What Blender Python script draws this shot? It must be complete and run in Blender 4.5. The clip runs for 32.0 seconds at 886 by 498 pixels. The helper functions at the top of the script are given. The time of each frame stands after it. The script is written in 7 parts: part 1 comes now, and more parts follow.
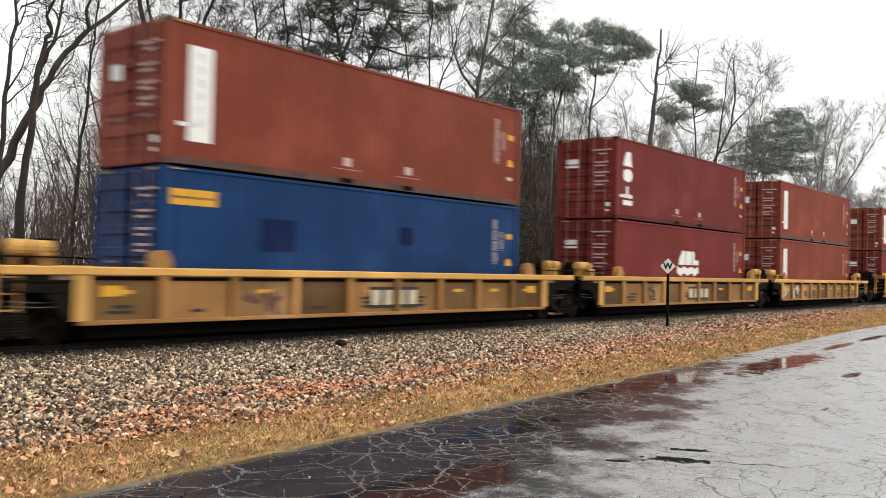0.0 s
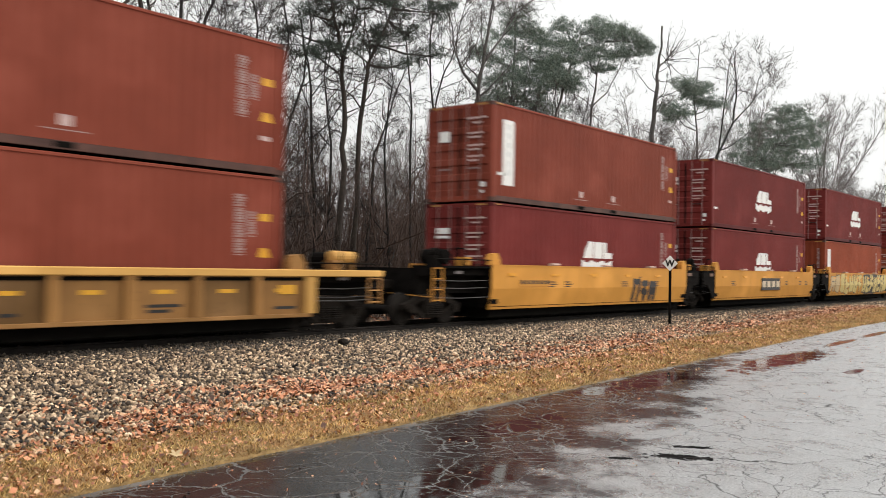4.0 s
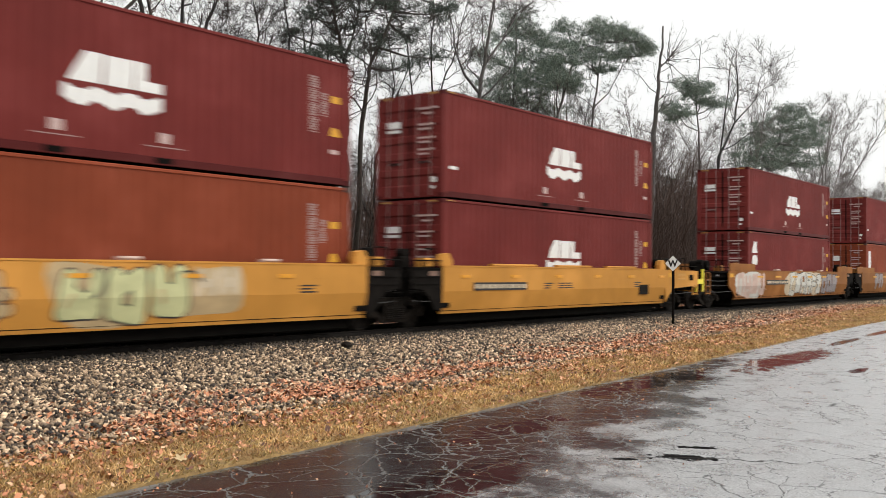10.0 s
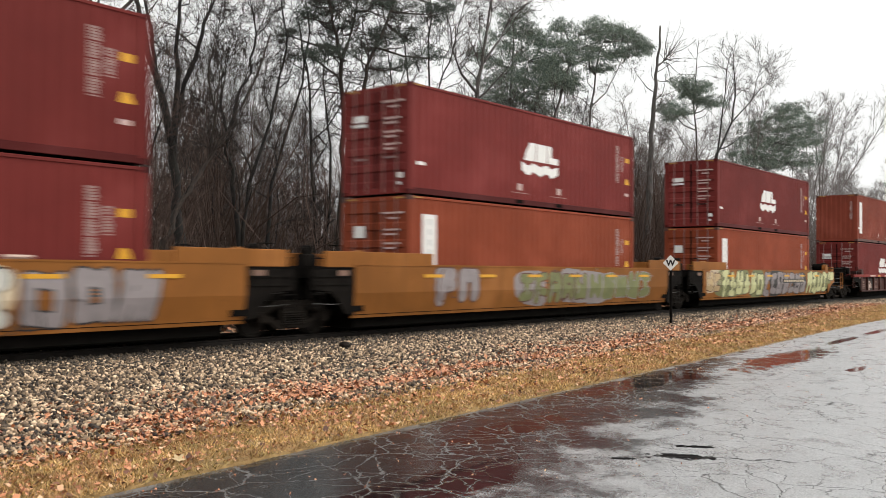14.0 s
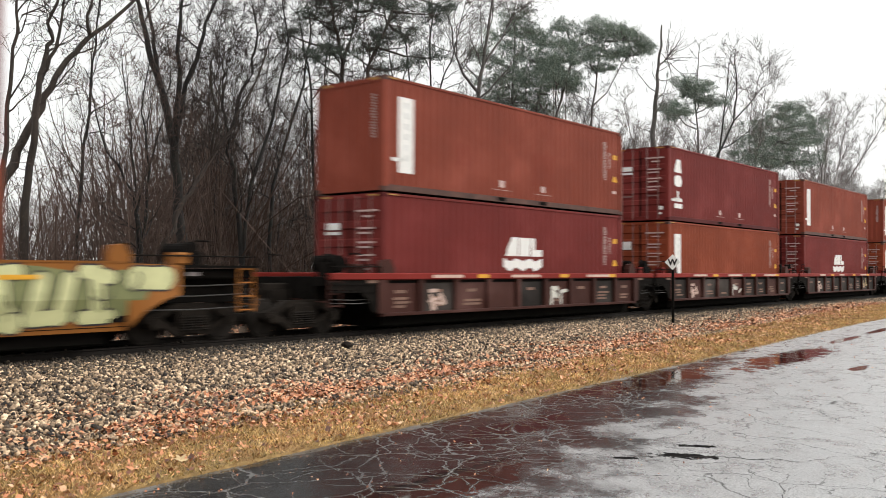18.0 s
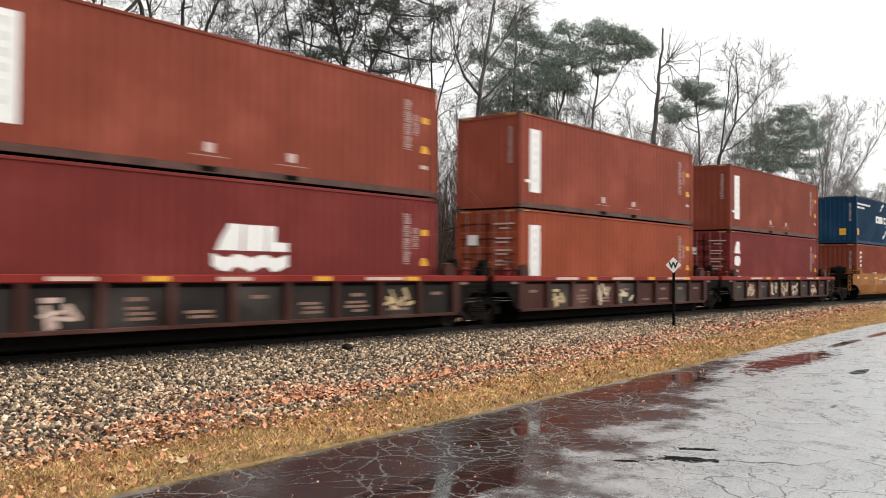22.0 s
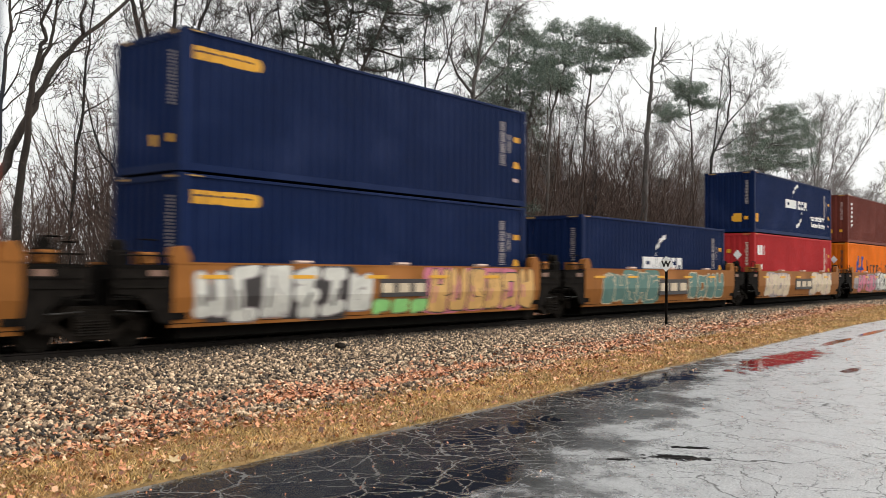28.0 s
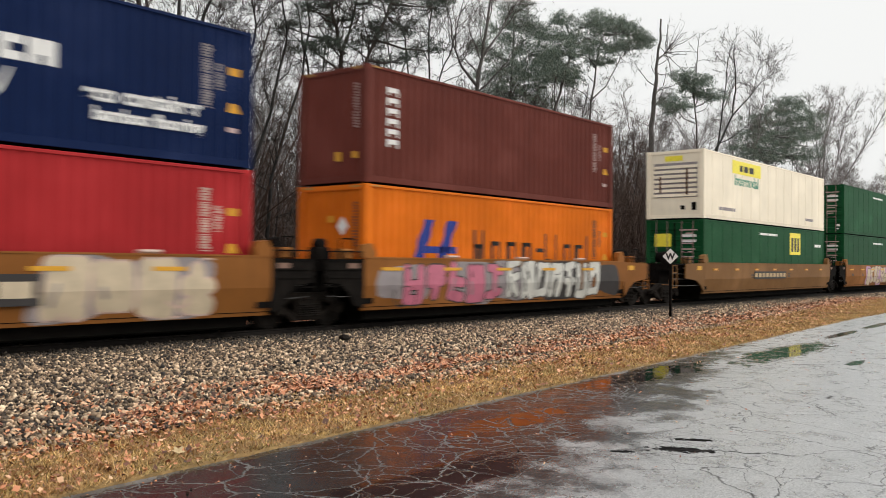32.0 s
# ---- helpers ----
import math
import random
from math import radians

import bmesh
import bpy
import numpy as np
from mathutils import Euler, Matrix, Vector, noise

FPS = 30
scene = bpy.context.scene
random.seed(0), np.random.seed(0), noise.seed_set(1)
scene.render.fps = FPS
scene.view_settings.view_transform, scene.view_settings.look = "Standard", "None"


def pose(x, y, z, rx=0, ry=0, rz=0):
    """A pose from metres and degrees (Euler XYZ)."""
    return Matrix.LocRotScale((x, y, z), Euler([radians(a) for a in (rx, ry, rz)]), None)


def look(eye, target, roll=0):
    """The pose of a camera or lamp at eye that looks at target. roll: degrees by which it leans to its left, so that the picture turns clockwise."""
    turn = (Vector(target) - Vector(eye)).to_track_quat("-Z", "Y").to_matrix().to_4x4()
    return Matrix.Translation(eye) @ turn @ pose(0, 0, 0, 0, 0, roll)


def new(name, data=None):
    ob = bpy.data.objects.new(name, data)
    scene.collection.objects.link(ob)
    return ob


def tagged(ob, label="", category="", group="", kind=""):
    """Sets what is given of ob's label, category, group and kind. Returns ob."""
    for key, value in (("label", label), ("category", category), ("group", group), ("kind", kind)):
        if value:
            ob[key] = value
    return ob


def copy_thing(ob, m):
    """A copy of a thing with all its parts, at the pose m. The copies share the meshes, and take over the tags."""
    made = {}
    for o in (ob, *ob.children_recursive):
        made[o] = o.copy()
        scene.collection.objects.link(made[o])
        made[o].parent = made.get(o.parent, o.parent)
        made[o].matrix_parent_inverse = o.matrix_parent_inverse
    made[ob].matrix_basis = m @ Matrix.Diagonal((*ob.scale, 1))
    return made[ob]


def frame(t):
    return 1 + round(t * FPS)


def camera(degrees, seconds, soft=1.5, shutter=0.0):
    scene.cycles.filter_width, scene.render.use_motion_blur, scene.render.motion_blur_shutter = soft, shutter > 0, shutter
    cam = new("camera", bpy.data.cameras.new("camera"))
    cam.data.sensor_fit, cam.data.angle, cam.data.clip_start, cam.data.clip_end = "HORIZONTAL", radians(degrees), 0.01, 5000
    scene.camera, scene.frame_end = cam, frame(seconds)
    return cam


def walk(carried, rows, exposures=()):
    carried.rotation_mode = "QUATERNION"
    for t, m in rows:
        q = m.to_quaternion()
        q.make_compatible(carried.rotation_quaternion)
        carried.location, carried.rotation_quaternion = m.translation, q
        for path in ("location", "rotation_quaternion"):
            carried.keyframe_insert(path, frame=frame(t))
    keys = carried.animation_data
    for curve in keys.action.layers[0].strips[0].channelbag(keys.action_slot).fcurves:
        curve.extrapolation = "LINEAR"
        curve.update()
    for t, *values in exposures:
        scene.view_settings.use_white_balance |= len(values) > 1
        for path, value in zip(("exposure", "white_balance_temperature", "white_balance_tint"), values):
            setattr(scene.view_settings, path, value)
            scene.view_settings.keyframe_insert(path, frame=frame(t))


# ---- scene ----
cam = camera(52.62, 32.0, soft=0.55, shutter=0.7)
EYE = (0.0, 0.0, 1.296)
# seconds and the camera's turn in degrees; it is held by hand at one spot
PATH = [
    (0.0, 91.350, -1.286, -50.754), (0.5, 91.259, -1.211, -50.742), (1.0, 91.385, -1.144, -50.642),
    (1.5, 91.502, -1.103, -50.530), (2.0, 91.516, -1.109, -50.487), (2.5, 91.343, -1.095, -50.536),
    (3.0, 91.184, -1.064, -50.645), (3.5, 91.217, -1.020, -50.648), (5.5, 91.225, -0.856, -50.602),
    (6.0, 91.229, -0.757, -50.621), (6.5, 91.363, -0.720, -50.561), (7.0, 91.446, -0.648, -50.450),
    (7.5, 91.440, -0.651, -50.399), (8.0, 91.280, -0.654, -50.455), (8.5, 91.165, -0.608, -50.494),
    (9.0, 91.226, -0.590, -50.484), (9.5, 91.320, -0.567, -50.469), (10.0, 91.379, -0.531, -50.449),
    (10.5, 91.393, -0.614, -50.461), (11.0, 91.416, -0.638, -50.555), (11.5, 91.526, -0.623, -50.590),
    (12.0, 91.684, -0.596, -50.590), (12.5, 91.737, -0.528, -50.536), (13.0, 91.717, -0.477, -50.523),
    (13.5, 91.540, -0.452, -50.561), (14.0, 91.367, -0.396, -50.584), (14.5, 91.335, -0.256, -50.559),
    (16.5, 91.298, -0.323, -50.474), (17.0, 91.213, -0.358, -50.509), (17.5, 91.273, -0.351, -50.489),
    (18.0, 91.359, -0.267, -50.466), (18.5, 91.404, -0.255, -50.441), (19.0, 91.425, -0.297, -50.445),
    (19.5, 91.317, -0.409, -50.384), (20.0, 91.267, -0.428, -50.300), (20.5, 91.373, -0.386, -50.323),
    (21.0, 91.496, -0.429, -50.372), (21.5, 91.558, -0.369, -50.399), (22.0, 91.507, -0.424, -50.419),
    (22.5, 91.417, -0.489, -50.504), (23.0, 91.390, -0.457, -50.547), (23.5, 91.468, -0.510, -50.539),
    (24.0, 91.552, -0.546, -50.523), (24.5, 91.520, -0.473, -50.545), (25.0, 91.386, -0.481, -50.643),
    (25.5, 91.230, -0.532, -50.739), (27.5, 91.492, -0.488, -50.807), (28.0, 91.428, -0.449, -50.861),
    (28.5, 91.319, -0.535, -50.962), (29.0, 91.337, -0.685, -51.027), (29.5, 91.383, -0.658, -51.028),
    (30.0, 91.351, -0.623, -51.020), (30.5, 91.274, -0.634, -50.967), (31.0, 91.103, -0.600, -50.898),
    (31.5, 90.931, -0.503, -50.742), (32.0, 90.923, -0.514, -50.598),
]
walk(cam, [(t, pose(*EYE, rx, ry, rz)) for t, rx, ry, rz in PATH],
     [(0, -0.24), (6, -0.30), (12, -0.28), (18, -0.18), (24, -0.14), (28, -0.24), (30, -0.34), (32, -0.45)])

# ---- light: a bright rainy overcast ----
world = bpy.data.worlds.new("overcast")
scene.world = world
world.use_nodes = True
wn, wl = world.node_tree.nodes, world.node_tree.links
sky = wn.new("ShaderNodeTexSky")
sky.sky_type, sky.sun_disc = "NISHITA", False
sky.sun_elevation, sky.sun_rotation = radians(32), radians(132)
sky.air_density, sky.dust_density = 1.0, 8.0
cloud = wn.new("ShaderNodeMix")
cloud.data_type = "RGBA"
cloud.inputs[0].default_value = 0.95
wl.new(sky.outputs[0], cloud.inputs[6])
# an overcast is brighter overhead than at the horizon
up = wn.new("ShaderNodeSeparateXYZ")
wl.new(wn.new("ShaderNodeTexCoord").outputs["Generated"], up.inputs[0])
dome = wn.new("ShaderNodeValToRGB")
dome.color_ramp.elements[0].color = (0.440, 0.443, 0.438, 1)
dome.color_ramp.elements[1].color = (0.86, 0.86, 0.85, 1)
low_cloud = dome.color_ramp.elements.new(0.36)
low_cloud.color = (0.455, 0.458, 0.452, 1)
wl.new(up.outputs[2], dome.inputs[0])
gain = wn.new("ShaderNodeMix")
gain.data_type, gain.blend_type = "RGBA", "MULTIPLY"
gain.inputs[0].default_value = 1.0
wl.new(dome.outputs[0], gain.inputs[6])
gain.inputs[7].default_value = (29.0, 29.0, 29.0, 1)
wl.new(gain.outputs[2], cloud.inputs[7])
back = wn["Background"]
back.inputs[1].default_value = 0.1
wl.new(cloud.outputs[2], back.inputs[0])
sun = new("sun", bpy.data.lights.new("sun", "SUN"))
sun.data.energy, sun.data.angle, sun.data.color = 2.1, radians(32), (1.0, 0.97, 0.93)
sun.matrix_world = look((44, -32, 30), (8, 0, 0))

# ---- plan ----
LEN, WID, HGT = 12.192, 2.438, 2.89      # a forty-foot high cube
SIDE = 15.2225                           # near side of the containers
CAR = 14.89                              # near side of the well cars
MID = SIDE + WID / 2                     # middle of the track
LOW, HIGH = 0.345, 3.27                  # floors of the lower and the upper container
LOT = -0.40                              # the car park's level
TOP = -0.20                              # top of the rails


def run(t):
    """How far the train has come at t seconds, from where it stands at 16 s."""
    u = (t - 16) / 16
    return 169.4605 * u - 2.5297 * u ** 2 + 1.3824 * u ** 3 - 0.1221 * u ** 4


def lot_edge(x):
    return 5.95 + 0.075 * x if x < 32 else 8.35 + 0.03 * (x - 32)


def verge_edge(x):
    return 7.65 + 0.088 * x if x < 45 else 11.61 + 0.022 * (x - 45)


def level(x, y):
    """Height of the bare ground."""
    a, b = lot_edge(x), verge_edge(x)
    if y < a - 0.2:
        return -1.3
    if y < a:
        return -0.45
    if y < b:
        return -0.41 + 0.04 * (y - a) / (b - a)
    if y < 15.0:
        return -0.37 - 0.05 * (y - b) / (15.0 - b)
    if y < 15.5:
        return -0.42 + 0.04 * (y - 15.0) / 0.5
    if y < 17.2:
        return -0.38
    if y < 21:
        return -0.38 - 0.27 * (y - 17.2) / 3.8
    return -0.65


# ---- materials ----
def material(name):
    m = bpy.data.materials.new(name)
    m.use_nodes = True
    return m, m.node_tree.nodes, m.node_tree.links, m.node_tree.nodes["Principled BSDF"]


def ramp(n, stops):
    r = n.new("ShaderNodeValToRGB")
    while len(r.color_ramp.elements) < len(stops):
        r.color_ramp.elements.new(0.5)
    for e, (p, c) in zip(r.color_ramp.elements, stops):
        e.position, e.color = p, (*c, 1)
    return r


def noise_node(n, l, coord, scale, detail=4.0, rough=0.55, stretch=None):
    tex = n.new("ShaderNodeTexNoise")
    tex.inputs["Scale"].default_value = scale
    tex.inputs["Detail"].default_value = detail
    tex.inputs["Roughness"].default_value = rough
    if stretch:
        mp = n.new("ShaderNodeMapping")
        mp.inputs["Scale"].default_value = stretch
        l.new(coord, mp.inputs[0])
        coord = mp.outputs[0]
    l.new(coord, tex.inputs[0])
    return tex


def mixed(n, l, fac, a, b):
    m = n.new("ShaderNodeMix")
    m.data_type = "RGBA"
    if isinstance(fac, float):
        m.inputs[0].default_value = fac
    else:
        l.new(fac, m.inputs[0])
    for slot, v in ((6, a), (7, b)):
        if isinstance(v, tuple):
            m.inputs[slot].default_value = (*v, 1)
        else:
            l.new(v, m.inputs[slot])
    return m.outputs[2]


def bumped(n, l, p, height, strength, distance):
    b = n.new("ShaderNodeBump")
    b.inputs["Strength"].default_value, b.inputs["Distance"].default_value = strength, distance
    l.new(height, b.inputs["Height"])
    l.new(b.outputs[0], p.inputs["Normal"])


DULL = 0.65                              # old paint is darker than new


def paint(name, rgb, wear=(0.12, 0.05, 0.03), worn=0.35, rough=0.50, fade=0.25, spread=0.12):
    """Painted steel with faded patches, rain streaks and rust."""
    rgb, wear = tuple(c * DULL for c in rgb), tuple(c * DULL for c in wear)
    m, n, l, p = material(name)
    co = n.new("ShaderNodeTexCoord").outputs["Object"]
    info = n.new("ShaderNodeObjectInfo")
    big = noise_node(n, l, co, 0.55, 3)
    light = tuple(min(1, c * (1 + fade) + 0.03 * fade) for c in rgb)
    dark = tuple(c * (1 - 0.6 * fade) for c in rgb)
    r = ramp(n, [(0.3, dark), (0.5, rgb), (0.72, light)])
    l.new(big.outputs[0], r.inputs[0])
    streak = noise_node(n, l, co, 1.6, 5, 0.6, (3.2, 3.2, 0.22))
    sr = ramp(n, [(0.52, (0, 0, 0)), (0.74, (worn, worn, worn))])
    l.new(streak.outputs[0], sr.inputs[0])
    c = mixed(n, l, sr.outputs[0], r.outputs[0], tuple(0.6 * a + 0.4 * b for a, b in zip(rgb, wear)))
    spot = noise_node(n, l, co, 7.0, 6, 0.7)
    pr = ramp(n, [(0.63, (0, 0, 0)), (0.70, (worn, worn, worn))])
    l.new(spot.outputs[0], pr.inputs[0])
    c = mixed(n, l, pr.outputs[0], c, wear)
    hue = n.new("ShaderNodeHueSaturation")
    l.new(c, hue.inputs["Color"])
    mr = n.new("ShaderNodeMapRange")
    mr.inputs["To Min"].default_value, mr.inputs["To Max"].default_value = 1 - spread, 1 + spread
    l.new(info.outputs["Random"], mr.inputs[0])
    l.new(mr.outputs[0], hue.inputs["Value"])
    l.new(hue.outputs[0], p.inputs["Base Color"])
    rr = n.new("ShaderNodeMapRange")
    rr.inputs["To Min"].default_value, rr.inputs["To Max"].default_value = rough - 0.1, rough + 0.22
    l.new(spot.outputs[0], rr.inputs[0])
    l.new(rr.outputs[0], p.inputs["Roughness"])
    p.inputs["Specular IOR Level"].default_value = 0.07
    bumped(n, l, p, spot.outputs[0], 0.12, 0.01)
    return m


def plain(name, rgb, rough=0.55, metal=0.0, vary=0.25, scale=9.0, shine=0.3):
    m, n, l, p = material(name)
    rgb = tuple(c * (1.2 if max(rgb) < 0.5 else 1.0) for c in rgb)
    co = n.new("ShaderNodeTexCoord").outputs["Object"]
    t = noise_node(n, l, co, scale, 5, 0.6)
    r = ramp(n, [(0.3, tuple(c * (1 - vary) for c in rgb)), (0.7, tuple(min(1, c * (1 + vary)) for c in rgb))])
    l.new(t.outputs[0], r.inputs[0])
    l.new(r.outputs[0], p.inputs["Base Color"])
    p.inputs["Roughness"].default_value, p.inputs["Metallic"].default_value = rough, metal
    p.inputs["Specular IOR Level"].default_value = shine
    bumped(n, l, p, t.outputs[0], 0.2, 0.01)
    return m


def islands(name, stops, rough=0.8, extra=None):
    """A stuff material whose colour goes from piece to piece."""
    m, n, l, p = material(name)
    g = n.new("ShaderNodeNewGeometry")
    r = ramp(n, [(s, tuple(1.2 * c for c in rgb)) for s, rgb in stops])
    r.color_ramp.interpolation = "LINEAR"
    l.new(g.outputs["Random Per Island"], r.inputs[0])
    c = r.outputs[0]
    for scale, tint, most in extra or ():
        co = n.new("ShaderNodeTexCoord").outputs["Object"]
        t = noise_node(n, l, co, scale, 4)
        k = ramp(n, [(0.40, (0, 0, 0)), (0.62, (most,) * 3)])
        l.new(t.outputs[0], k.inputs[0])
        c = mixed(n, l, k.outputs[0], c, tint)
    l.new(c, p.inputs["Base Color"])
    p.inputs["Roughness"].default_value = rough
    return m


MAROON = paint("maroon_paint", (0.225, 0.038, 0.033), worn=0.20)
DARKMAROON = paint("dark_maroon_rail", (0.11, 0.017, 0.016), worn=0.3)
BROWN = paint("red_brown_paint", (0.30, 0.070, 0.042), worn=0.22)
ORANGEBROWN = paint("orange_brown_paint", (0.35, 0.078, 0.036), worn=0.22)
DARKBROWN = paint("dark_brown_paint", (0.19, 0.048, 0.034), worn=0.18)
BLUE = paint("blue_paint", (0.014, 0.056, 0.170), (0.02, 0.025, 0.05), 0.25)
SHIPBLUE = paint("teal_navy_paint", (0.012, 0.052, 0.110), (0.02, 0.03, 0.045), 0.2)
NAVY = paint("navy_paint", (0.0055, 0.019, 0.082), (0.015, 0.02, 0.04), 0.18)
RED = paint("bright_red_paint", (0.62, 0.042, 0.046), (0.15, 0.04, 0.03), 0.18)
ORANGE = paint("bright_orange_paint", (1.0, 0.235, 0.014), (0.25, 0.09, 0.03), 0.18)
CREAM = paint("cream_white_paint", (1.28, 1.14, 0.90), (0.30, 0.20, 0.12), 0.22, fade=0.10)
GREEN = paint("dark_green_paint", (0.010, 0.090, 0.030), (0.03, 0.03, 0.03), 0.2)
YELLOWCAR = paint("yellow_car_paint", (0.82, 0.38, 0.078), (0.16, 0.08, 0.03), 0.30)
RUSTYYELLOW = paint("rusty_yellow_car_paint", (0.55, 0.28, 0.095), (0.13, 0.06, 0.03), 0.8, fade=0.45)
PANELTAN = paint("dirty_tan_panel_paint", (0.40, 0.205, 0.072), (0.10, 0.055, 0.035), 0.85, fade=0.5, spread=0.25)
PANELBROWN = paint("dirty_panel_paint", (0.25, 0.135, 0.052), (0.05, 0.03, 0.02), 0.8, fade=0.6, spread=0.45)
CHORDYELLOW = paint("chord_yellow_paint", (0.84, 0.47, 0.14), (0.25, 0.12, 0.04), 0.35)
CHORDRED = paint("chord_red_paint", (0.30, 0.034, 0.026), (0.12, 0.04, 0.03), 0.4)
REDCAR = paint("dark_red_car_paint", (0.085, 0.033, 0.026), (0.05, 0.03, 0.022), 0.75, fade=0.5)
REDPANEL = paint("grimy_red_panel_paint", (0.048, 0.038, 0.033), (0.04, 0.03, 0.025), 0.8, fade=0.7, spread=0.5)
RUSTCAR = paint("rust_orange_car_paint", (0.38, 0.148, 0.036), (0.10, 0.045, 0.022), 0.7, fade=0.35)
TANCAR = paint("tan_car_paint", (0.30, 0.15, 0.055), (0.12, 0.06, 0.03), 0.5)
ENDSTEEL = plain("dark_end_steel", (0.0080, 0.0068, 0.0058), 0.8, 0.0, 0.5, 4, 0.03)
BLACKSTEEL = plain("near_black_steel", (0.006, 0.0053, 0.0046), 0.85, 0.0, 0.5, 6, 0.02)
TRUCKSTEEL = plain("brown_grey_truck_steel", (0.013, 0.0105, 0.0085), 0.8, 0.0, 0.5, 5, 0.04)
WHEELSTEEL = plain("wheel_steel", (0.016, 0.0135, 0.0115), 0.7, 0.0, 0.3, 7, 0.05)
WHITE = plain("white_marking", (0.74, 0.73, 0.70), 0.5, 0, 0.06)
DULLWHITE = plain("dull_white_marking", (0.50, 0.36, 0.33), 0.55, 0, 0.15)
MARK = plain("grey_white_numbers", (0.26, 0.17, 0.155), 0.55, 0, 0.2)
REFLECT = plain("orange_reflector", (0.66, 0.29, 0.02), 0.4, 0, 0.1)
YELLOW = plain("yellow_marking", (0.62, 0.31, 0.02), 0.5, 0, 0.12)
BRIGHTYELLOW = plain("bright_yellow_marking", (0.80, 0.68, 0.06), 0.5, 0, 0.1)
MARKBLUE = plain("blue_marking", (0.012, 0.03, 0.20), 0.5, 0, 0.1)
MARKBLACK = plain("black_marking", (0.014, 0.013, 0.012), 0.55, 0, 0.2)
MARKGREEN = plain("green_marking", (0.03, 0.20, 0.13), 0.5, 0, 0.2)
GALV = plain("worn_lock_rod_steel", (0.20, 0.13, 0.12), 0.5, 0.3, 0.3)
GLOSSWHITE = plain("sign_white", (0.80, 0.80, 0.77), 0.4, 0, 0.04)
RUST = plain("rust_stain", (0.10, 0.050, 0.028), 0.8, 0, 0.5, 3)
RAILSTEEL = plain("rail_steel", (0.014, 0.011, 0.009), 0.6, 0.1, 0.35, 4, 0.15)
TIEWOOD = plain("creosoted_wood", (0.030, 0.024, 0.019), 0.85, 0, 0.4, 5)

SPRAY = {}
for key, rgb in dict(white=(0.62, 0.61, 0.55), cream=(0.60, 0.49, 0.34), grey=(0.24, 0.21, 0.21), dark=(0.030, 0.026, 0.025),
                     mint=(0.50, 0.50, 0.26), yellow=(0.62, 0.50, 0.18), lime=(0.22, 0.50, 0.16), pink=(0.46, 0.13, 0.19),
                     teal=(0.072, 0.150, 0.128), pale=(0.70, 0.70, 0.68), sand=(0.52, 0.40, 0.15), olive=(0.16, 0.17, 0.07), tan=(0.44, 0.32, 0.17), orange=(0.62, 0.36, 0.12),
                     lilac=(0.42, 0.25, 0.38), palered=(0.50, 0.36, 0.30), brown=(0.10, 0.045, 0.03)).items():
    SPRAY[key] = plain("spray_" + key, tuple(0.85 * q for q in rgb), 0.6, 0, 0.18, 2.5)


def bark(name, a, b):
    m, n, l, p = material(name)
    co = n.new("ShaderNodeTexCoord").outputs["Object"]
    t = noise_node(n, l, co, 9.0, 6, 0.65, (1, 1, 0.25))
    r = ramp(n, [(0.32, a), (0.68, b)])
    l.new(t.outputs[0], r.inputs[0])
    moss = noise_node(n, l, co, 0.7, 4)
    k = ramp(n, [(0.5, (0, 0, 0)), (0.75, (0.5, 0.5, 0.5))])
    l.new(moss.outputs[0], k.inputs[0])
    l.new(mixed(n, l, k.outputs[0], r.outputs[0], (0.030, 0.032, 0.018)), p.inputs["Base Color"])
    p.inputs["Roughness"].default_value = 0.85
    bumped(n, l, p, t.outputs[0], 0.6, 0.03)
    return m


BARK = bark("wet_grey_bark", (0.005, 0.004, 0.004), (0.017, 0.014, 0.012))
BARKWARM = bark("wet_brown_bark", (0.015, 0.010, 0.008), (0.050, 0.035, 0.025))
BARKPALE = bark("pale_bark", (0.10, 0.09, 0.08), (0.26, 0.245, 0.22))
BARKGREY = bark("grey_bark", (0.045, 0.040, 0.037), (0.13, 0.115, 0.105))
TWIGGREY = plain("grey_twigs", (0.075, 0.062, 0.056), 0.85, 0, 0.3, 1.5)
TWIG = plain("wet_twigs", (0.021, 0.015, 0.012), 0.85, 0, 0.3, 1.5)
TWIGWARM = plain("reddish_twigs", (0.070, 0.046, 0.036), 0.85, 0, 0.3, 1.5)
# a darker tone than the walls, for bottom rails and corner castings
DARKRAIL = plain("dark_bottom_rail", (0.060, 0.026, 0.019), 0.7, 0, 0.4, 3)
MARKDULL = plain("worn_height_mark", (0.30, 0.17, 0.04), 0.6, 0, 0.3, 6)
PIPEGREY = plain("air_pipe_grey", (0.055, 0.052, 0.05), 0.5, 0.3, 0.2)
FADED = plain("faded_label", (0.15, 0.085, 0.06), 0.6, 0, 0.3, 4)
# the pale grey holds the haze that distance lays over far twigs
FARTWIG = plain("far_hazed_twigs", (0.155, 0.138, 0.130), 0.9, 0, 0.25, 0.6)
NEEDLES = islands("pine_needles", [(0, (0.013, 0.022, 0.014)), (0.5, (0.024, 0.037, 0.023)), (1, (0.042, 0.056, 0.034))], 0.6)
# farther pines: air haze is mixed into the needle colour, paler and bluer
NEEDLESFAR = islands("pine_needles_hazed", [(0, (0.058, 0.080, 0.068)), (0.6, (0.115, 0.150, 0.118)), (1, (0.21, 0.245, 0.17))], 0.6)
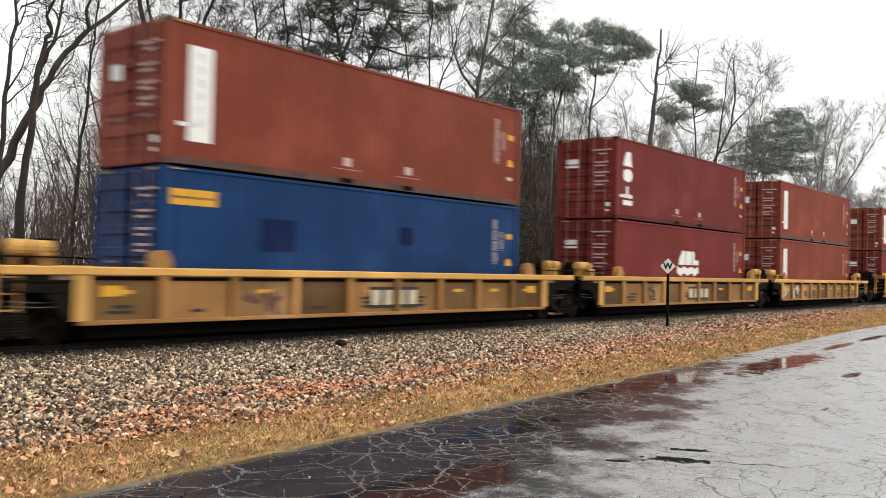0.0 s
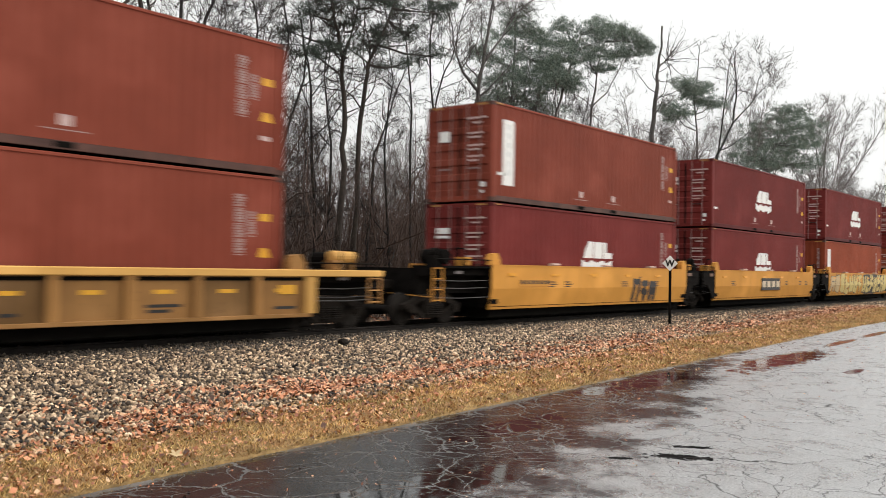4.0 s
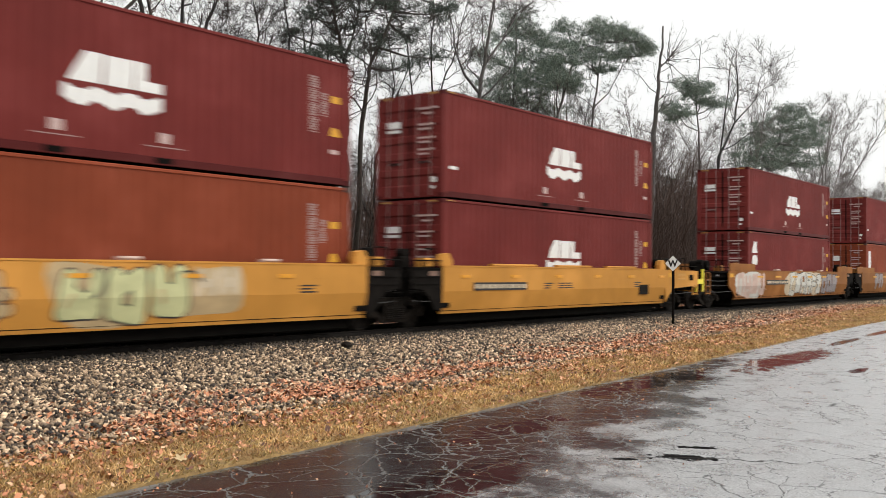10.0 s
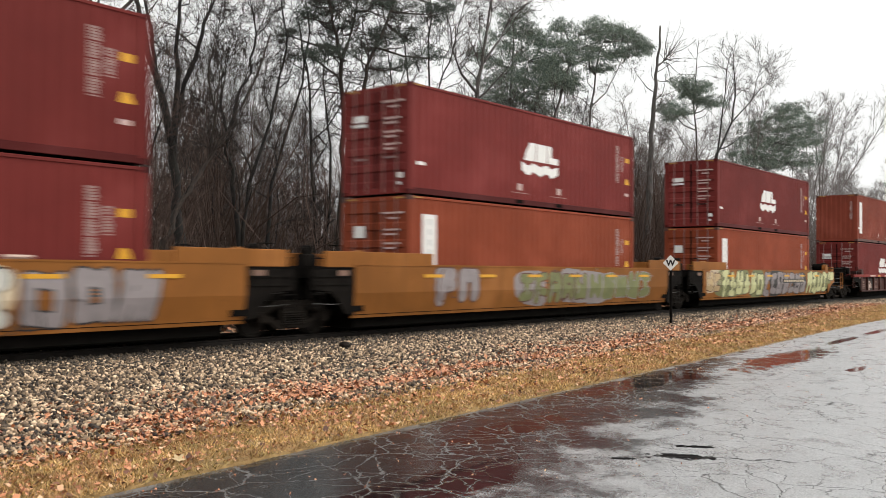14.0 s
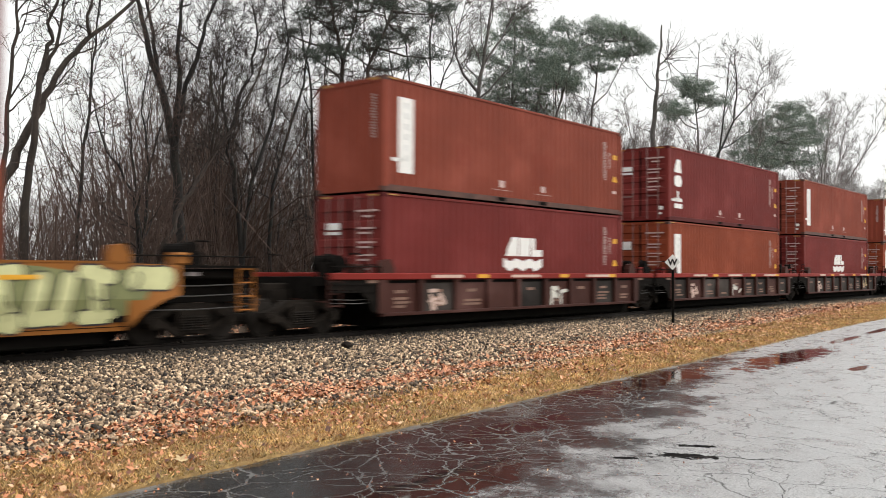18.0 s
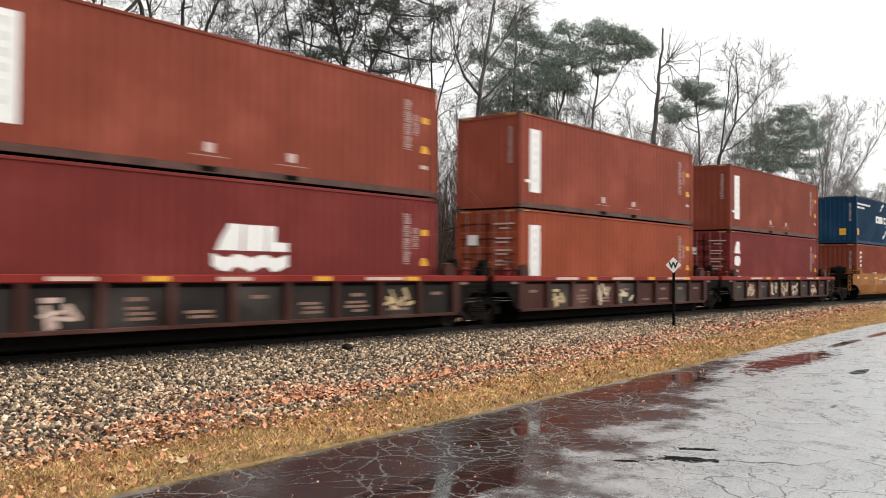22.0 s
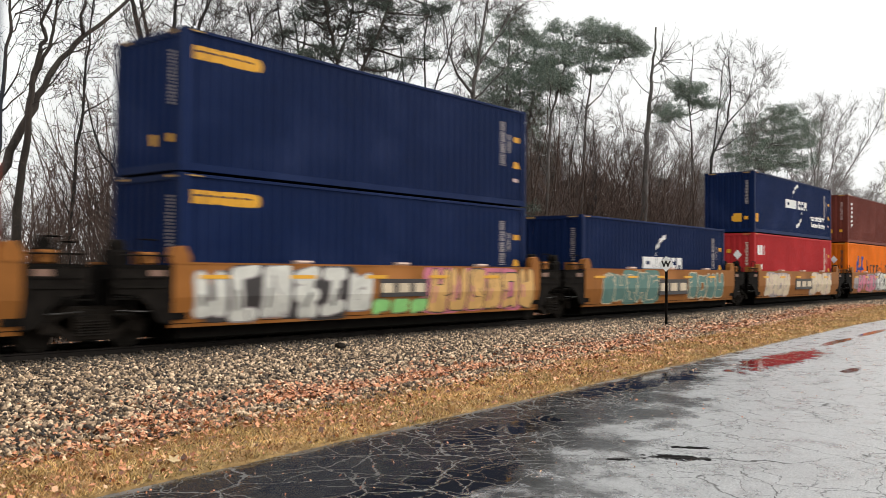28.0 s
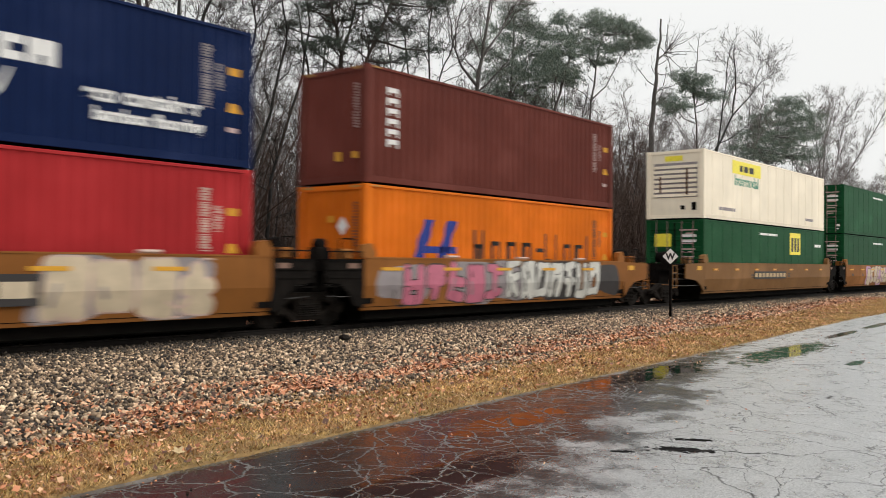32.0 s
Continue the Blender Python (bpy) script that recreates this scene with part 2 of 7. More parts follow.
STONE = islands("crushed_limestone", [(0, (0.008, 0.006, 0.005)), (0.30, (0.054, 0.037, 0.024)), (0.56, (0.178, 0.124, 0.078)),
                                      (0.80, (0.39, 0.275, 0.172)), (1, (0.71, 0.53, 0.355))], 0.85)
# dark tones carry the shade beneath the train as well as oil
STONEDARK = islands("oily_shaded_ballast", [(0, (0.010, 0.008, 0.006)), (0.5, (0.038, 0.028, 0.019)), (1, (0.14, 0.105, 0.072))], 0.8)
LEAVES = islands("fallen_leaves", [(0, (0.035, 0.014, 0.008)), (0.22, (0.17, 0.058, 0.026)), (0.52, (0.42, 0.155, 0.068)),
                                   (0.82, (0.54, 0.255, 0.125)), (1, (0.58, 0.39, 0.24))], 0.6)
GRASSBLADES = islands("straw_grass", [(0, (0.075, 0.066, 0.020)), (0.22, (0.31, 0.182, 0.056)), (0.55, (0.64, 0.385, 0.130)),
                                      (1, (0.82, 0.58, 0.27))], 0.75, ((1.5, (0.150, 0.145, 0.040), 0.58), (3.3, (0.24, 0.098, 0.038), 0.68)))


def ground_material(name, a, b, c, scale):
    m, n, l, p = material(name)
    co = n.new("ShaderNodeTexCoord").outputs["Object"]
    t = noise_node(n, l, co, scale, 8, 0.7)
    r = ramp(n, [(0.3, tuple(1.2 * q for q in a)), (0.5, tuple(1.2 * q for q in b)), (0.7, tuple(1.2 * q for q in c))])
    l.new(t.outputs[0], r.inputs[0])
    l.new(r.outputs[0], p.inputs["Base Color"])
    p.inputs["Roughness"].default_value = 0.85
    bumped(n, l, p, t.outputs[0], 0.8, 0.03)
    return m


LITTER = ground_material("leaf_litter", (0.018, 0.012, 0.008), (0.060, 0.035, 0.020), (0.12, 0.072, 0.040), 6)
SOIL = ground_material("straw_soil", (0.055, 0.038, 0.014), (0.17, 0.100, 0.032), (0.29, 0.185, 0.068), 9)
GRAVEL = ground_material("gravel_bed", (0.010, 0.009, 0.008), (0.035, 0.029, 0.024), (0.10, 0.086, 0.072), 17)


STAINS = [(7.95, 3.62, 0.34, 0.15), (8.50, 3.70, 0.24, 0.08), (7.45, 3.98, 0.20, 0.06)]   # old oil and wet dirt
DIPS = [(13.1, 6.37, 2.3, 0.42), (18.2, 6.05, 3.0, 0.50), (11.3, 6.40, 0.8, 0.22), (8.0, 5.60, 1.1, 0.28),
        (17.2, 4.50, 0.55, 0.12), (24.0, 6.60, 1.6, 0.16), (28.5, 6.85, 2.2, 0.16), (36.0, 7.4, 3.0, 0.3), (5.4, 4.55, 1.3, 0.4)]   # where water stands


def asphalt_material():
    """Wet, cracked asphalt: open grain toned pale as reflected sky, an edge strip dark as the reflected train, standing
    water in the dips.
    """
    m, n, l, p = material("wet_asphalt")
    co = n.new("ShaderNodeTexCoord").outputs["Object"]

    def math_node(op, *args):
        q = n.new("ShaderNodeMath")
        q.operation = op
        for i, v in enumerate(args):
            if isinstance(v, (int, float)):
                q.inputs[i].default_value = v
            else:
                l.new(v, q.inputs[i])
        return q.outputs[0]

    def band(v, lo, hi, to0=0.0, to1=1.0):
        q = n.new("ShaderNodeMapRange")
        q.interpolation_type = "SMOOTHSTEP"
        for i, k in enumerate((lo, hi, to0, to1)):
            q.inputs[i + 1].default_value = k
        l.new(v, q.inputs[0])
        return q.outputs[0]

    warp = noise_node(n, l, co, 1.5, 6, 0.62)
    add = n.new("ShaderNodeVectorMath")
    add.operation = "MULTIPLY_ADD"
    l.new(warp.outputs["Color"], add.inputs[0])
    add.inputs[1].default_value = (0.5, 0.5, 0)
    l.new(co, add.inputs[2])

    def cracks(scale, width):
        v = n.new("ShaderNodeTexVoronoi")
        v.feature = "DISTANCE_TO_EDGE"
        v.inputs["Scale"].default_value = scale
        l.new(add.outputs[0], v.inputs[0])
        r = ramp(n, [(0.0, (1, 1, 1)), (width, (0, 0, 0))])
        l.new(v.outputs[0], r.inputs[0])
        return r.outputs[0]

    where = noise_node(n, l, co, 0.45, 3)
    xyz = n.new("ShaderNodeSeparateXYZ")
    l.new(co, xyz.inputs[0])
    inward = math_node("SUBTRACT", math_node("MULTIPLY_ADD", xyz.outputs[0], 0.075, 5.95), xyz.outputs[1])
    patch = noise_node(n, l, co, 1.1, 8, 0.68)
    ragged = math_node("MULTIPLY_ADD", xyz.outputs[0], 0.20, math_node("MULTIPLY_ADD", patch.outputs[0], 4.2, inward))
    sky_zone = band(ragged, 5.50, 6.40)
    lines = math_node("MAXIMUM", math_node("MULTIPLY", cracks(0.85, 0.0085), band(where.outputs[0], 0.36, 0.50, 0.25, 1.0)),
                      math_node("MULTIPLY", cracks(2.3, 0.016), band(where.outputs[0], 0.47, 0.58, 0.0, 0.9)))
    net = math_node("MAXIMUM", math_node("MULTIPLY", cracks(0.95, 0.0065), band(where.outputs[0], 0.34, 0.52, 0.35, 1.0)), math_node("MULTIPLY", cracks(2.1, 0.012), band(patch.outputs[0], 0.42, 0.58, 0.0, 0.7)))
    lines = math_node("MAXIMUM", lines, math_node("MULTIPLY", net, band(sky_zone, 0.1, 0.9, 1.0, 0.0)))
    # one long open crack runs through the nearest puddle
    across = math_node("MULTIPLY_ADD", xyz.outputs[0], 0.77, math_node("MULTIPLY_ADD", xyz.outputs[1], 0.64, math_node("MULTIPLY", warp.outputs[0], 0.55)))
    along = math_node("MULTIPLY_ADD", xyz.outputs[0], 0.64, math_node("MULTIPLY", xyz.outputs[1], -0.77))
    gap = band(math_node("ABSOLUTE", math_node("SUBTRACT", across, 8.66)), 0.008, 0.024, 1.0, 0.0)
    gap = math_node("MULTIPLY", gap, band(math_node("ABSOLUTE", math_node("SUBTRACT", along, 2.5)), 0.7, 0.95, 1.0, 0.0))
    lines = math_node("MAXIMUM", lines, gap)
    edge = band(math_node("MULTIPLY_ADD", warp.outputs[0], 0.6, inward), 0.24, 0.46, 0.95, 0.0)
    # standing water
    def hollows(spots, turn):
        deep = None
        for x, y, rx, ry in spots:
            mp = n.new("ShaderNodeMapping")
            mp.vector_type = "TEXTURE"
            mp.inputs["Location"].default_value = (x, y, LOT)
            mp.inputs["Rotation"].default_value = (0, 0, turn)
            mp.inputs["Scale"].default_value = (rx * 1.5, ry * 1.5, 4.0)
            l.new(co, mp.inputs[0])
            g = n.new("ShaderNodeTexGradient")
            g.gradient_type = "SPHERICAL"
            l.new(mp.outputs[0], g.inputs[0])
            deep = g.outputs["Fac"] if deep is None else math_node("MAXIMUM", deep, g.outputs["Fac"])
        return deep

    shore = noise_node(n, l, co, 2.4, 9, 0.74)
    water = band(math_node("MULTIPLY_ADD", shore.outputs[0], 2.0, hollows(DIPS, 0.06)), 1.28, 1.45)
    speck = noise_node(n, l, co, 9.0, 6, 0.75)
    stain = band(math_node("MULTIPLY_ADD", speck.outputs[0], 2.4, hollows(STAINS, -0.88)), 1.56, 1.72)
    # colour
    grain = noise_node(n, l, co, 60, 3, 0.75)
    gr = ramp(n, [(0.30, (0.008, 0.008, 0.009)), (0.52, (0.15, 0.15, 0.15)), (0.70, (0.40, 0.40, 0.395))])
    l.new(grain.outputs[0], gr.inputs[0])
    train_tone = ramp(n, [(0.3, (0.007, 0.007, 0.007)), (0.7, (0.026, 0.026, 0.026))])
    l.new(grain.outputs[0], train_tone.inputs[0])
    # reflections are put into the colour: train dark along the edge, sky pale inside
    c = mixed(n, l, sky_zone, train_tone.outputs[0], gr.outputs[0])
    c = mixed(n, l, water, c, (0.010, 0.010, 0.010))
    c = mixed(n, l, stain, c, (0.012, 0.011, 0.011))
    c = mixed(n, l, edge, c, (0.21, 0.20, 0.19))
    # crack tone follows the painted reflections: pale on the dark, dark on the pale
    c = mixed(n, l, lines, c, mixed(n, l, sky_zone, (0.17, 0.165, 0.16), (0.030, 0.028, 0.026)))
    l.new(c, p.inputs["Base Color"])
    # gloss
    dry = math_node("MAXIMUM", math_node("MULTIPLY", lines, 0.9), math_node("MULTIPLY", edge, 0.6))
    rough = math_node("MULTIPLY_ADD", sky_zone, 0.12, band(shore.outputs[0], 0.36, 0.64, 0.13, 0.27))
    rough = math_node("MULTIPLY", rough, band(water, 0, 1, 1.0, 0.22))
    rough = math_node("MULTIPLY_ADD", math_node("MAXIMUM", dry, stain), 0.4, rough)
    l.new(rough, p.inputs["Roughness"])
    l.new(math_node("MULTIPLY_ADD", math_node("MAXIMUM", dry, stain), -0.5, 0.5), p.inputs["Specular IOR Level"])
    p.inputs["IOR"].default_value = 1.29
    l.new(math_node("MULTIPLY", math_node("MULTIPLY", sky_zone, math_node("MULTIPLY", band(grain.outputs[0], 0.36, 0.56, 0.62, 1.0), band(shore.outputs[0], 0.36, 0.52, 0.70, 1.0))), math_node("MULTIPLY_ADD", math_node("MAXIMUM", dry, stain), -1.0, 1.0)), p.inputs["Coat Weight"])
    p.inputs["Coat IOR"].default_value = 3.6
    l.new(rough, p.inputs["Coat Roughness"])
    relief = math_node("MULTIPLY", math_node("MULTIPLY", grain.outputs[0], band(water, 0, 1, 1.0, 0.0)), band(sky_zone, 0, 1, 0.12, 1.0))
    relief = math_node("MULTIPLY_ADD", lines, -1.5, relief)
    bumped(n, l, p, relief, 0.8, 0.006)
    l.new(p.inputs["Normal"].links[0].from_socket, p.inputs["Coat Normal"])
    return m


ASPHALT = asphalt_material()


# ---- mesh building ----
class Solid:
    """Points and faces of one mesh."""

    def __init__(self):
        self.v, self.f, self.smooth = [], [], False

    def add(self, verts, faces):
        k = len(self.v)
        self.v.extend(verts)
        self.f.extend(tuple(i + k for i in f) for f in faces)
        return self

    def box(self, x0, x1, y0, y1, z0, z1, c=0.0):
        """A box; c: chamfer of its four long edges along x."""
        if c:
            ring = [(y0 + c, z0), (y1 - c, z0), (y1, z0 + c), (y1, z1 - c), (y1 - c, z1), (y0 + c, z1), (y0, z1 - c), (y0, z0 + c)]
            return self.prism_x(ring, x0, x1)
        v = [(x, y, z) for x in (x0, x1) for y in (y0, y1) for z in (z0, z1)]
        return self.add(v, [(0, 1, 3, 2), (4, 6, 7, 5), (0, 4, 5, 1), (2, 3, 7, 6), (0, 2, 6, 4), (1, 5, 7, 3)])

    def prism_x(self, ring, x0, x1):
        k = len(ring)
        v = [(x0, y, z) for y, z in ring] + [(x1, y, z) for y, z in ring]
        f = [(i, (i + 1) % k, k + (i + 1) % k, k + i) for i in range(k)]
        return self.add(v, f + [tuple(range(k - 1, -1, -1)), tuple(range(k, 2 * k))])

    def plate(self, ring, y0, y1):
        """A flat plate in the x-z plane."""
        k = len(ring)
        v = [(x, y0, z) for x, z in ring] + [(x, y1, z) for x, z in ring]
        f = [(i, (i + 1) % k, k + (i + 1) % k, k + i) for i in range(k)]
        return self.add(v, f + [tuple(range(k - 1, -1, -1)), tuple(range(k, 2 * k))])

    def disc_y(self, x, z, r, y0, y1, sides=20, lathe=None):
        """A wheel-like body round an axis along y; lathe: (y, radius) steps."""
        steps = lathe or [(y0, r), (y1, r)]
        v, f = [], []
        for y, q in steps:
            v += [(x + q * math.cos(2 * math.pi * i / sides), y, z + q * math.sin(2 * math.pi * i / sides)) for i in range(sides)]
        for s in range(len(steps) - 1):
            a, b = s * sides, (s + 1) * sides
            f += [(a + i, b + i, b + (i + 1) % sides, a + (i + 1) % sides) for i in range(sides)]
        f += [tuple(range(sides)), tuple(range(len(v) - 1, len(v) - sides - 1, -1))]
        return self.add(v, f)

    def tube(self, pts, radii, sides=6):
        """A tapered tube along points."""
        up = Vector((0.31, 0.17, 0.93))
        v, f = [], []
        for i, p in enumerate(pts):
            d = Vector(pts[min(i + 1, len(pts) - 1)]) - Vector(pts[max(i - 1, 0)])
            a = d.cross(up)
            if a.length < 1e-6:
                a = d.cross(Vector((1, 0, 0)))
            a.normalize()
            b = d.cross(a).normalized()
            for s in range(sides):
                w = 2 * math.pi * s / sides
                q = Vector(p) + (a * math.cos(w) + b * math.sin(w)) * radii[i]
                v.append(tuple(q))
        for i in range(len(pts) - 1):
            for s in range(sides):
                t = (s + 1) % sides
                f.append((i * sides + s, i * sides + t, (i + 1) * sides + t, (i + 1) * sides + s))
        f.append(tuple(range(sides - 1, -1, -1)))
        f.append(tuple(range((len(pts) - 1) * sides, len(pts) * sides)))
        return self.add(v, f)

    def mesh(self, name, mat):
        me = bpy.data.meshes.new(name)
        me.from_pydata(self.v, [], self.f)
        me.materials.append(mat)
        if self.smooth:
            me.polygons.foreach_set("use_smooth", [True] * len(me.polygons))
        return me


def soup(name, verts, faces, mat):
    """A mesh from arrays of points and of equal-sided faces."""
    me = bpy.data.meshes.new(name)
    k = faces.shape[1]
    me.vertices.add(len(verts))
    me.vertices.foreach_set("co", np.asarray(verts, np.float32).ravel())
    me.loops.add(faces.size)
    me.loops.foreach_set("vertex_index", faces.astype(np.int32).ravel())
    me.polygons.add(len(faces))
    me.polygons.foreach_set("loop_start", np.arange(0, faces.size, k, dtype=np.int32))
    me.update(calc_edges=True)
    me.materials.append(mat)
    return me


TINY = {"door_numbers", "end_numbers", "number_column", "name_bars", "small_stencil", "stencil", "spring_group", "small_numbers", "small_wording", "panel_lines",
        "logo_gap", "name_bar", "graffiti", "swoosh"}


def part(name, solid, mat, parent, label="", at=None):
    """One mesh object under a thing or under a part."""
    me = solid if isinstance(solid, bpy.types.Mesh) else solid.mesh(name, mat)
    ob = new(name, me)
    ob.parent = parent
    if at:
        ob.location = at
    return tagged(ob, label, kind="stuff" if name in TINY else "")


def thing(name, label, category, group="", kind="", data=None):
    return tagged(new(name, data), label, category, group, kind)


def solid_box(*a):
    return Solid().box(*a)

# ---- the ground, the car park and the track ----
def sheet(xs, ys, height):
    """A grid over the lines xs and, for every x, the lines ys(x)."""
    rows = [ys(x) for x in xs]
    k = len(rows[0])
    v = np.array([(x, y, height(x, y)) for x, r in zip(xs, rows) for y in r])
    i = np.arange(len(xs) - 1)[:, None] * k + np.arange(k - 1)[None]
    f = np.stack([i, i + k, i + k + 1, i + 1], -1).reshape(-1, 4)
    return v, f


far = [-900, -300, -120, -60, -30] + list(np.arange(-20, 130, 1.0)) + [140, 160, 190, 230, 300, 500, 1200]


def ground_lines(x):
    a, b = lot_edge(x), verge_edge(x)
    return [-900, -200, -40, a - 0.35, a - 0.15, a, a + 0.3, (a + b) / 2, b, (b + 15.0) / 2, 15.0, 15.5, 17.2, 18.2, 19.5, 21, 24, 30, 45, 80, 200, 1200]


def rough_level(x, y):
    z = level(x, y)
    if y > 20:
        z += 0.25 * noise.noise((x * 0.15, y * 0.15, 0)) + (0.0 if y < 60 else -0.5)
    return z


v, f = sheet(far, ground_lines, rough_level)
ground = thing("ground", "leaf-littered woodland floor beside the railway", "ground", kind="structure", data=soup("ground", v, f, LITTER))

v, f = sheet([x for x in far if -130 < x < 310], lambda x: [lot_edge(x) - 0.25] + [lot_edge(x) + (verge_edge(x) + 0.5 - lot_edge(x)) * s for s in (0.0, 0.1, 0.3, 0.5, 0.7, 0.9, 1.0)],
             lambda x, y: level(x, y) + 0.02 + 0.015 * noise.noise((x * 1.3, y * 1.3, 3)))
thing("grass_verge", "narrow verge of straw-coloured winter grass by the car park", "verge", kind="structure", data=soup("grass_verge", v, f, SOIL))

v, f = sheet([x for x in far if -130 < x < 310], lambda x: [verge_edge(x) + 0.1 + (15.0 - verge_edge(x)) * s for s in np.linspace(0, 1, 8)] + [15.25, 15.5, 16.4, 17.2, 18.3],
             lambda x, y: level(x, y) + 0.02)
thing("ballast_bed", "grey crushed-stone bed of the railway track", "ballast", kind="structure", data=soup("ballast_bed", v, f, GRAVEL))

lot_xs = sorted(set([-400, -150, -60, -30] + list(np.arange(-15, 60, 0.25)) + list(np.arange(60, 120, 2.0)) + [150, 200, 300, 500]))


def lot_line(x):
    e = lot_edge(x) + 0.08 * noise.noise((x * 1.1, 5, 0)) + 0.07 * noise.noise((x * 3.7, 9, 0))
    return [-300, -60, -15, -8, -3, 0, 2, 3.2, e - 2.4, e - 1.9, e - 1.6, e - 1.2, e - 0.5, e - 0.12, e, e + 0.005]


def lot_height(x, y):
    e = lot_edge(x)
    drop = 0.05 if y >= lot_line(x)[-1] - 1e-6 else 0.0
    return LOT - drop - 0.034 * min(14.0, max(0.0, e - 2.0 - y)) - 0.006 * max(0, 1 - abs(y - e + 1) / 2)


v, f = sheet(lot_xs, lot_line, lot_height)
thing("car_park", "wet cracked black asphalt of a car park with shallow puddles", "pavement", kind="structure", data=soup("car_park", v, f, ASPHALT))

RAIL = [(-0.07, -0.17), (0.07, -0.17), (0.07, -0.155), (0.012, -0.125), (0.012, -0.045), (0.036, -0.03), (0.036, -0.006), (0.028, 0.0),
        (-0.028, 0.0), (-0.036, -0.006), (-0.036, -0.03), (-0.012, -0.045), (-0.012, -0.125), (-0.07, -0.155)]
for y in (MID - 0.755, MID + 0.755):
    rail = thing("rail", "brown steel running rail with a polished head", "rail", "rails of the track", "structure")
    rail.location = (0, y, TOP)
    part("rail_section", Solid().prism_x(RAIL, -150, 420), RAILSTEEL, rail)
track = thing("sleepers", "row of dark creosoted wooden sleepers bedded in stone", "sleepers", kind="structure")
tie = solid_box(-0.115, 0.115, MID - 1.3, MID + 1.3, -0.34, -0.172).mesh("sleeper", TIEWOOD)
for i in range(240):
    part("sleeper", tie, None, track, at=(-14 + 0.5 * i, 0, TOP))

# the whistle post
post = thing("whistle_sign", "white diamond railway sign on a thin dark post in the ballast", "sign")
post.matrix_world = pose(26.95, 12.65, -0.31)
part("post", Solid().box(-0.03, 0.03, -0.035, 0.035, -0.25, 1.72, 0.008), BLACKSTEEL, post, "dark steel post")
d = 0.25
face = Solid().add([(x, y, z) for x in (-0.055, -0.040) for y, z in ((-d, 0), (0, -d), (d, 0), (0, d))],
                   [(0, 1, 2, 3), (7, 6, 5, 4), (0, 4, 5, 1), (1, 5, 6, 2), (2, 6, 7, 3), (3, 7, 4, 0)])
board = part("sign_board", face, GLOSSWHITE, post, "white diamond board", at=(0, 0, 1.90))
board.rotation_euler = (0, 0, radians(12))


def letters(text, size, mat, name, bold=0.0):
    """Text as a mesh in the x-z plane, reading along x, seen from -y."""
    cu = bpy.data.curves.new(name, "FONT")
    cu.body, cu.size, cu.extrude, cu.offset = text, size, 0.002, bold
    cu.align_x = "LEFT"
    tmp = new("tmp_text", cu)
    bpy.context.view_layer.update()
    me = bpy.data.meshes.new_from_object(tmp.evaluated_get(bpy.context.evaluated_depsgraph_get()))
    bpy.data.objects.remove(tmp)
    me.transform(Euler((radians(90), 0, 0)).to_matrix().to_4x4())
    me.name = name
    me.materials.clear()
    me.materials.append(mat)
    return me


w = letters("W", 0.27, MARKBLACK, "letter_w", 0.012)
xs = [q.co.x for q in w.vertices]
zs = [q.co.z for q in w.vertices]
w.transform(Matrix.Translation((-(min(xs) + max(xs)) / 2, 0, -(min(zs) + max(zs)) / 2)))
w.transform(Euler((0, 0, radians(-90))).to_matrix().to_4x4())
part("letter", w, None, board, "black letter W", at=(-0.059, 0, 0))


# ---- containers ----
PITCH, FOLD = 0.278, {"depth": 0.036}
BREAKS = (0.0, 0.072, 0.140, 0.210, 0.278)


def fold(x):
    """Depth of the corrugated side at x behind its outer face."""
    u = (x - 0.17) % PITCH
    return float(np.interp(u, BREAKS, (0, 0, 1, 1, 0))) * FOLD["depth"]


def fold_lines(a, b):
    out = []
    k = math.floor((a - 0.17) / PITCH)
    while 0.17 + k * PITCH < b:
        out += [0.17 + k * PITCH + s for s in BREAKS[:4]]
        k += 1
    return [x for x in out if a + 1e-4 < x < b - 1e-4]


def corrugated(a, b, z0, z1, y, back):
    """An upright corrugated wall, outer face at y, its flat inside at back."""
    xs = [a] + fold_lines(a, b) + [b]
    s = 1 if back > y else -1
    ring = [(x, y + s * fold(x)) for x in xs]
    k = len(ring)
    v = [(x, q, z0) for x, q in ring] + [(x, q, z1) for x, q in ring]
    v += [(a, back, z0), (b, back, z0), (a, back, z1), (b, back, z1)]
    f = [(i, i + 1, k + i + 1, k + i) for i in range(k - 1)]
    f += [(2 * k, 2 * k + 2, 2 * k + 3, 2 * k + 1), (0, k, 2 * k + 2, 2 * k), (k - 1, 2 * k + 1, 2 * k + 3, 2 * k - 1)]
    f += [tuple(range(k, 2 * k)) + (2 * k + 3, 2 * k + 2), tuple(range(k - 1, -1, -1)) + (2 * k, 2 * k + 1)]
    return Solid().add(v, f)


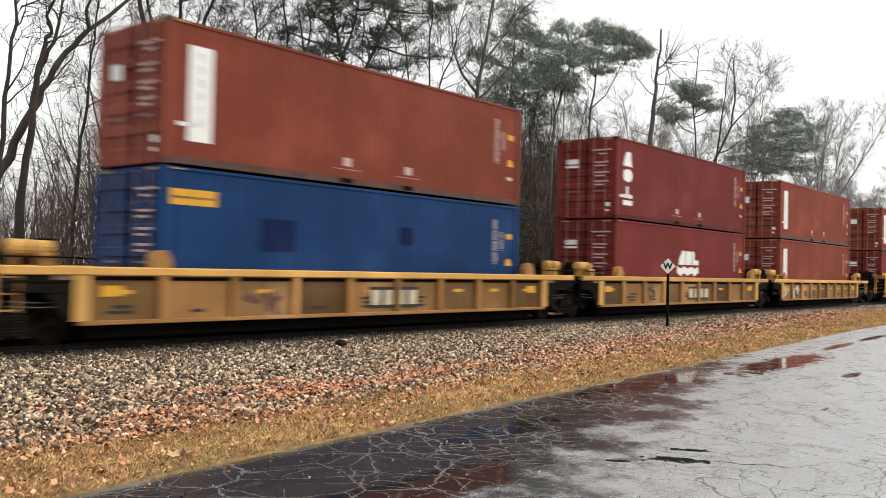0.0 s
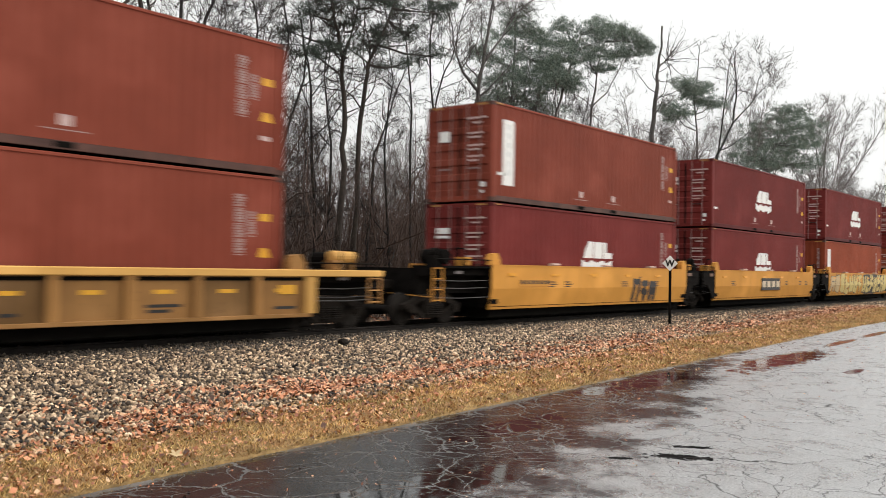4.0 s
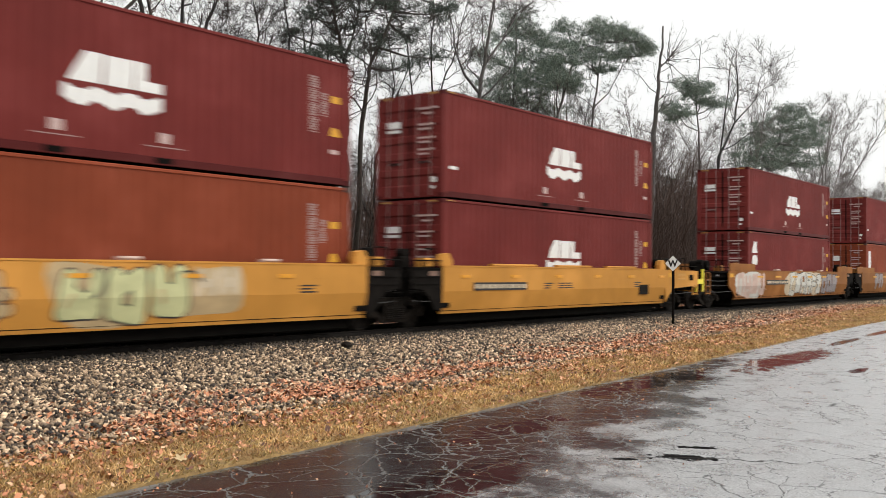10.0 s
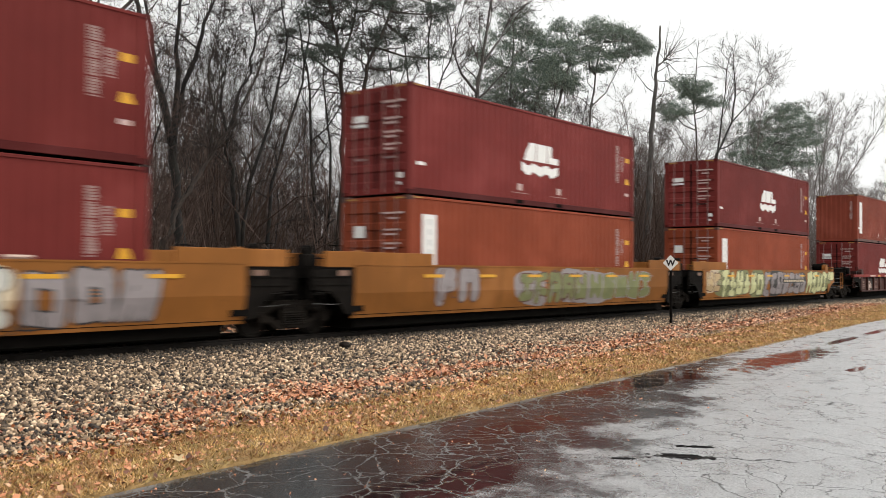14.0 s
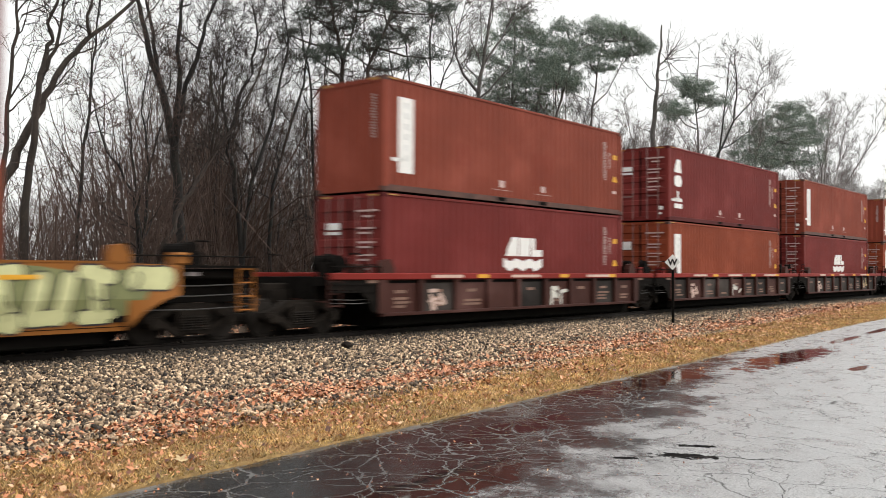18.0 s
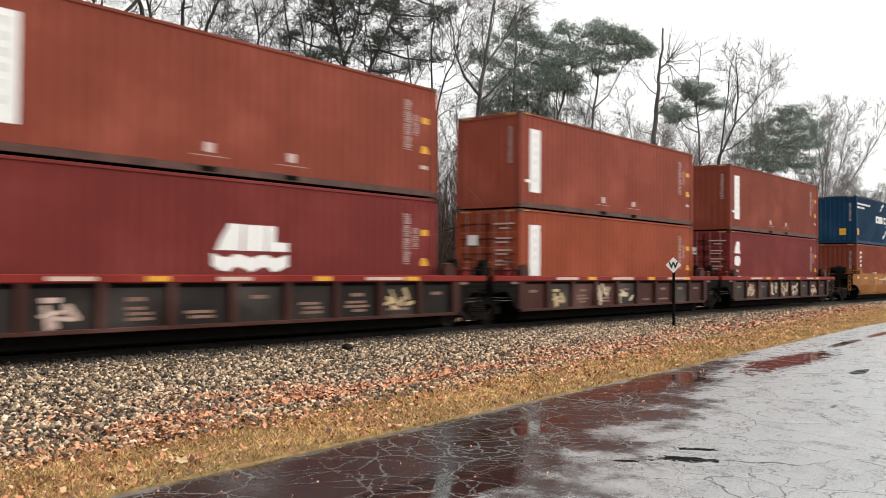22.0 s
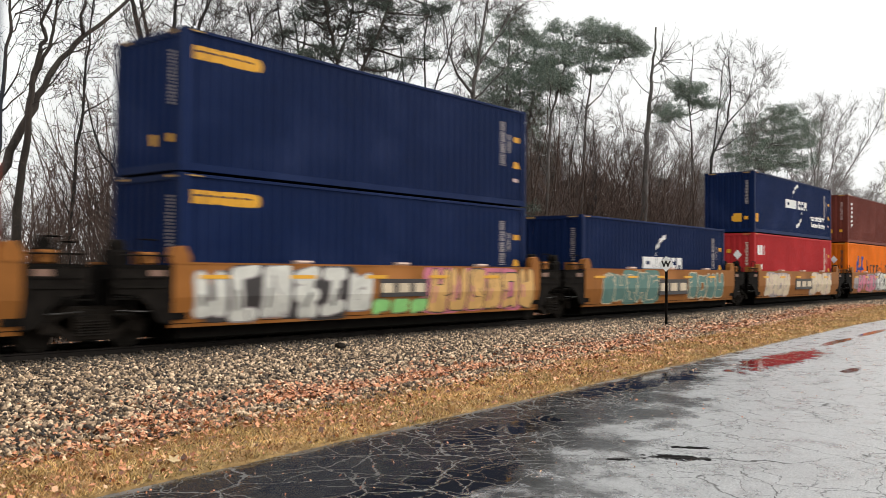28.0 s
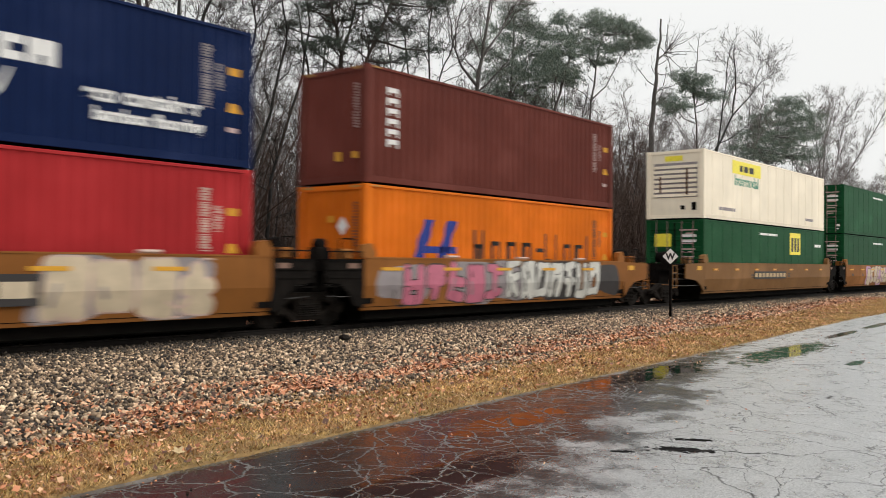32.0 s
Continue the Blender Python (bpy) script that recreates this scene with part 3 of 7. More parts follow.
def skin(name, shapes, mat, parent, label="", y=0.012, smooth_side=False):
    """Paint on a corrugated side: flat shapes in x and z that follow its folds."""
    if name in ("logo_gap", "panel_lines"):   # painted over another mark
        y -= 0.003
    bm = bmesh.new()
    for ring in shapes:
        bm.faces.new([bm.verts.new((x, 0, z)) for x, z in ring])
    if not smooth_side:
        lo, hi = min(q.co.x for q in bm.verts), max(q.co.x for q in bm.verts)
        for x in fold_lines(lo, hi):
            bmesh.ops.bisect_plane(bm, geom=bm.verts[:] + bm.edges[:] + bm.faces[:], plane_co=(x, 0, 0), plane_no=(1, 0, 0))
    for q in bm.verts:
        q.co.y = y - 0.004 + (0 if smooth_side else fold(q.co.x))
    me = bpy.data.meshes.new(name)
    bm.to_mesh(me)
    bm.free()
    me.materials.append(mat)
    return part(name, me, None, parent, label)


def rect(x0, x1, z0, z1, lean=0.0):
    return [(x0, z0), (x1, z0), (x1 + lean, z1), (x0 + lean, z1)]


def oval(x, z, rx, rz, k=14, power=1.0):
    out = []
    for i in range(k):
        c, s = math.cos(2 * math.pi * i / k), math.sin(2 * math.pi * i / k)
        out.append((x + rx * math.copysign(abs(c) ** power, c), z + rz * math.copysign(abs(s) ** power, s)))
    return out


def arc(x, z, r, a0, a1, w0, w1, k=9, squash=1.0):
    """A tapering swoosh as a row of quads."""
    out = []
    for i in range(k):
        q = []
        for j, side in ((i, 1), (i + 1, 1), (i + 1, -1), (i, -1)):
            a = radians(a0 + (a1 - a0) * j / k)
            w = (w0 + (w1 - w0) * j / k) / 2
            q.append((x + (r + side * w) * math.cos(a), z + (r + side * w) * squash * math.sin(a)))
        out.append(q)
    return out


def number_bars(rng, x0, x1, z0, z1, rows):
    out, h = [], (z1 - z0) / rows
    for i in range(rows):
        out.append(rect(x0, x0 + (x1 - x0) * rng.uniform(0.7, 1.0), z0 + i * h + 0.1 * h, z0 + i * h + (0.55 if i % 6 == 0 else 0.9) * h))
    return out


MENDED = paint("mended_red_brown_paint", (0.275, 0.060, 0.036), worn=0.2)
BLUEWORN = paint("faded_blue_paint", (0.014, 0.050, 0.150), (0.02, 0.025, 0.05), 0.3)


def side_marks(c, style, mats, length=LEN):
    """The painted marks of the near side, as plain shapes."""
    rng = random.Random(len(style) * 7 + 3)
    pale = mats.get("pale", MARK)
    r = length - 12.192
    if "column" in style:
        skin("number_column", number_bars(rng, 10.95 + r, 11.20 + r, 1.15, 2.45, 24), pale, c, "column of small pale numbers")
        skin("number_column", number_bars(rng, 11.28 + r, 11.48 + r, 1.55, 2.10, 10), pale, c, "column of small pale numbers")
        skin("yellow_label", [rect(11.58 + r, 11.86 + r, 1.90, 2.06)], YELLOW, c, "yellow height label")
        skin("warning_triangle", [[(11.55 + r, 1.12), (11.88 + r, 1.12), (11.80 + r, 1.32), (11.62 + r, 1.32)]], YELLOW, c, "yellow warning mark")
        skin("white_label", [rect(11.56 + r, 11.82 + r, 0.71, 0.81)], DULLWHITE, c)
    if "lift" in style:
        for x in (4.86, 7.05):
            part("fork_pocket", Solid().box(x - 0.05, x + 0.33, 0.008, 0.03, 0.05, 0.15), BLACKSTEEL, c, "dark lifting pocket")
            skin("lifting_label", [rect(x + 0.03, x + 0.28, 0.44, 0.64)], DULLWHITE, c)
            skin("lifting_line", [rect(x - 0.28, x + 0.6, 0.355, 0.375)], MARK, c)
    if "plate" in style:
        skin("data_label", [rect(0.33, 0.66, 0.77, 0.86)], WHITE, c)
    if "stripe" in style:
        skin("name_panel", [rect(0.56, 1.13, 0.49, 2.42)], WHITE, c, "tall white painted name panel")
        skin("panel_lines", [rect(0.76, 0.93, z, z + 0.16) for z in (0.80, 1.06, 1.34, 1.60, 1.88, 2.14)], SPRAY["pale"], c, "faint grey marks")
    if "logo" in style:
        z = 1.38
        skin("logo_block", [[(5.20, z), (5.86, z), (5.90, z + 0.56), (5.52, z + 0.56)]], WHITE, c, "white block of a painted emblem")
        skin("logo_block", [rect(5.92, 6.50, z, z + 0.55, 0.02)], WHITE, c, "white block of a painted emblem")
        skin("logo_block", [rect(6.54, 6.78, z, z + 0.55), rect(6.78, 7.12, z, z + 0.2)], WHITE, c, "white block of a painted emblem")
        wave = [(5.12 + 0.2 * i, 0.99 + 0.07 * math.cos(i * 1.9)) for i in range(11)]
        skin("logo_wave", [wave + [(7.12 - 0.2 * i, 1.27 + 0.05 * math.cos((10 - i) * 1.9)) for i in range(11)]], WHITE, c, "white wavy bar of an emblem")
    if "tower" in style:
        skin("logo_block", [[(0.56, 1.90), (1.23, 1.90), (1.05, 2.42), (0.74, 2.42)]], WHITE, c, "white painted block")
        skin("logo_block", [oval(0.90, 1.57, 0.34, 0.23, 16, 0.8)], WHITE, c, "white painted disc")
        skin("logo_block", [rect(0.76, 0.95, 0.80, 1.18), rect(0.56, 1.24, 0.76, 0.90)], WHITE, c, "white painted block")
        skin("logo_wave", [rect(0.56, 1.24, 0.50, 0.68)], WHITE, c)
    if "patched" in style:
        for x0, x1, z0, z1 in ((2.46, 3.45, 1.27, 1.98), (6.92, 7.45, 1.56, 2.02), (1.5, 2.2, 0.3, 0.9), (8.6, 9.8, 0.35, 1.2)):
            skin("repair_patch", [rect(x0, x1, z0, z1)], NAVY if x0 < 8 and z1 > 1 else BLUEWORN, c, "repainted dark blue patch")
        skin("logo_block", [rect(0.20, 1.30, 2.13, 2.45, 0.0)], YELLOW, c, "yellow emblem block")
        skin("logo_gap", [rect(0.30 + 0.25 * i, 0.46 + 0.25 * i, 2.26, 2.31) for i in range(4)], NAVY, c)
    if "mended" in style:
        for x0, x1, z0, z1 in ((6.6, 7.75, 0.62, 1.62), (2.9, 3.5, 0.9, 1.5)):
            skin("repair_patch", [rect(x0, x1, z0, z1)], MENDED, c, "slightly darker repainted patch")
    if "pill" in style:
        z = 2.28
        skin("logo_block", [oval(1.45, z + 0.14, 0.60, 0.15, 16, 0.5)], YELLOW, c, "yellow rounded emblem")
        skin("logo_block", [rect(0.30 + 0.31 * i, 0.57 + 0.31 * i, z, z + 0.28) for i in range(2)], YELLOW, c, "yellow emblem blocks")
        skin("logo_gap", [rect(0.36 + 0.3 * i, 0.58 + 0.3 * i, z + 0.15, z + 0.19) for i in range(5)], NAVY, c)
    if "ship" in style:
        z = mats.get("ship_z", 1.42)
        for x0, x1 in ((4.52, 5.00), (5.06, 5.62), (5.66, 6.14), (6.36, 6.82), (6.88, 7.32), (7.38, 7.90)):
            skin("logo_block", [rect(x0, x1, z, z + 0.44)], WHITE, c, "white block of a painted name")
        skin("logo_gap", [rect(x, x + 0.30, z + 0.15, z + 0.29) for x in (4.70, 6.54, 7.06)] + [rect(x, x + 0.09, z, z + 0.16) for x in (5.29, 5.86, 7.59)], c_back(c), c)
        skin("swoosh", arc(6.55, z + 0.2, 1.10, 165, 95, 0.05, 0.20, squash=0.95), WHITE, c, "white curved swoosh")
        if "whole" in style:
            skin("swoosh", arc(6.0, z + 0.15, 1.12, -15, -85, 0.05, 0.20, squash=0.95), WHITE, c, "white curved swoosh")
    if "squares" in style:
        skin("yellow_square", [rect(0.16, 0.56, 0.50, 0.90)], YELLOW, c, "yellow hazard square")
    if "words" in style:
        for body, size, x, z in (("eco container", 0.45, 8.38, 0.95), ("bamboo flooring", 0.355, 8.58, 0.60)):
            part("wording", letters(body, size, WHITE, "wording", 0.012), None, c, "white words", at=(x, 0.006, z))
    if "toplines" in style:
        skin("small_wording", [rect(0.2 + 0.42 * i, 0.56 + 0.42 * i, 2.36, 2.47) for i in range(7)] + [rect(0.2 + 0.42 * i, 0.56 + 0.42 * i, 2.14, 2.25) for i in range(4)], WHITE, c)
        skin("small_wording", [rect(8.8 + 0.5 * i, 9.24 + 0.5 * i, 2.30, 2.42) for i in range(5)] + [rect(8.8 + 0.5 * i, 9.24 + 0.5 * i, 2.04, 2.16) for i in range(6)], WHITE, c)
    if "house" in style:
        for x in (1.80, 2.75):
            skin("logo_block", [[(x, 1.10), (x + 0.40, 1.10), (x + 0.84, 2.10), (x + 0.44, 2.10)]], MARKBLUE, c, "blue slanted emblem block")
        skin("logo_block", [rect(2.2, 3.55, 1.22, 1.40)], MARKBLUE, c)
        bars = [(4.32, 0.9), (4.70, 0.9), (4.52, 0.5), (5.15, 0.6), (5.5, 0.6), (5.95, 0.6), (6.3, 0.6), (6.75, 0.6), (7.1, 0.6), (7.95, 0.9), (8.55, 0.9), (9.05, 0.6), (9.4, 0.6), (9.8, 0.6), (10.45, 0.9)]
        skin("name_bar", [rect(x, x + 0.14, 1.0, 1.0 + h) for x, h in bars], MARKBLACK, c, "black upright bars of a painted name")
        skin("name_bar", [rect(x, x + 0.42, z, z + 0.12) for x, z in ((4.32, 1.38), (5.15, 1.48), (5.95, 1.48), (6.75, 1.48), (7.5, 1.32), (7.95, 1.0), (9.05, 1.48), (9.8, 1.48))], MARKBLACK, c)
    if "initials" in style:
        for x in (0.44, 0.82, 1.28):
            skin("logo_block", [rect(x, x + (0.3 if x < 1.2 else 0.2), 1.86, 2.32)], WHITE, c, "white painted block")
        skin("hazard_diamond", [[(0.88, 1.30), (1.04, 1.14), (1.20, 1.30), (1.04, 1.46)]], WHITE, c, "white hazard diamond")
    if "stacked" in style:
        for i in range(6):
            z = 2.22 - 0.26 * i
            skin("logo_block", [rect(0.74, 1.20, z, z + 0.2)], WHITE, c, "white painted block")
        skin("logo_gap", [rect(0.84, 1.10, 2.22 - 0.26 * i, 2.30 - 0.26 * i) for i in range(6)], c_back(c), c)


BACKS = {}


def c_back(c):
    return BACKS[c.name]


def end_plate(name, y0, y1, z0, z1, mat, c, label="", x=-0.006):
    part(name, Solid().box(x - 0.004, x, y0, y1, z0, z1), mat, c, label)


CASTING = {}


def container(name, label, mat, style, end="doors", length=LEN, width=WID, door_mark="", flat=False, rail=None, deep=0.028, **mats):
    """A shipping container; the end that leads the train is at x = 0."""
    c = thing(name, label, "container", "containers on the train")
    BACKS[c.name] = mat
    FOLD["depth"] = deep
    mats.setdefault("faint", mat)
    H = HGT
    for x in (0, length - 0.17):
        for y in (0, width - 0.17):
            part("corner_post", Solid().box(x, x + 0.17, y, y + 0.17, 0.10, H - 0.10), mat, c)
    for y in (0.0, width - 0.06):
        part("bottom_rail", Solid().box(0.17, length - 0.17, y + 0.018, y + 0.06, 0.014, 0.17, 0.008), rail or mat, c)
        part("top_rail", Solid().box(0.17, length - 0.17, y, y + 0.06, H - 0.085, H - 0.012, 0.012), mat, c)
    if flat:
        for y, s in ((0.012, 1), (width - 0.012, -1)):
            wall = Solid().box(0.17, length - 0.17, min(y, y + s * 0.05), max(y, y + s * 0.05), 0.17, H - 0.085)
            for i in range(14):
                x = 0.9 + i * (length - 1.8) / 13
                wall.box(x - 0.02, x + 0.02, min(y, y - s * 0.008), max(y, y - s * 0.008), 0.17, H - 0.085)
            part("side_wall", wall, mat, c)
    else:
        part("side_wall", corrugated(0.17, length - 0.17, 0.17, H - 0.085, 0.012, 0.07), mat, c)
        part("side_wall", corrugated(0.17, length - 0.17, 0.17, H - 0.085, width - 0.012, width - 0.07), mat, c)
    top = Solid()
    for i in range(int((length - 0.3) / 0.5)):
        top.box(0.15 + i * 0.5, 0.60 + i * 0.5, 0.06, width - 0.06, H - 0.06, H - 0.022)
    top.box(0.05, length - 0.05, 0.06, width - 0.06, H - 0.07, H - 0.045)
    part("roof", top, mat, c)
    under = Solid().box(0.02, length - 0.02, 0.06, width - 0.06, 0.016, 0.16)
    part("floor", under, BLACKSTEEL, c, "dark underside")
    if mat.name not in CASTING:
        CASTING[mat.name] = Solid().box(-0.003, 0.175, -0.003, 0.165, 0, 0.118).mesh("corner_casting", rail or mat)
    for x in (0, length - 0.172):
        for y in (0, width - 0.162):
            for z in (0, H - 0.118):
                part("corner_casting", CASTING[mat.name], None, c, at=(x, y, z))
    # the tail end
    part("tail_wall", Solid().box(length - 0.09, length - 0.03, 0.17, width - 0.17, 0.16, H - 0.1), mat, c)
    # the leading end
    part("end_sill", Solid().box(0.01, 0.12, 0.17, width - 0.17, 0.02, 0.17), mat, c)
    part("end_header", Solid().box(0.01, 0.12, 0.17, width - 0.17, H - 0.13, H - 0.012), mat, c)
    if length < 13:
        for y0 in (0.19, width - 0.55):
            part("height_mark", Solid().box(0.004, 0.009, y0, y0 + 0.36, H - 0.08, H - 0.04), MARKDULL, c, "yellow height mark")
        part("height_mark", Solid().box(0.19, 0.50, -0.006, -0.001, H - 0.065, H - 0.035), MARKDULL, c, "yellow height mark")
    mid = width / 2
    if end == "doors":
        part("door_gasket", Solid().box(0.015, 0.085, mid - 0.03, mid + 0.03, 0.175, H - 0.135), BLACKSTEEL, c, "dark rubber seal between the doors")
        for k, (a, b) in enumerate(((0.175, mid - 0.032), (mid + 0.032, width - 0.175))):
            ring = [(0.085, H - 0.135), (0.085, 0.175), (0.022, 0.175)]
            for z in np.linspace(0.34, H - 0.72, 5):
                ring += [(0.022, z), (0.06, z + 0.04), (0.06, z + 0.26), (0.022, z + 0.30)]
            ring.append((0.022, H - 0.135))
            leaf = Solid().plate(ring, a, b)
            door = part("door", leaf, mat, c, "steel door leaf")
            for s in (0.27, 0.73):
                y = a + (b - a) * s
                part("lock_rod", Solid().tube([(0.0, y, 0.06), (0.0, y, H - 0.06)], [0.018, 0.018], 6), GALV, door, "worn steel locking rod")
                part("rod_handle", Solid().box(-0.02, 0.0, y, y + 0.42 * (1 if s < 0.5 else -1), 0.95, 1.0) if s < 0.5
                     else Solid().box(-0.02, 0.0, y - 0.42, y, 0.95, 1.0), GALV, door)
        if door_mark == "logo":
            part("door_emblem", Solid().box(0.012, 0.018, mid + 0.35, mid + 0.85, 1.98, 2.16).box(0.012, 0.018, mid + 0.33, mid + 0.87, 1.85, 1.93), WHITE, c, "small white emblem")
        if door_mark == "label":
            part("door_label", Solid().box(0.012, 0.018, mid + 0.38, mid + 0.80, 1.80, 2.12), WHITE, c, "white square label")
        for z, a, b in ((2.42, 0.15, 0.92), (2.28, 0.4, 0.75), (1.98, 0.25, 0.8), (1.86, 0.25, 0.72), (1.62, 0.25, 0.82), (1.50, 0.25, 0.7), (1.30, 0.25, 0.8), (1.18, 0.25, 0.6)):
            part("door_number", Solid().box(0.010, 0.018, mid - 0.08 - b, mid - 0.08 - a, z, z + 0.05), DULLWHITE, c)
        part("door_label", Solid().box(0.010, 0.018, 0.25, 0.42, 0.42, 0.56), WHITE, c)
        part("door_label", Solid().box(0.010, 0.018, 0.30, 0.42, 0.24, 0.32), WHITE, c)
    elif end == "plain":
        w = corrugated(0.17, width - 0.17, 0.17, H - 0.13, 0.0, 0.06)
        w.v = [(y + 0.02, x, z) for x, y, z in w.v]
        part("end_wall", w, mat, c)
        rng = random.Random(5)
        col = Solid()
        for i in range(16):
            z = 1.35 + i * 0.07
            col.box(0.010, 0.015, 0.30, 0.30 + rng.uniform(0.10, 0.16), z, z + 0.045)
        part("number_column", col, mats.get("pale", MARK), c, "column of small numbers")
        if "squares" in style:
            part("end_square", Solid().box(0.010, 0.016, 0.62, 1.0, 0.5, 0.9), YELLOW, c, "yellow hazard square")
        if "endmarks" in style:
            part("end_square", Solid().box(0.010, 0.016, 0.9, 1.1, 0.55, 0.78).box(0.010, 0.016, 0.32, 0.5, 0.60, 0.76), YELLOW, c, "yellow marks")
        if "enddiamond" in style:
            v = [(x, y, z) for x in (0.008, 0.014) for y, z in ((0.62, 1.86), (0.82, 1.62), (1.02, 1.86), (0.82, 2.1))]
            part("hazard_diamond", Solid().add(v, [(0, 1, 2, 3), (7, 6, 5, 4), (0, 4, 5, 1), (1, 5, 6, 2), (2, 6, 7, 3), (3, 7, 4, 0)]), WHITE, c, "white hazard diamond")
            part("end_square", Solid().box(0.010, 0.016, 1.15, 1.33, 1.95, 2.12), YELLOW, c, "yellow mark")
    elif end == "louvred":
        w = Solid().box(0.04, 0.10, 0.17, width - 0.17, 0.17, H - 0.13)
        part("end_wall", w, mat, c)
        # grey plate coloured as the shade between louvres, with no hollow behind it
        part("louvre_recess", Solid().box(0.030, 0.039, 0.30, width - 0.34, 0.90, 2.36), SPRAY["grey"], c, "grey plate for the shade behind the louvres")
        for i in range(7):
            part("louvre", Solid().box(0.0, 0.029, 0.32, width - 0.36, 0.93 + i * 0.20, 1.05 + i * 0.20), mat, c)
        part("rust_run", Solid().box(-0.004, 0.0, 0.70, 0.80, 1.0, 2.1), RUST, c, "brown rust run")
        part("rust_run", Solid().box(-0.004, 0.0, width - 0.68, width - 0.60, 1.1, 1.8), RUST, c, "brown rust run")
        part("end_label", Solid().box(0.030, 0.036, 0.95, 1.75, 2.44, 2.66), BRIGHTYELLOW, c, "yellow label")
        part("end_label", Solid().box(0.030, 0.036, 0.35, 0.55, 0.35, 0.68).box(0.030, 0.036, 0.85, 1.05, 0.38, 0.55), BLACKSTEEL, c)
    side_marks(c, style, mats, length)
    return c

# ---- well cars ----
BROAD = 2 * (MID - CAR)                 # width of a car
AXLE = BROAD / 2
ARCH = [(-1.14, 0.55), (-0.80, 0.66), (-0.48, 0.81), (0.48, 0.81), (0.80, 0.66), (1.14, 0.55), (1.14, 0.43), (0.76, 0.51), (0.43, 0.67),
        (-0.43, 0.67), (-0.76, 0.51), (-1.14, 0.43)]
BELLY = [(-0.80, 0.43), (-0.44, 0.18), (0.44, 0.18), (0.80, 0.43), (0.72, 0.52), (0.38, 0.31), (-0.38, 0.31), (-0.72, 0.52)]
WHEEL = [(-0.815, 0.10), (-0.815, 0.34), (-0.80, 0.36), (-0.80, 0.415), (-0.70, 0.42), (-0.685, 0.45), (-0.66, 0.45), (-0.655, 0.36), (-0.68, 0.33),
         (-0.69, 0.14), (-0.64, 0.085)]
WHEEL = [(-0.98, 0.07), (-0.83, 0.075)] + WHEEL + [(-y, r) for y, r in reversed(WHEEL)] + [(0.83, 0.075), (0.98, 0.07)]
POOL = {}
WHEELS = []                              # wheelsets with the train offset of their truck


def pooled(name, make, mat):
    if name not in POOL:
        POOL[name] = make().mesh(name, mat)
    return POOL[name]


def side_frame():
    """A cast frame: an arched top, a hanging belly, two columns and the bearing boxes."""
    s = Solid().plate(ARCH[::-1], -0.09, 0.09)
    s.plate(BELLY[::-1], -0.075, 0.075)
    for x in (-0.89, 0.89):
        s.box(x - 0.15, x + 0.15, -0.12, 0.10, 0.36, 0.56)
        s.disc_y(x, 0.42, 0.11, -0.17, -0.12, 12)
    for x in (-0.31, 0.31):
        s.box(x - 0.06, x + 0.06, -0.10, 0.08, 0.28, 0.69)
    return s.box(-0.26, 0.26, -0.13, 0.09, 0.55, 0.66).box(-0.26, 0.26, -0.13, -0.02, 0.215, 0.27)


def springs():
    pts, radii = [], []
    for i in range(13):
        pts.append((0, 0, 0.26 + 0.025 * i))
        radii.append(0.085 if i % 2 else 0.060)
    return Solid().tube(pts, radii, 8)


def wheelset():
    s = Solid().disc_y(0, 0, 0.4, 0, 0, 28, WHEEL)
    return s


def truck(car, x, off):
    """A two-axle freight truck under a car."""
    t = part("truck", pooled("bolster", lambda: Solid().box(-0.22, 0.22, -1.15, 1.15, 0.42, 0.78, 0.05).box(-0.3, 0.3, -0.3, 0.3, 0.7, 1.02), TRUCKSTEEL), None, car,
             "two-axle truck of grimy cast steel", at=(x, AXLE, TOP))
    for y, name in ((-1.03, "side_frame"), (1.03, "side_frame")):
        part("side_frame", pooled("side_frame", side_frame, TRUCKSTEEL), None, t, at=(0, y, 0))
        for x in (-0.2, 0.0, 0.2):
            part("spring", pooled("spring", springs, WHEELSTEEL), None, t, at=(x, y + (-0.10 if y < 0 else 0.10), 0))
    for dx in (-0.89, 0.89):
        w = part("wheelset", pooled("wheelset", wheelset, WHEELSTEEL), None, t, "steel wheelset", at=(dx, 0, 0.42))
        WHEELS.append((w, off + x + dx, dx))


def blob(rng, x, z, rx, rz, k=18):
    a, b = rng.uniform(0, 6), rng.uniform(0, 6)
    out = []
    for i in range(k):
        w = 2 * math.pi * i / k
        c, s = math.cos(w), math.sin(w)
        q = 1 + 0.13 * math.sin(2 * w + a) + 0.10 * math.sin(3 * w + b)
        out.append((x + rx * q * math.copysign(abs(c) ** 0.6, c), z + rz * q * math.copysign(abs(s) ** 0.6, s)))
    return out


BEND, SKIRT, SILLTOP = 0.75, 0.16, 1.40


def sill_y(z):
    return 0.0 if z > BEND else 0.12 * (BEND - z) / (BEND - SKIRT)


def sprayed(car, shapes, mat, lift, label):
    """Spray paint on a bent smooth side."""
    bm = bmesh.new()
    for i, ring in enumerate(shapes):
        bm.faces.new([bm.verts.new((x, -0.00025 * (i % 8), min(SILLTOP - 0.004, max(SKIRT + 0.01, z)))) for x, z in ring])
    bmesh.ops.bisect_plane(bm, geom=bm.verts[:] + bm.edges[:] + bm.faces[:], plane_co=(0, 0, BEND), plane_no=(0, 0, 1))
    for q in bm.verts:
        q.co.y += sill_y(q.co.z) - lift
    me = bpy.data.meshes.new("graffiti")
    bm.to_mesh(me)
    bm.free()
    me.materials.append(mat)
    part("graffiti", me, None, car, label)


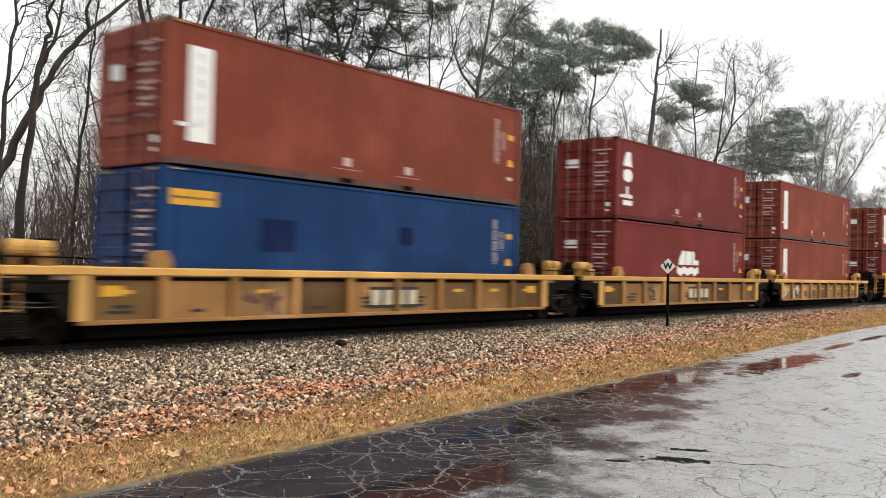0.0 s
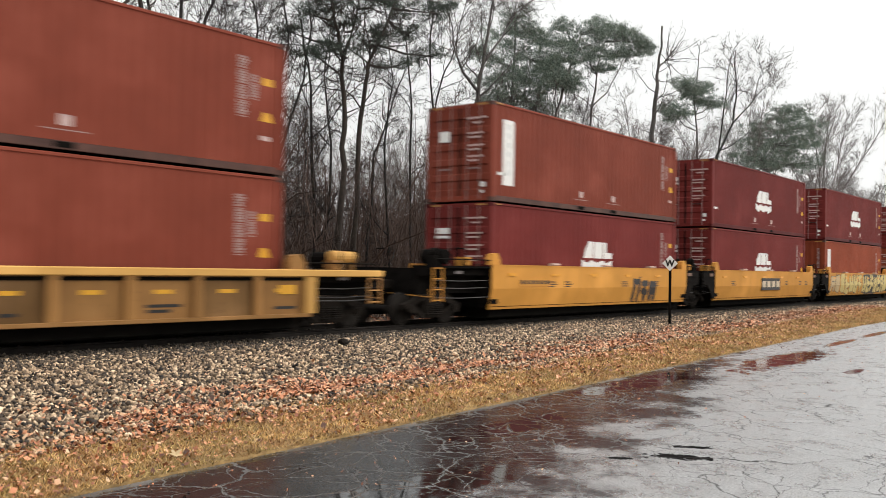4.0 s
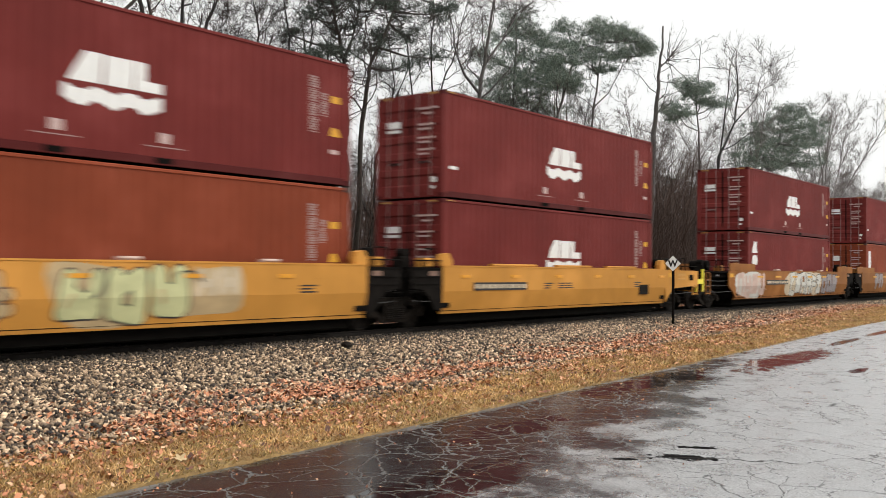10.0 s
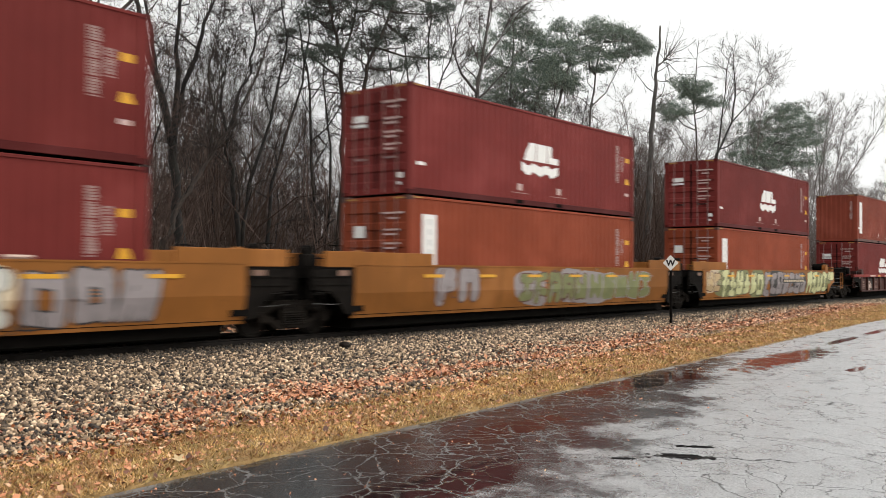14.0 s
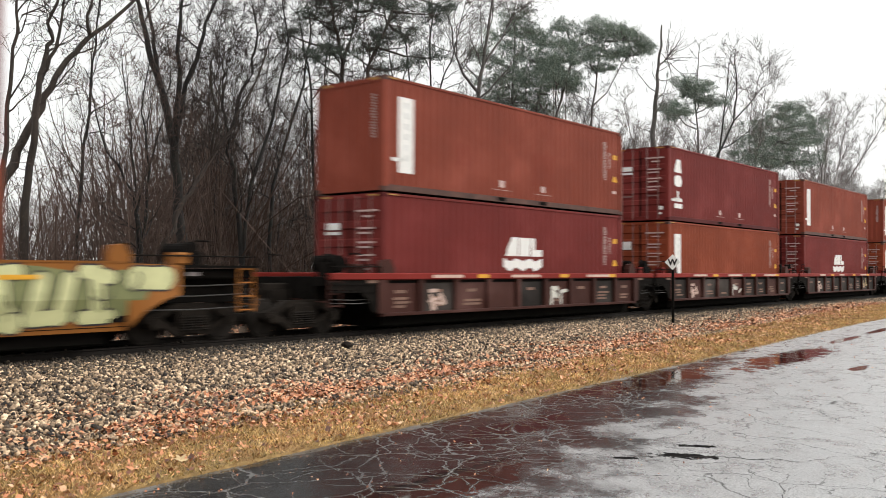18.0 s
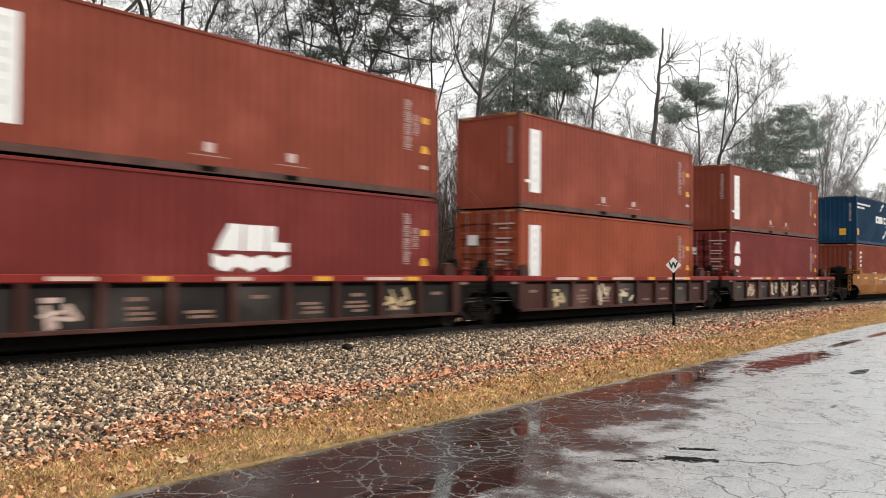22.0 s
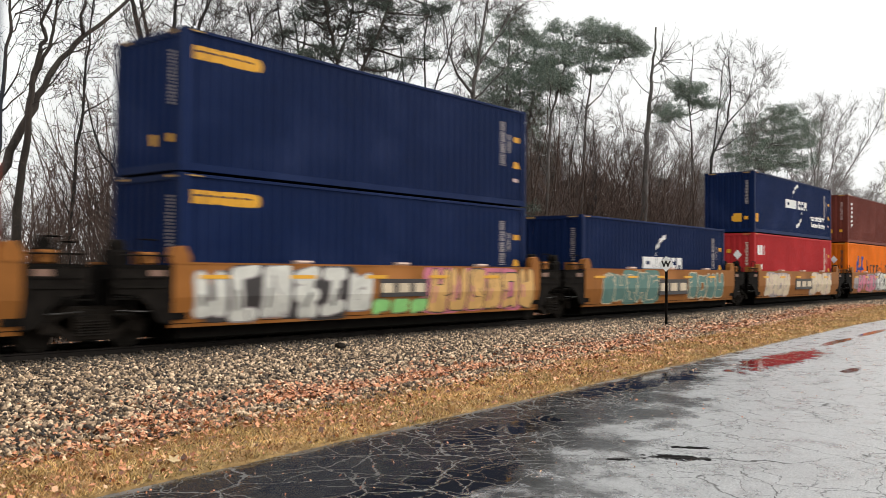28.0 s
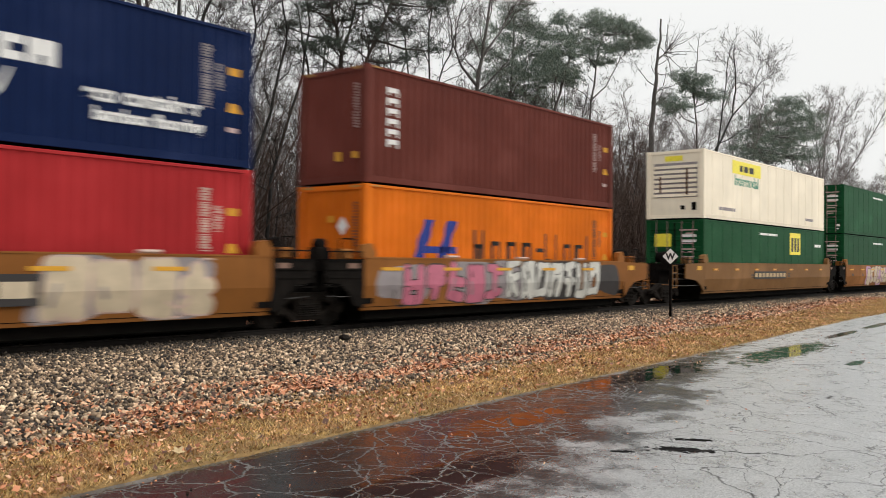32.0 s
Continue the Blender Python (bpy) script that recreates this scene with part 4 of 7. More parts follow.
def capsule(x0, z0, x1, z1, w, k=5):
    """A thick stroke with rounded ends."""
    a = math.atan2(z1 - z0, x1 - x0)
    out = []
    for i in range(k + 1):
        q = a + math.pi / 2 + math.pi * i / k
        out.append((x0 + w * math.cos(q), z0 + w * math.sin(q)))
    for i in range(k + 1):
        q = a - math.pi / 2 + math.pi * i / k
        out.append((x1 + w * math.cos(q), z1 + w * math.sin(q)))
    return out


def stroke(x, z, r, a0, turn, w, squash, lean, k=7):
    """A bent tapering stroke as one outline."""
    out, back = [], []
    for i in range(k + 1):
        a = radians(a0 + turn * i / k)
        h = w * (1 - 0.55 * i / k) / 2
        for side, ring in ((1, out), (-1, back)):
            u, v = (r + side * h) * math.cos(a), (r + side * h) * squash * math.sin(a)
            ring.append((x + u + lean * v, z + v))
    return out + back[::-1]


def graffiti(car, x0, x1, z0, z1, fill, edge, count, seed, second=None, lift=0.003):
    """Spray paint: plump upright bars crossed by short ones, each figure with a dark rim, over a thin cloud of colour."""
    rng = random.Random(seed)
    count = max(count, round((x1 - x0) / 0.82))
    step, h = (x1 - x0) / count, z1 - z0
    if second:
        sprayed(car, [blob(rng, x0 + (i + rng.random()) * step * 2, z0 + 0.5 * h, step * rng.uniform(0.9, 1.3), h * rng.uniform(0.42, 0.55)) for i in range((count + 1) // 2)],
                SPRAY[second], lift, f"{second} spray-painted cloud")
    for i in range(count):
        a, b = x0 + (i + 0.06) * step, x0 + (i + 0.94) * step
        lo, hi = z0 + h * rng.uniform(0.0, 0.12), z1 - h * rng.uniform(0.0, 0.14)
        w, lean = step * rng.uniform(0.13, 0.19), rng.uniform(-0.10, 0.14) * h
        bars = []
        ups = rng.choice(((0.0, 1.0), (0.0, 1.0), (0.0, 0.52, 1.0), (0.1,), (0.5,)))
        for u in ups:
            x = a + w + (b - a - 2 * w) * u
            bars.append((x - lean / 2, lo + w, x + lean / 2, hi - w))
        for v in rng.sample((0.0, 0.45, 1.0), rng.choice((1, 2, 2))) if len(ups) > 1 else rng.sample((0.0, 0.5, 1.0), 2):
            z = lo + w + (hi - lo - 2 * w) * v
            bars.append((a + w, z, b - w, z + h * rng.uniform(-0.10, 0.10)))
        if rng.random() < 0.4:
            bars.append((a + w, lo + 0.5 * h, b - w, rng.choice((lo + w, hi - w))))
        up = 0.0021 * (i % 2)
        rim = 0.035 if edge != fill else 0.0
        if rim:
            sprayed(car, [capsule(*q, w + rim) for q in bars], SPRAY[edge], lift + 0.003 + up, "spray-painted rim")
        sprayed(car, [capsule(*q, w) for q in bars], SPRAY[fill], lift + 0.0072 + up, f"{fill} spray-painted bars")
        if second and rng.random() < 0.7:
            q = bars[0]
            sprayed(car, [capsule(q[0] + 0.3 * w, q[1] + 0.1 * h, q[2] + 0.3 * w, q[3] - 0.3 * h, w * 0.28)], SPRAY[second], lift + 0.0115, "spray-painted streak")
    for k in range(count):
        x, z = rng.uniform(x0, x1), z0 + h * rng.uniform(0.1, 0.95)
        sprayed(car, [stroke(x, z, h * rng.uniform(0.12, 0.4), rng.uniform(0, 360), rng.uniform(60, 170), rng.uniform(0.03, 0.07), rng.uniform(0.6, 1.3), rng.uniform(-0.4, 0.4))],
                SPRAY[edge], lift + 0.0125 + 0.0003 * (k % 4), "bent spray-paint stroke")


def sign_box(car, x0, x1, z0, z1, back, bars, mat):
    """A lettered box on the side, drawn as plain bars."""
    part("name_box", Solid().box(x0, x1, -0.020, 0.001, z0, z1), back, car, "dark box with painted bars")
    w = (x1 - x0) / bars
    for i in range(bars):
        part("painted_bar", Solid().box(x0 + (i + 0.16) * w, x0 + (i + 0.84) * w, -0.023, -0.020, z0 + 0.24 * (z1 - z0), z1 - 0.24 * (z1 - z0)), mat, car, "plain pale bar")


def guides(car, xs, mat, z):
    for x in xs:
        part("container_guide", Solid().plate([(x - 0.22, z), (x + 0.22, z), (x + 0.22, z + 0.14), (x + 0.08, z + 0.34), (x - 0.16, z + 0.30), (x - 0.22, z + 0.16)], 0.02, 0.22), mat, car, "steel container guide")


def end_gear(car, x, s, mat, z, reach, coupled):
    """Platform, railings, brake gear and coupler at one end; s: the way outwards."""
    a, b = sorted((x, x + s * reach))
    part("end_platform", Solid().box(a, b, 0.18, BROAD - 0.18, z - 0.30, z - 0.10, 0.03).box(a, b, 0.55, BROAD - 0.55, 0.62, z - 0.30), BLACKSTEEL, car, "near-black end structure")
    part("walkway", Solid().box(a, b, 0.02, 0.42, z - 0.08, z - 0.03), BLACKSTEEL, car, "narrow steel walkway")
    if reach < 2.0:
        # the dark side of the end, cut away over the wheels
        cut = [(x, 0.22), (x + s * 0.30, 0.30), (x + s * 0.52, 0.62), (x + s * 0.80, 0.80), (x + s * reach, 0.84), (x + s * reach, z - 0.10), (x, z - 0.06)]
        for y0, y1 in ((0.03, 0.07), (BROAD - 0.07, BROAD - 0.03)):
            part("end_plate", Solid().plate(cut if s > 0 else cut[::-1], y0, y1), ENDSTEEL, car, "dark steel side of the car end")
        for zz in (z - 0.28, z - 0.46):
            part("end_rib", Solid().box(*sorted((x + s * 0.12, x + s * (reach - 0.05))), 0.005, 0.03, zz, zz + 0.035), ENDSTEEL, car)
        part("stencil_plate", Solid().box(*sorted((x + s * 0.18, x + s * 0.52)), 0.018, 0.029, z - 0.24, z - 0.12), FADED, car, "faded stencilled plate")
    rail_y = 0.05
    part("hand_rail", Solid().tube([(x - s * 0.25, rail_y, z + 0.13), (x + s * 0.1, rail_y, z + 0.15), (x + s * reach * 0.95, rail_y, z + 0.15)], [0.016] * 3, 6), ENDSTEEL, car, "long steel handrail")
    for u in (0.1, 0.5, 0.9):
        part("rail_stanchion", Solid().box(x + s * reach * u - 0.014, x + s * reach * u + 0.014, rail_y - 0.012, rail_y + 0.012, z - 0.05, z + 0.145), ENDSTEEL, car)
    valve = Solid().box(x + s * reach * 0.62 - 0.18, x + s * reach * 0.62 + 0.18, 0.62, 0.96, z - 0.08, z + 0.26, 0.04)
    valve.disc_y(x + s * reach * 0.62, z + 0.34, 0.12, 0.66, 0.92, 12)
    part("brake_valve", valve, ENDSTEEL, car, "dark brake valve and drum")
    part("hose", Solid().tube([(x + s * reach, 0.9, 0.80), (x + s * (reach + 0.12), 0.9, 0.52), (x + s * (reach + 0.30), 0.95, 0.42), (x + s * (reach + 0.45), 1.0, 0.55)], [0.025] * 4, 6), BLACKSTEEL, car, "drooping rubber air hose")
    e = x + s * reach * 0.62
    for y in (0.08, BROAD - 0.08):
        loop = [(e, y, z - 0.05), (e, y, z + 0.42), (e - s * 0.04, y, z + 0.45), (e - s * 0.41, y, z + 0.45), (e - s * 0.45, y, z + 0.42), (e - s * 0.45, y, z - 0.05)]
        part("grab_rail", Solid().tube(loop, [0.018] * 6, 6), BLACKSTEEL, car, "bent steel grab rail")
    box = Solid().box(x + s * reach * 0.40 - 0.16, x + s * reach * 0.40 + 0.16, 0.10, 0.42, z - 0.02, z + 0.22, 0.03)
    part("lock_stand", box, mat, car)
    for zz, yy in ((z - 0.42, 0.14), (z - 0.62, 0.16), (0.52, 0.10)):
        part("air_pipe", Solid().tube([(x + s * 0.1, yy, zz), (x + s * reach * 0.5, yy, zz - 0.02), (x + s * reach * 0.9, yy, zz + 0.01)], [0.013] * 3, 5), PIPEGREY, car, "thin grey air pipe")
    if mat in (CHORDYELLOW, RUSTYYELLOW):
        m = x + s * reach * 0.55
        part("air_tank", Solid().tube([(m - 0.40, 0.36, z + 0.30), (m - 0.36, 0.36, z + 0.30), (m + 0.36, 0.36, z + 0.30), (m + 0.40, 0.36, z + 0.30)], [0.08, 0.15, 0.15, 0.08], 14), CHORDYELLOW, car, "yellowed round air tank")
        part("tank_bracket", Solid().box(m - 0.30, m - 0.24, 0.26, 0.46, z - 0.04, z + 0.17).box(m + 0.24, m + 0.30, 0.26, 0.46, z - 0.04, z + 0.17).box(m - 0.30, m + 0.30, 0.30, 0.42, z - 0.04, z), mat, car)
        part("end_label", Solid().box(x - s * 0.62 - 0.22, x - s * 0.62 + 0.22, 0.088, 0.099, 0.68, 0.88), YELLOW, car, "yellow label by the end rib")
    ladder = Solid()
    e = x + s * reach * 0.9
    for zz in np.arange(0.45, z - 0.05, 0.28):
        ladder.box(e - 0.2, e + 0.2, 0.03, 0.06, zz, zz + 0.03)
    ladder.box(e - 0.21, e - 0.18, 0.03, 0.07, 0.42, z - 0.05).box(e + 0.18, e + 0.21, 0.03, 0.07, 0.42, z - 0.05)
    part("ladder", ladder, mat if coupled else BLACKSTEEL, car)
    part("small_label", Solid().box(x + s * reach * 0.5 - 0.14, x + s * reach * 0.5 + 0.14, 0.17, 0.178, z - 0.24, z - 0.16), SPRAY["grey"], car)
    if coupled:
        end = x + s * reach
        a, b = sorted((end - s * 0.2, end + s * 0.75))
        part("coupler", Solid().box(a, b, AXLE - 0.13, AXLE + 0.13, 0.72, 0.98, 0.03), TRUCKSTEEL, car, "knuckle coupler")
        part("brake_reservoir", Solid().disc_y(x + s * reach * 0.55, z + 0.22, 0.2, 0.5, 1.3, 16), BLACKSTEEL, car, "black air reservoir")
        part("uncoupling_lever", Solid().tube([(end, 0.1, 0.75), (end, 0.1, 0.55), (end, AXLE, 0.62)], [0.014] * 3, 5), mat, car)


def smooth_car(off, mat, label, xl, xr, trucks, coupled=(False, False), raised=(), reach=(1.2, 1.2), arched=(0, 0), caps=True):
    car = thing("well_car", label, "railway car", "cars of the freight train")
    ring = [(0.0, SILLTOP), (0.0, BEND), (0.12, SKIRT), (0.17, SKIRT), (0.06, BEND), (0.06, SILLTOP)]
    for side in (0, 1):
        r = ring if side == 0 else [(BROAD - y, z) for y, z in reversed(ring)]
        part("side_sill", Solid().prism_x(r, xl, xr), mat, car, "smooth steel side")
        y = 0.0 if side == 0 else BROAD - 0.1
        part("top_flange", Solid().box(xl, xr, y - 0.012, y + 0.112, SILLTOP, SILLTOP + 0.035), mat, car)
        y = 0.103 if side == 0 else BROAD - 0.118
        part("bottom_flange", Solid().box(xl, xr, y - 0.002, y + 0.02, SKIRT + 0.07, SKIRT + 0.085), BLACKSTEEL, car)
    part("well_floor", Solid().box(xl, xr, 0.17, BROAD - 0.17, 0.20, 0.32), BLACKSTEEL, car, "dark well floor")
    # a black box fills the gap above the rails as the car's shadow
    part("under_shadow", Solid().box(xl + 0.3, xr - 0.3, 0.34, BROAD - 0.34, -0.10, 0.20, 0.03), BLACKSTEEL, car, "black box for the shadow under the well")
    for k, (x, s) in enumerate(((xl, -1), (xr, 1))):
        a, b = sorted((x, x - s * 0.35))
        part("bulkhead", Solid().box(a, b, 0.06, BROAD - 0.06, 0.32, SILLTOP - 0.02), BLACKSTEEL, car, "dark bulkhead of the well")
        if arched[k]:
            e = x + s * min(reach[k], arched[k])
            pts = [(x, BEND + 0.55), (x, SKIRT + 0.05), (x + s * 0.35, BEND - 0.25), (x + s * 0.75, BEND - 0.05), (e, BEND + 0.05), (e, SILLTOP - 0.03), (x, SILLTOP)]
            if s < 0:
                pts = pts[::-1]
            part("end_side", Solid().plate(pts, 0.004, 0.06), mat, car, "side plate cut away above the truck")
            part("end_side", Solid().plate(pts, BROAD - 0.06, BROAD - 0.004), mat, car, "side plate cut away above the truck")
            part("yellow_label", Solid().box(x + s * 0.5 - 0.2, x + s * 0.5 + 0.2, -0.004, 0.004, 1.12, 1.28), YELLOW, car)
        end_gear(car, x, s, mat, SILLTOP, reach[k], coupled[k])
    for a, b in raised:
        for y in (0.01, BROAD - 0.07):
            part("raised_side", Solid().box(a, b, y, y + 0.06, SILLTOP - 0.05, SILLTOP + 0.32, 0.01), mat, car, "raised end of the side")
    if caps:
        xs = (3.0, 6.3, 9.6)
        for x in xs:
            part("guide_cap", Solid().box(x - 0.22, x + 0.22, -0.01, 0.18, SILLTOP + 0.035, SILLTOP + 0.11, 0.03), SPRAY["palered"], car, "pale guide cap")
    for x in np.arange(0.6, xr - 0.3, 2.35):
        long = 0.36 if mat is RUSTCAR else 0.20
        part("reflector", Solid().box(x - long, x + long, -0.021, 0.0, 1.11, 1.19), YELLOW if mat is RUSTCAR else REFLECT, car, "yellow reflector strip")
    small = Solid()
    rng = random.Random(int(off * 10) % 997)
    for i in range(5):
        x = rng.uniform(0.6, 11.2)
        for j in range(3):
            small.box(x, x + rng.uniform(0.3, 0.55), -0.0015, 0.0, 0.92 - 0.07 * j, 0.955 - 0.07 * j)
    part("small_stencil", small, MARKBLACK, car, "small stencilled lines")
    guides(car, (xl + 0.18, xr - 0.18), mat, SILLTOP + 0.02)
    for x in trucks:
        truck(car, x, off)
    return car


def ribbed_car(off, colours, label, xl, xr, pl, pr, trucks, coupled=(False, False), box=None, patches=()):
    chord, rib, panel = colours
    car = thing("well_car", label, "railway car", "cars of the freight train")
    for side in (0, 1):
        q = (lambda y: y) if side == 0 else (lambda y: BROAD - y)
        a, b = sorted((q(-0.02), q(0.14)))
        part("top_chord", Solid().box(xl, xr, a, b, 1.06, 1.22, 0.02), chord, car, "heavy top chord")
        a, b = sorted((q(0.0), q(0.16)))
        part("bottom_chord", Solid().box(pl, pr, a, b, 0.17, 0.25, 0.01), PANELTAN if chord is CHORDYELLOW else rib, car)
        n = 9
        for i in range(n + 1):
            x = pl + (pr - pl) * i / n
            a, b = sorted((q(0.0), q(0.12)))
            wide = 0.15 if i in (0, n) else 0.075
            part("rib", Solid().box(x - wide, x + wide, a, b, 0.25 if i in (0, n) else 0.252, 1.06), chord if i in (0, n) and chord is CHORDYELLOW else PANELTAN if chord is CHORDYELLOW and (i * 5 + int(off)) % 3 == 0 else rib, car, "upright steel rib")
            if i < n:
                x1 = pl + (pr - pl) * (i + 1) / n
                a, b = sorted((q(0.10), q(0.13)))
                part("side_panel", Solid().box(x + (0.15 if i == 0 else 0.075), x1 - (0.15 if i == n - 1 else 0.075), a, b, 0.25, 1.06), (panel, PANELTAN if chord is CHORDYELLOW else rib, panel)[(i * 7 + i * i + int(off)) % 3], car, "recessed grimy panel")
        # the black strip draws the chord's shade together with a pipe
        a, b = sorted((q(0.085), q(0.10)))
        part("pipe", Solid().box(pl, pr, a, b, 0.975, 1.04), BLACKSTEEL, car, "dark strip for the pipe and shade under the chord")
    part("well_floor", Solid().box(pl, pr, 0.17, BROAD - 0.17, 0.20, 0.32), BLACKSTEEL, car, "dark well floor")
    # black box in place of the shadow below the well
    part("under_shadow", Solid().box(pl + 0.3, pr - 0.3, 0.34, BROAD - 0.34, -0.10, 0.20, 0.03), BLACKSTEEL, car, "black box for the shadow under the well")
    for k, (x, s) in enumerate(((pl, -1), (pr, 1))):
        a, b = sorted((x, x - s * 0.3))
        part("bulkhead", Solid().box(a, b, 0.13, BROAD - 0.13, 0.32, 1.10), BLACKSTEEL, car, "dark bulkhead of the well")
        reach = abs((xl if s < 0 else xr) - x)
        end_gear(car, x, s, rib if coupled[k] else chord, 1.22, reach, coupled[k])
    guides(car, (-0.15, LEN + 0.2), rib, 1.22)
    n = 9
    rng = random.Random(int(off * 10) % 991)
    for i in range(n):
        x = pl + (pr - pl) * (i + 0.5) / n
        if i % 2 == 0 or rng.random() < 0.3:
            part("reflector", Solid().box(x - 0.20, x + 0.20, 0.093, 0.10, 0.72, 0.80), YELLOW if chord is CHORDYELLOW else FADED, car, "faded reflector strip")
        if rng.random() < 0.7:
            s = Solid()
            for j in range(rng.choice((1, 2, 3))):
                s.box(x - rng.uniform(0.15, 0.4), x + rng.uniform(0.15, 0.4), 0.094, 0.10, 0.36 + 0.10 * j, 0.42 + 0.10 * j)
            part("stencil", s, FADED if chord is CHORDRED else MARKBLACK, car, "stencilled lines")
    for x, w, col in patches:
        i = min(n - 1, max(0, int((x - pl) / (pr - pl) * n)))
        x = pl + (pr - pl) * (i + 0.5) / n
        rng = random.Random(int(x * 100))
        for j in range(7):
            s = Solid()
            a, b = x + rng.uniform(-0.42, 0.42), 0.6 + rng.uniform(-0.2, 0.2)
            q, ln = rng.uniform(-1.2, 1.9), rng.uniform(0.08, 0.2)
            s.plate(capsule(a - ln * math.cos(q), b - ln * math.sin(q), a + ln * math.cos(q), b + ln * math.sin(q), rng.uniform(0.03, 0.06)), 0.092 - 0.001 * j, 0.10)
            part("graffiti", s, SPRAY[col], car, "small spray-painted tag")
    if chord is CHORDRED:
        for x in (1.5, 5.0, 9.2):
            part("chord_stripe", Solid().box(x, x + rng.uniform(0.7, 1.5), -0.026, -0.02, 1.10, 1.18), SPRAY["palered"], car, "pale patch on the chord")
        for x in (3.4, 7.6, 10.6):
            part("chord_stripe", Solid().box(x, x + 0.5, -0.026, -0.02, 1.09, 1.19), YELLOW, car, "yellow patch on the chord")
    if box:
        part("name_box", Solid().box(box[0], box[1], 0.085, 0.10, 0.34, 0.86), MARKBLACK, car, "dark box with painted bars")
        for i in range(4):
            w = (box[1] - box[0]) / 4
            part("name_bar", Solid().box(box[0] + (i + 0.15) * w, box[0] + (i + 0.85) * w, 0.078, 0.085, 0.42, 0.78), SPRAY["cream"], car, "plain pale bar")
    for x in trucks:
        truck(car, x, off)
    return car


# ---- the train, from its head to its tail ----
KINDS = {}


def stock(kind):
    """The first container of a kind is built, the others are copies of it."""
    if kind in KINDS:
        return copy_thing(KINDS[kind], Matrix())
    side = "column plate "
    made = {
        "brown_stripe": lambda: container("shipping_container", "red-brown corrugated shipping container with a tall white name panel", BROWN, side + "stripe lift", door_mark="label", rail=DARKRAIL),
        "brown_plain": lambda: container("shipping_container", "red-brown shipping container with a blank end and white name panel", BROWN, side + "stripe lift mended", "plain", rail=DARKRAIL),
        "rust_stripe": lambda: container("shipping_container", "orange-brown corrugated shipping container with a tall white name panel", ORANGEBROWN, side + "stripe", door_mark="label", rail=DARKRAIL),
        "rust_plain": lambda: container("shipping_container", "orange-brown corrugated shipping container with a blank leading end", ORANGEBROWN, side + "stripe", "plain", rail=DARKRAIL),
        "maroon_logo": lambda: container("shipping_container", "maroon corrugated shipping container with a white wave emblem", MAROON, side + "logo lift", door_mark="logo", rail=DARKMAROON),
        "maroon_tower": lambda: container("shipping_container", "maroon corrugated shipping container with stacked white blocks", MAROON, side + "tower lift", door_mark="logo", rail=DARKMAROON),
        "blue_pill": lambda: container("shipping_container", "patched blue corrugated shipping container with a yellow emblem", BLUE, "column patched", pale=SPRAY["grey"]),
        "navy_pill": lambda: container("shipping_container", "navy blue corrugated shipping container with a yellow rounded emblem", NAVY, "column pill endmarks", "plain", pale=SPRAY["grey"], deep=0.05),
        "blue_ship": lambda: container("shipping_container", "blue shipping container with white name blocks and swooshes", SHIPBLUE, "column ship whole squares toplines", "plain", pale=SPRAY["grey"], deep=0.05),
        "navy_ship": lambda: container("shipping_container", "navy corrugated shipping container with white name blocks and a swoosh", NAVY, "column ship endmarks", "plain", pale=SPRAY["grey"], ship_z=1.12, deep=0.05),
        "navy_eco": lambda: container("shipping_container", "navy corrugated shipping container with white swooshes and wording", NAVY, "column ship whole squares words endmarks", "plain", pale=SPRAY["grey"], deep=0.05),
        "brown_tall": lambda: container("shipping_container", "dull red-brown corrugated shipping container with stacked white blocks", BROWN, "column stacked", "plain", rail=DARKRAIL, deep=0.05),
        "dark_tall": lambda: container("shipping_container", "dark brown corrugated shipping container with stacked white blocks", DARKBROWN, "column stacked endmarks", "plain", rail=DARKBROWN, deep=0.05),
        "red": lambda: container("shipping_container", "bright red corrugated shipping container with white painted blocks", RED, "column initials enddiamond", "plain", pale=SPRAY["palered"], deep=0.05),
        "orange": lambda: container("shipping_container", "bright orange shipping container with a blue emblem and black bars", ORANGE, "column house enddiamond", "plain", pale=RUST, deep=0.05),
        "white53": lambda: container("domestic_container", "long cream-white smooth-sided container with a yellow panel", CREAM, "", "louvred", 16.154, 2.59, flat=True),
        "green53": lambda: container("domestic_container", "long dark green smooth-sided container with a yellow square", GREEN, "", "doors", 16.154, 2.59, flat=True),
    }[kind]()
    KINDS[kind] = made
    if kind == "white53":
        part("yellow_panel", Solid().box(3.05, 6.5, 0.002, 0.012, 2.12, 2.70), BRIGHTYELLOW, made, "yellow panel with dark bars")
        for a, b in ((3.9, 4.25), (4.4, 4.9), (5.05, 5.6)):
            part("name_bar", Solid().box(a, b, -0.001, 0.002, 2.25, 2.52), MARKBLACK, made)
        part("wording", letters("Intermodal", 0.66, MARKGREEN, "wording", 0.01), None, made, "green word", at=(3.3, 0.006, 1.62))
        part("small_numbers", Solid().box(1.6, 3.4, 0.006, 0.012, 0.42, 0.56).box(13.0, 14.3, 0.006, 0.012, 0.42, 0.56), SPRAY["grey"], made)
    if kind == "green53":
        part("yellow_square", Solid().box(10.6, 12.2, 0.002, 0.012, 1.55, 2.65), BRIGHTYELLOW, made, "yellow square with dark bars")
        for a in (10.8, 11.25, 11.7):
            part("name_bar", Solid().box(a, a + 0.3, -0.001, 0.002, 1.7, 2.4), MARKBLACK, made)
        part("small_numbers", Solid().box(6.4, 8.8, 0.006, 0.012, 2.42, 2.52).box(14.6, 15.6, 0.006, 0.012, 2.0, 2.14), WHITE, made)
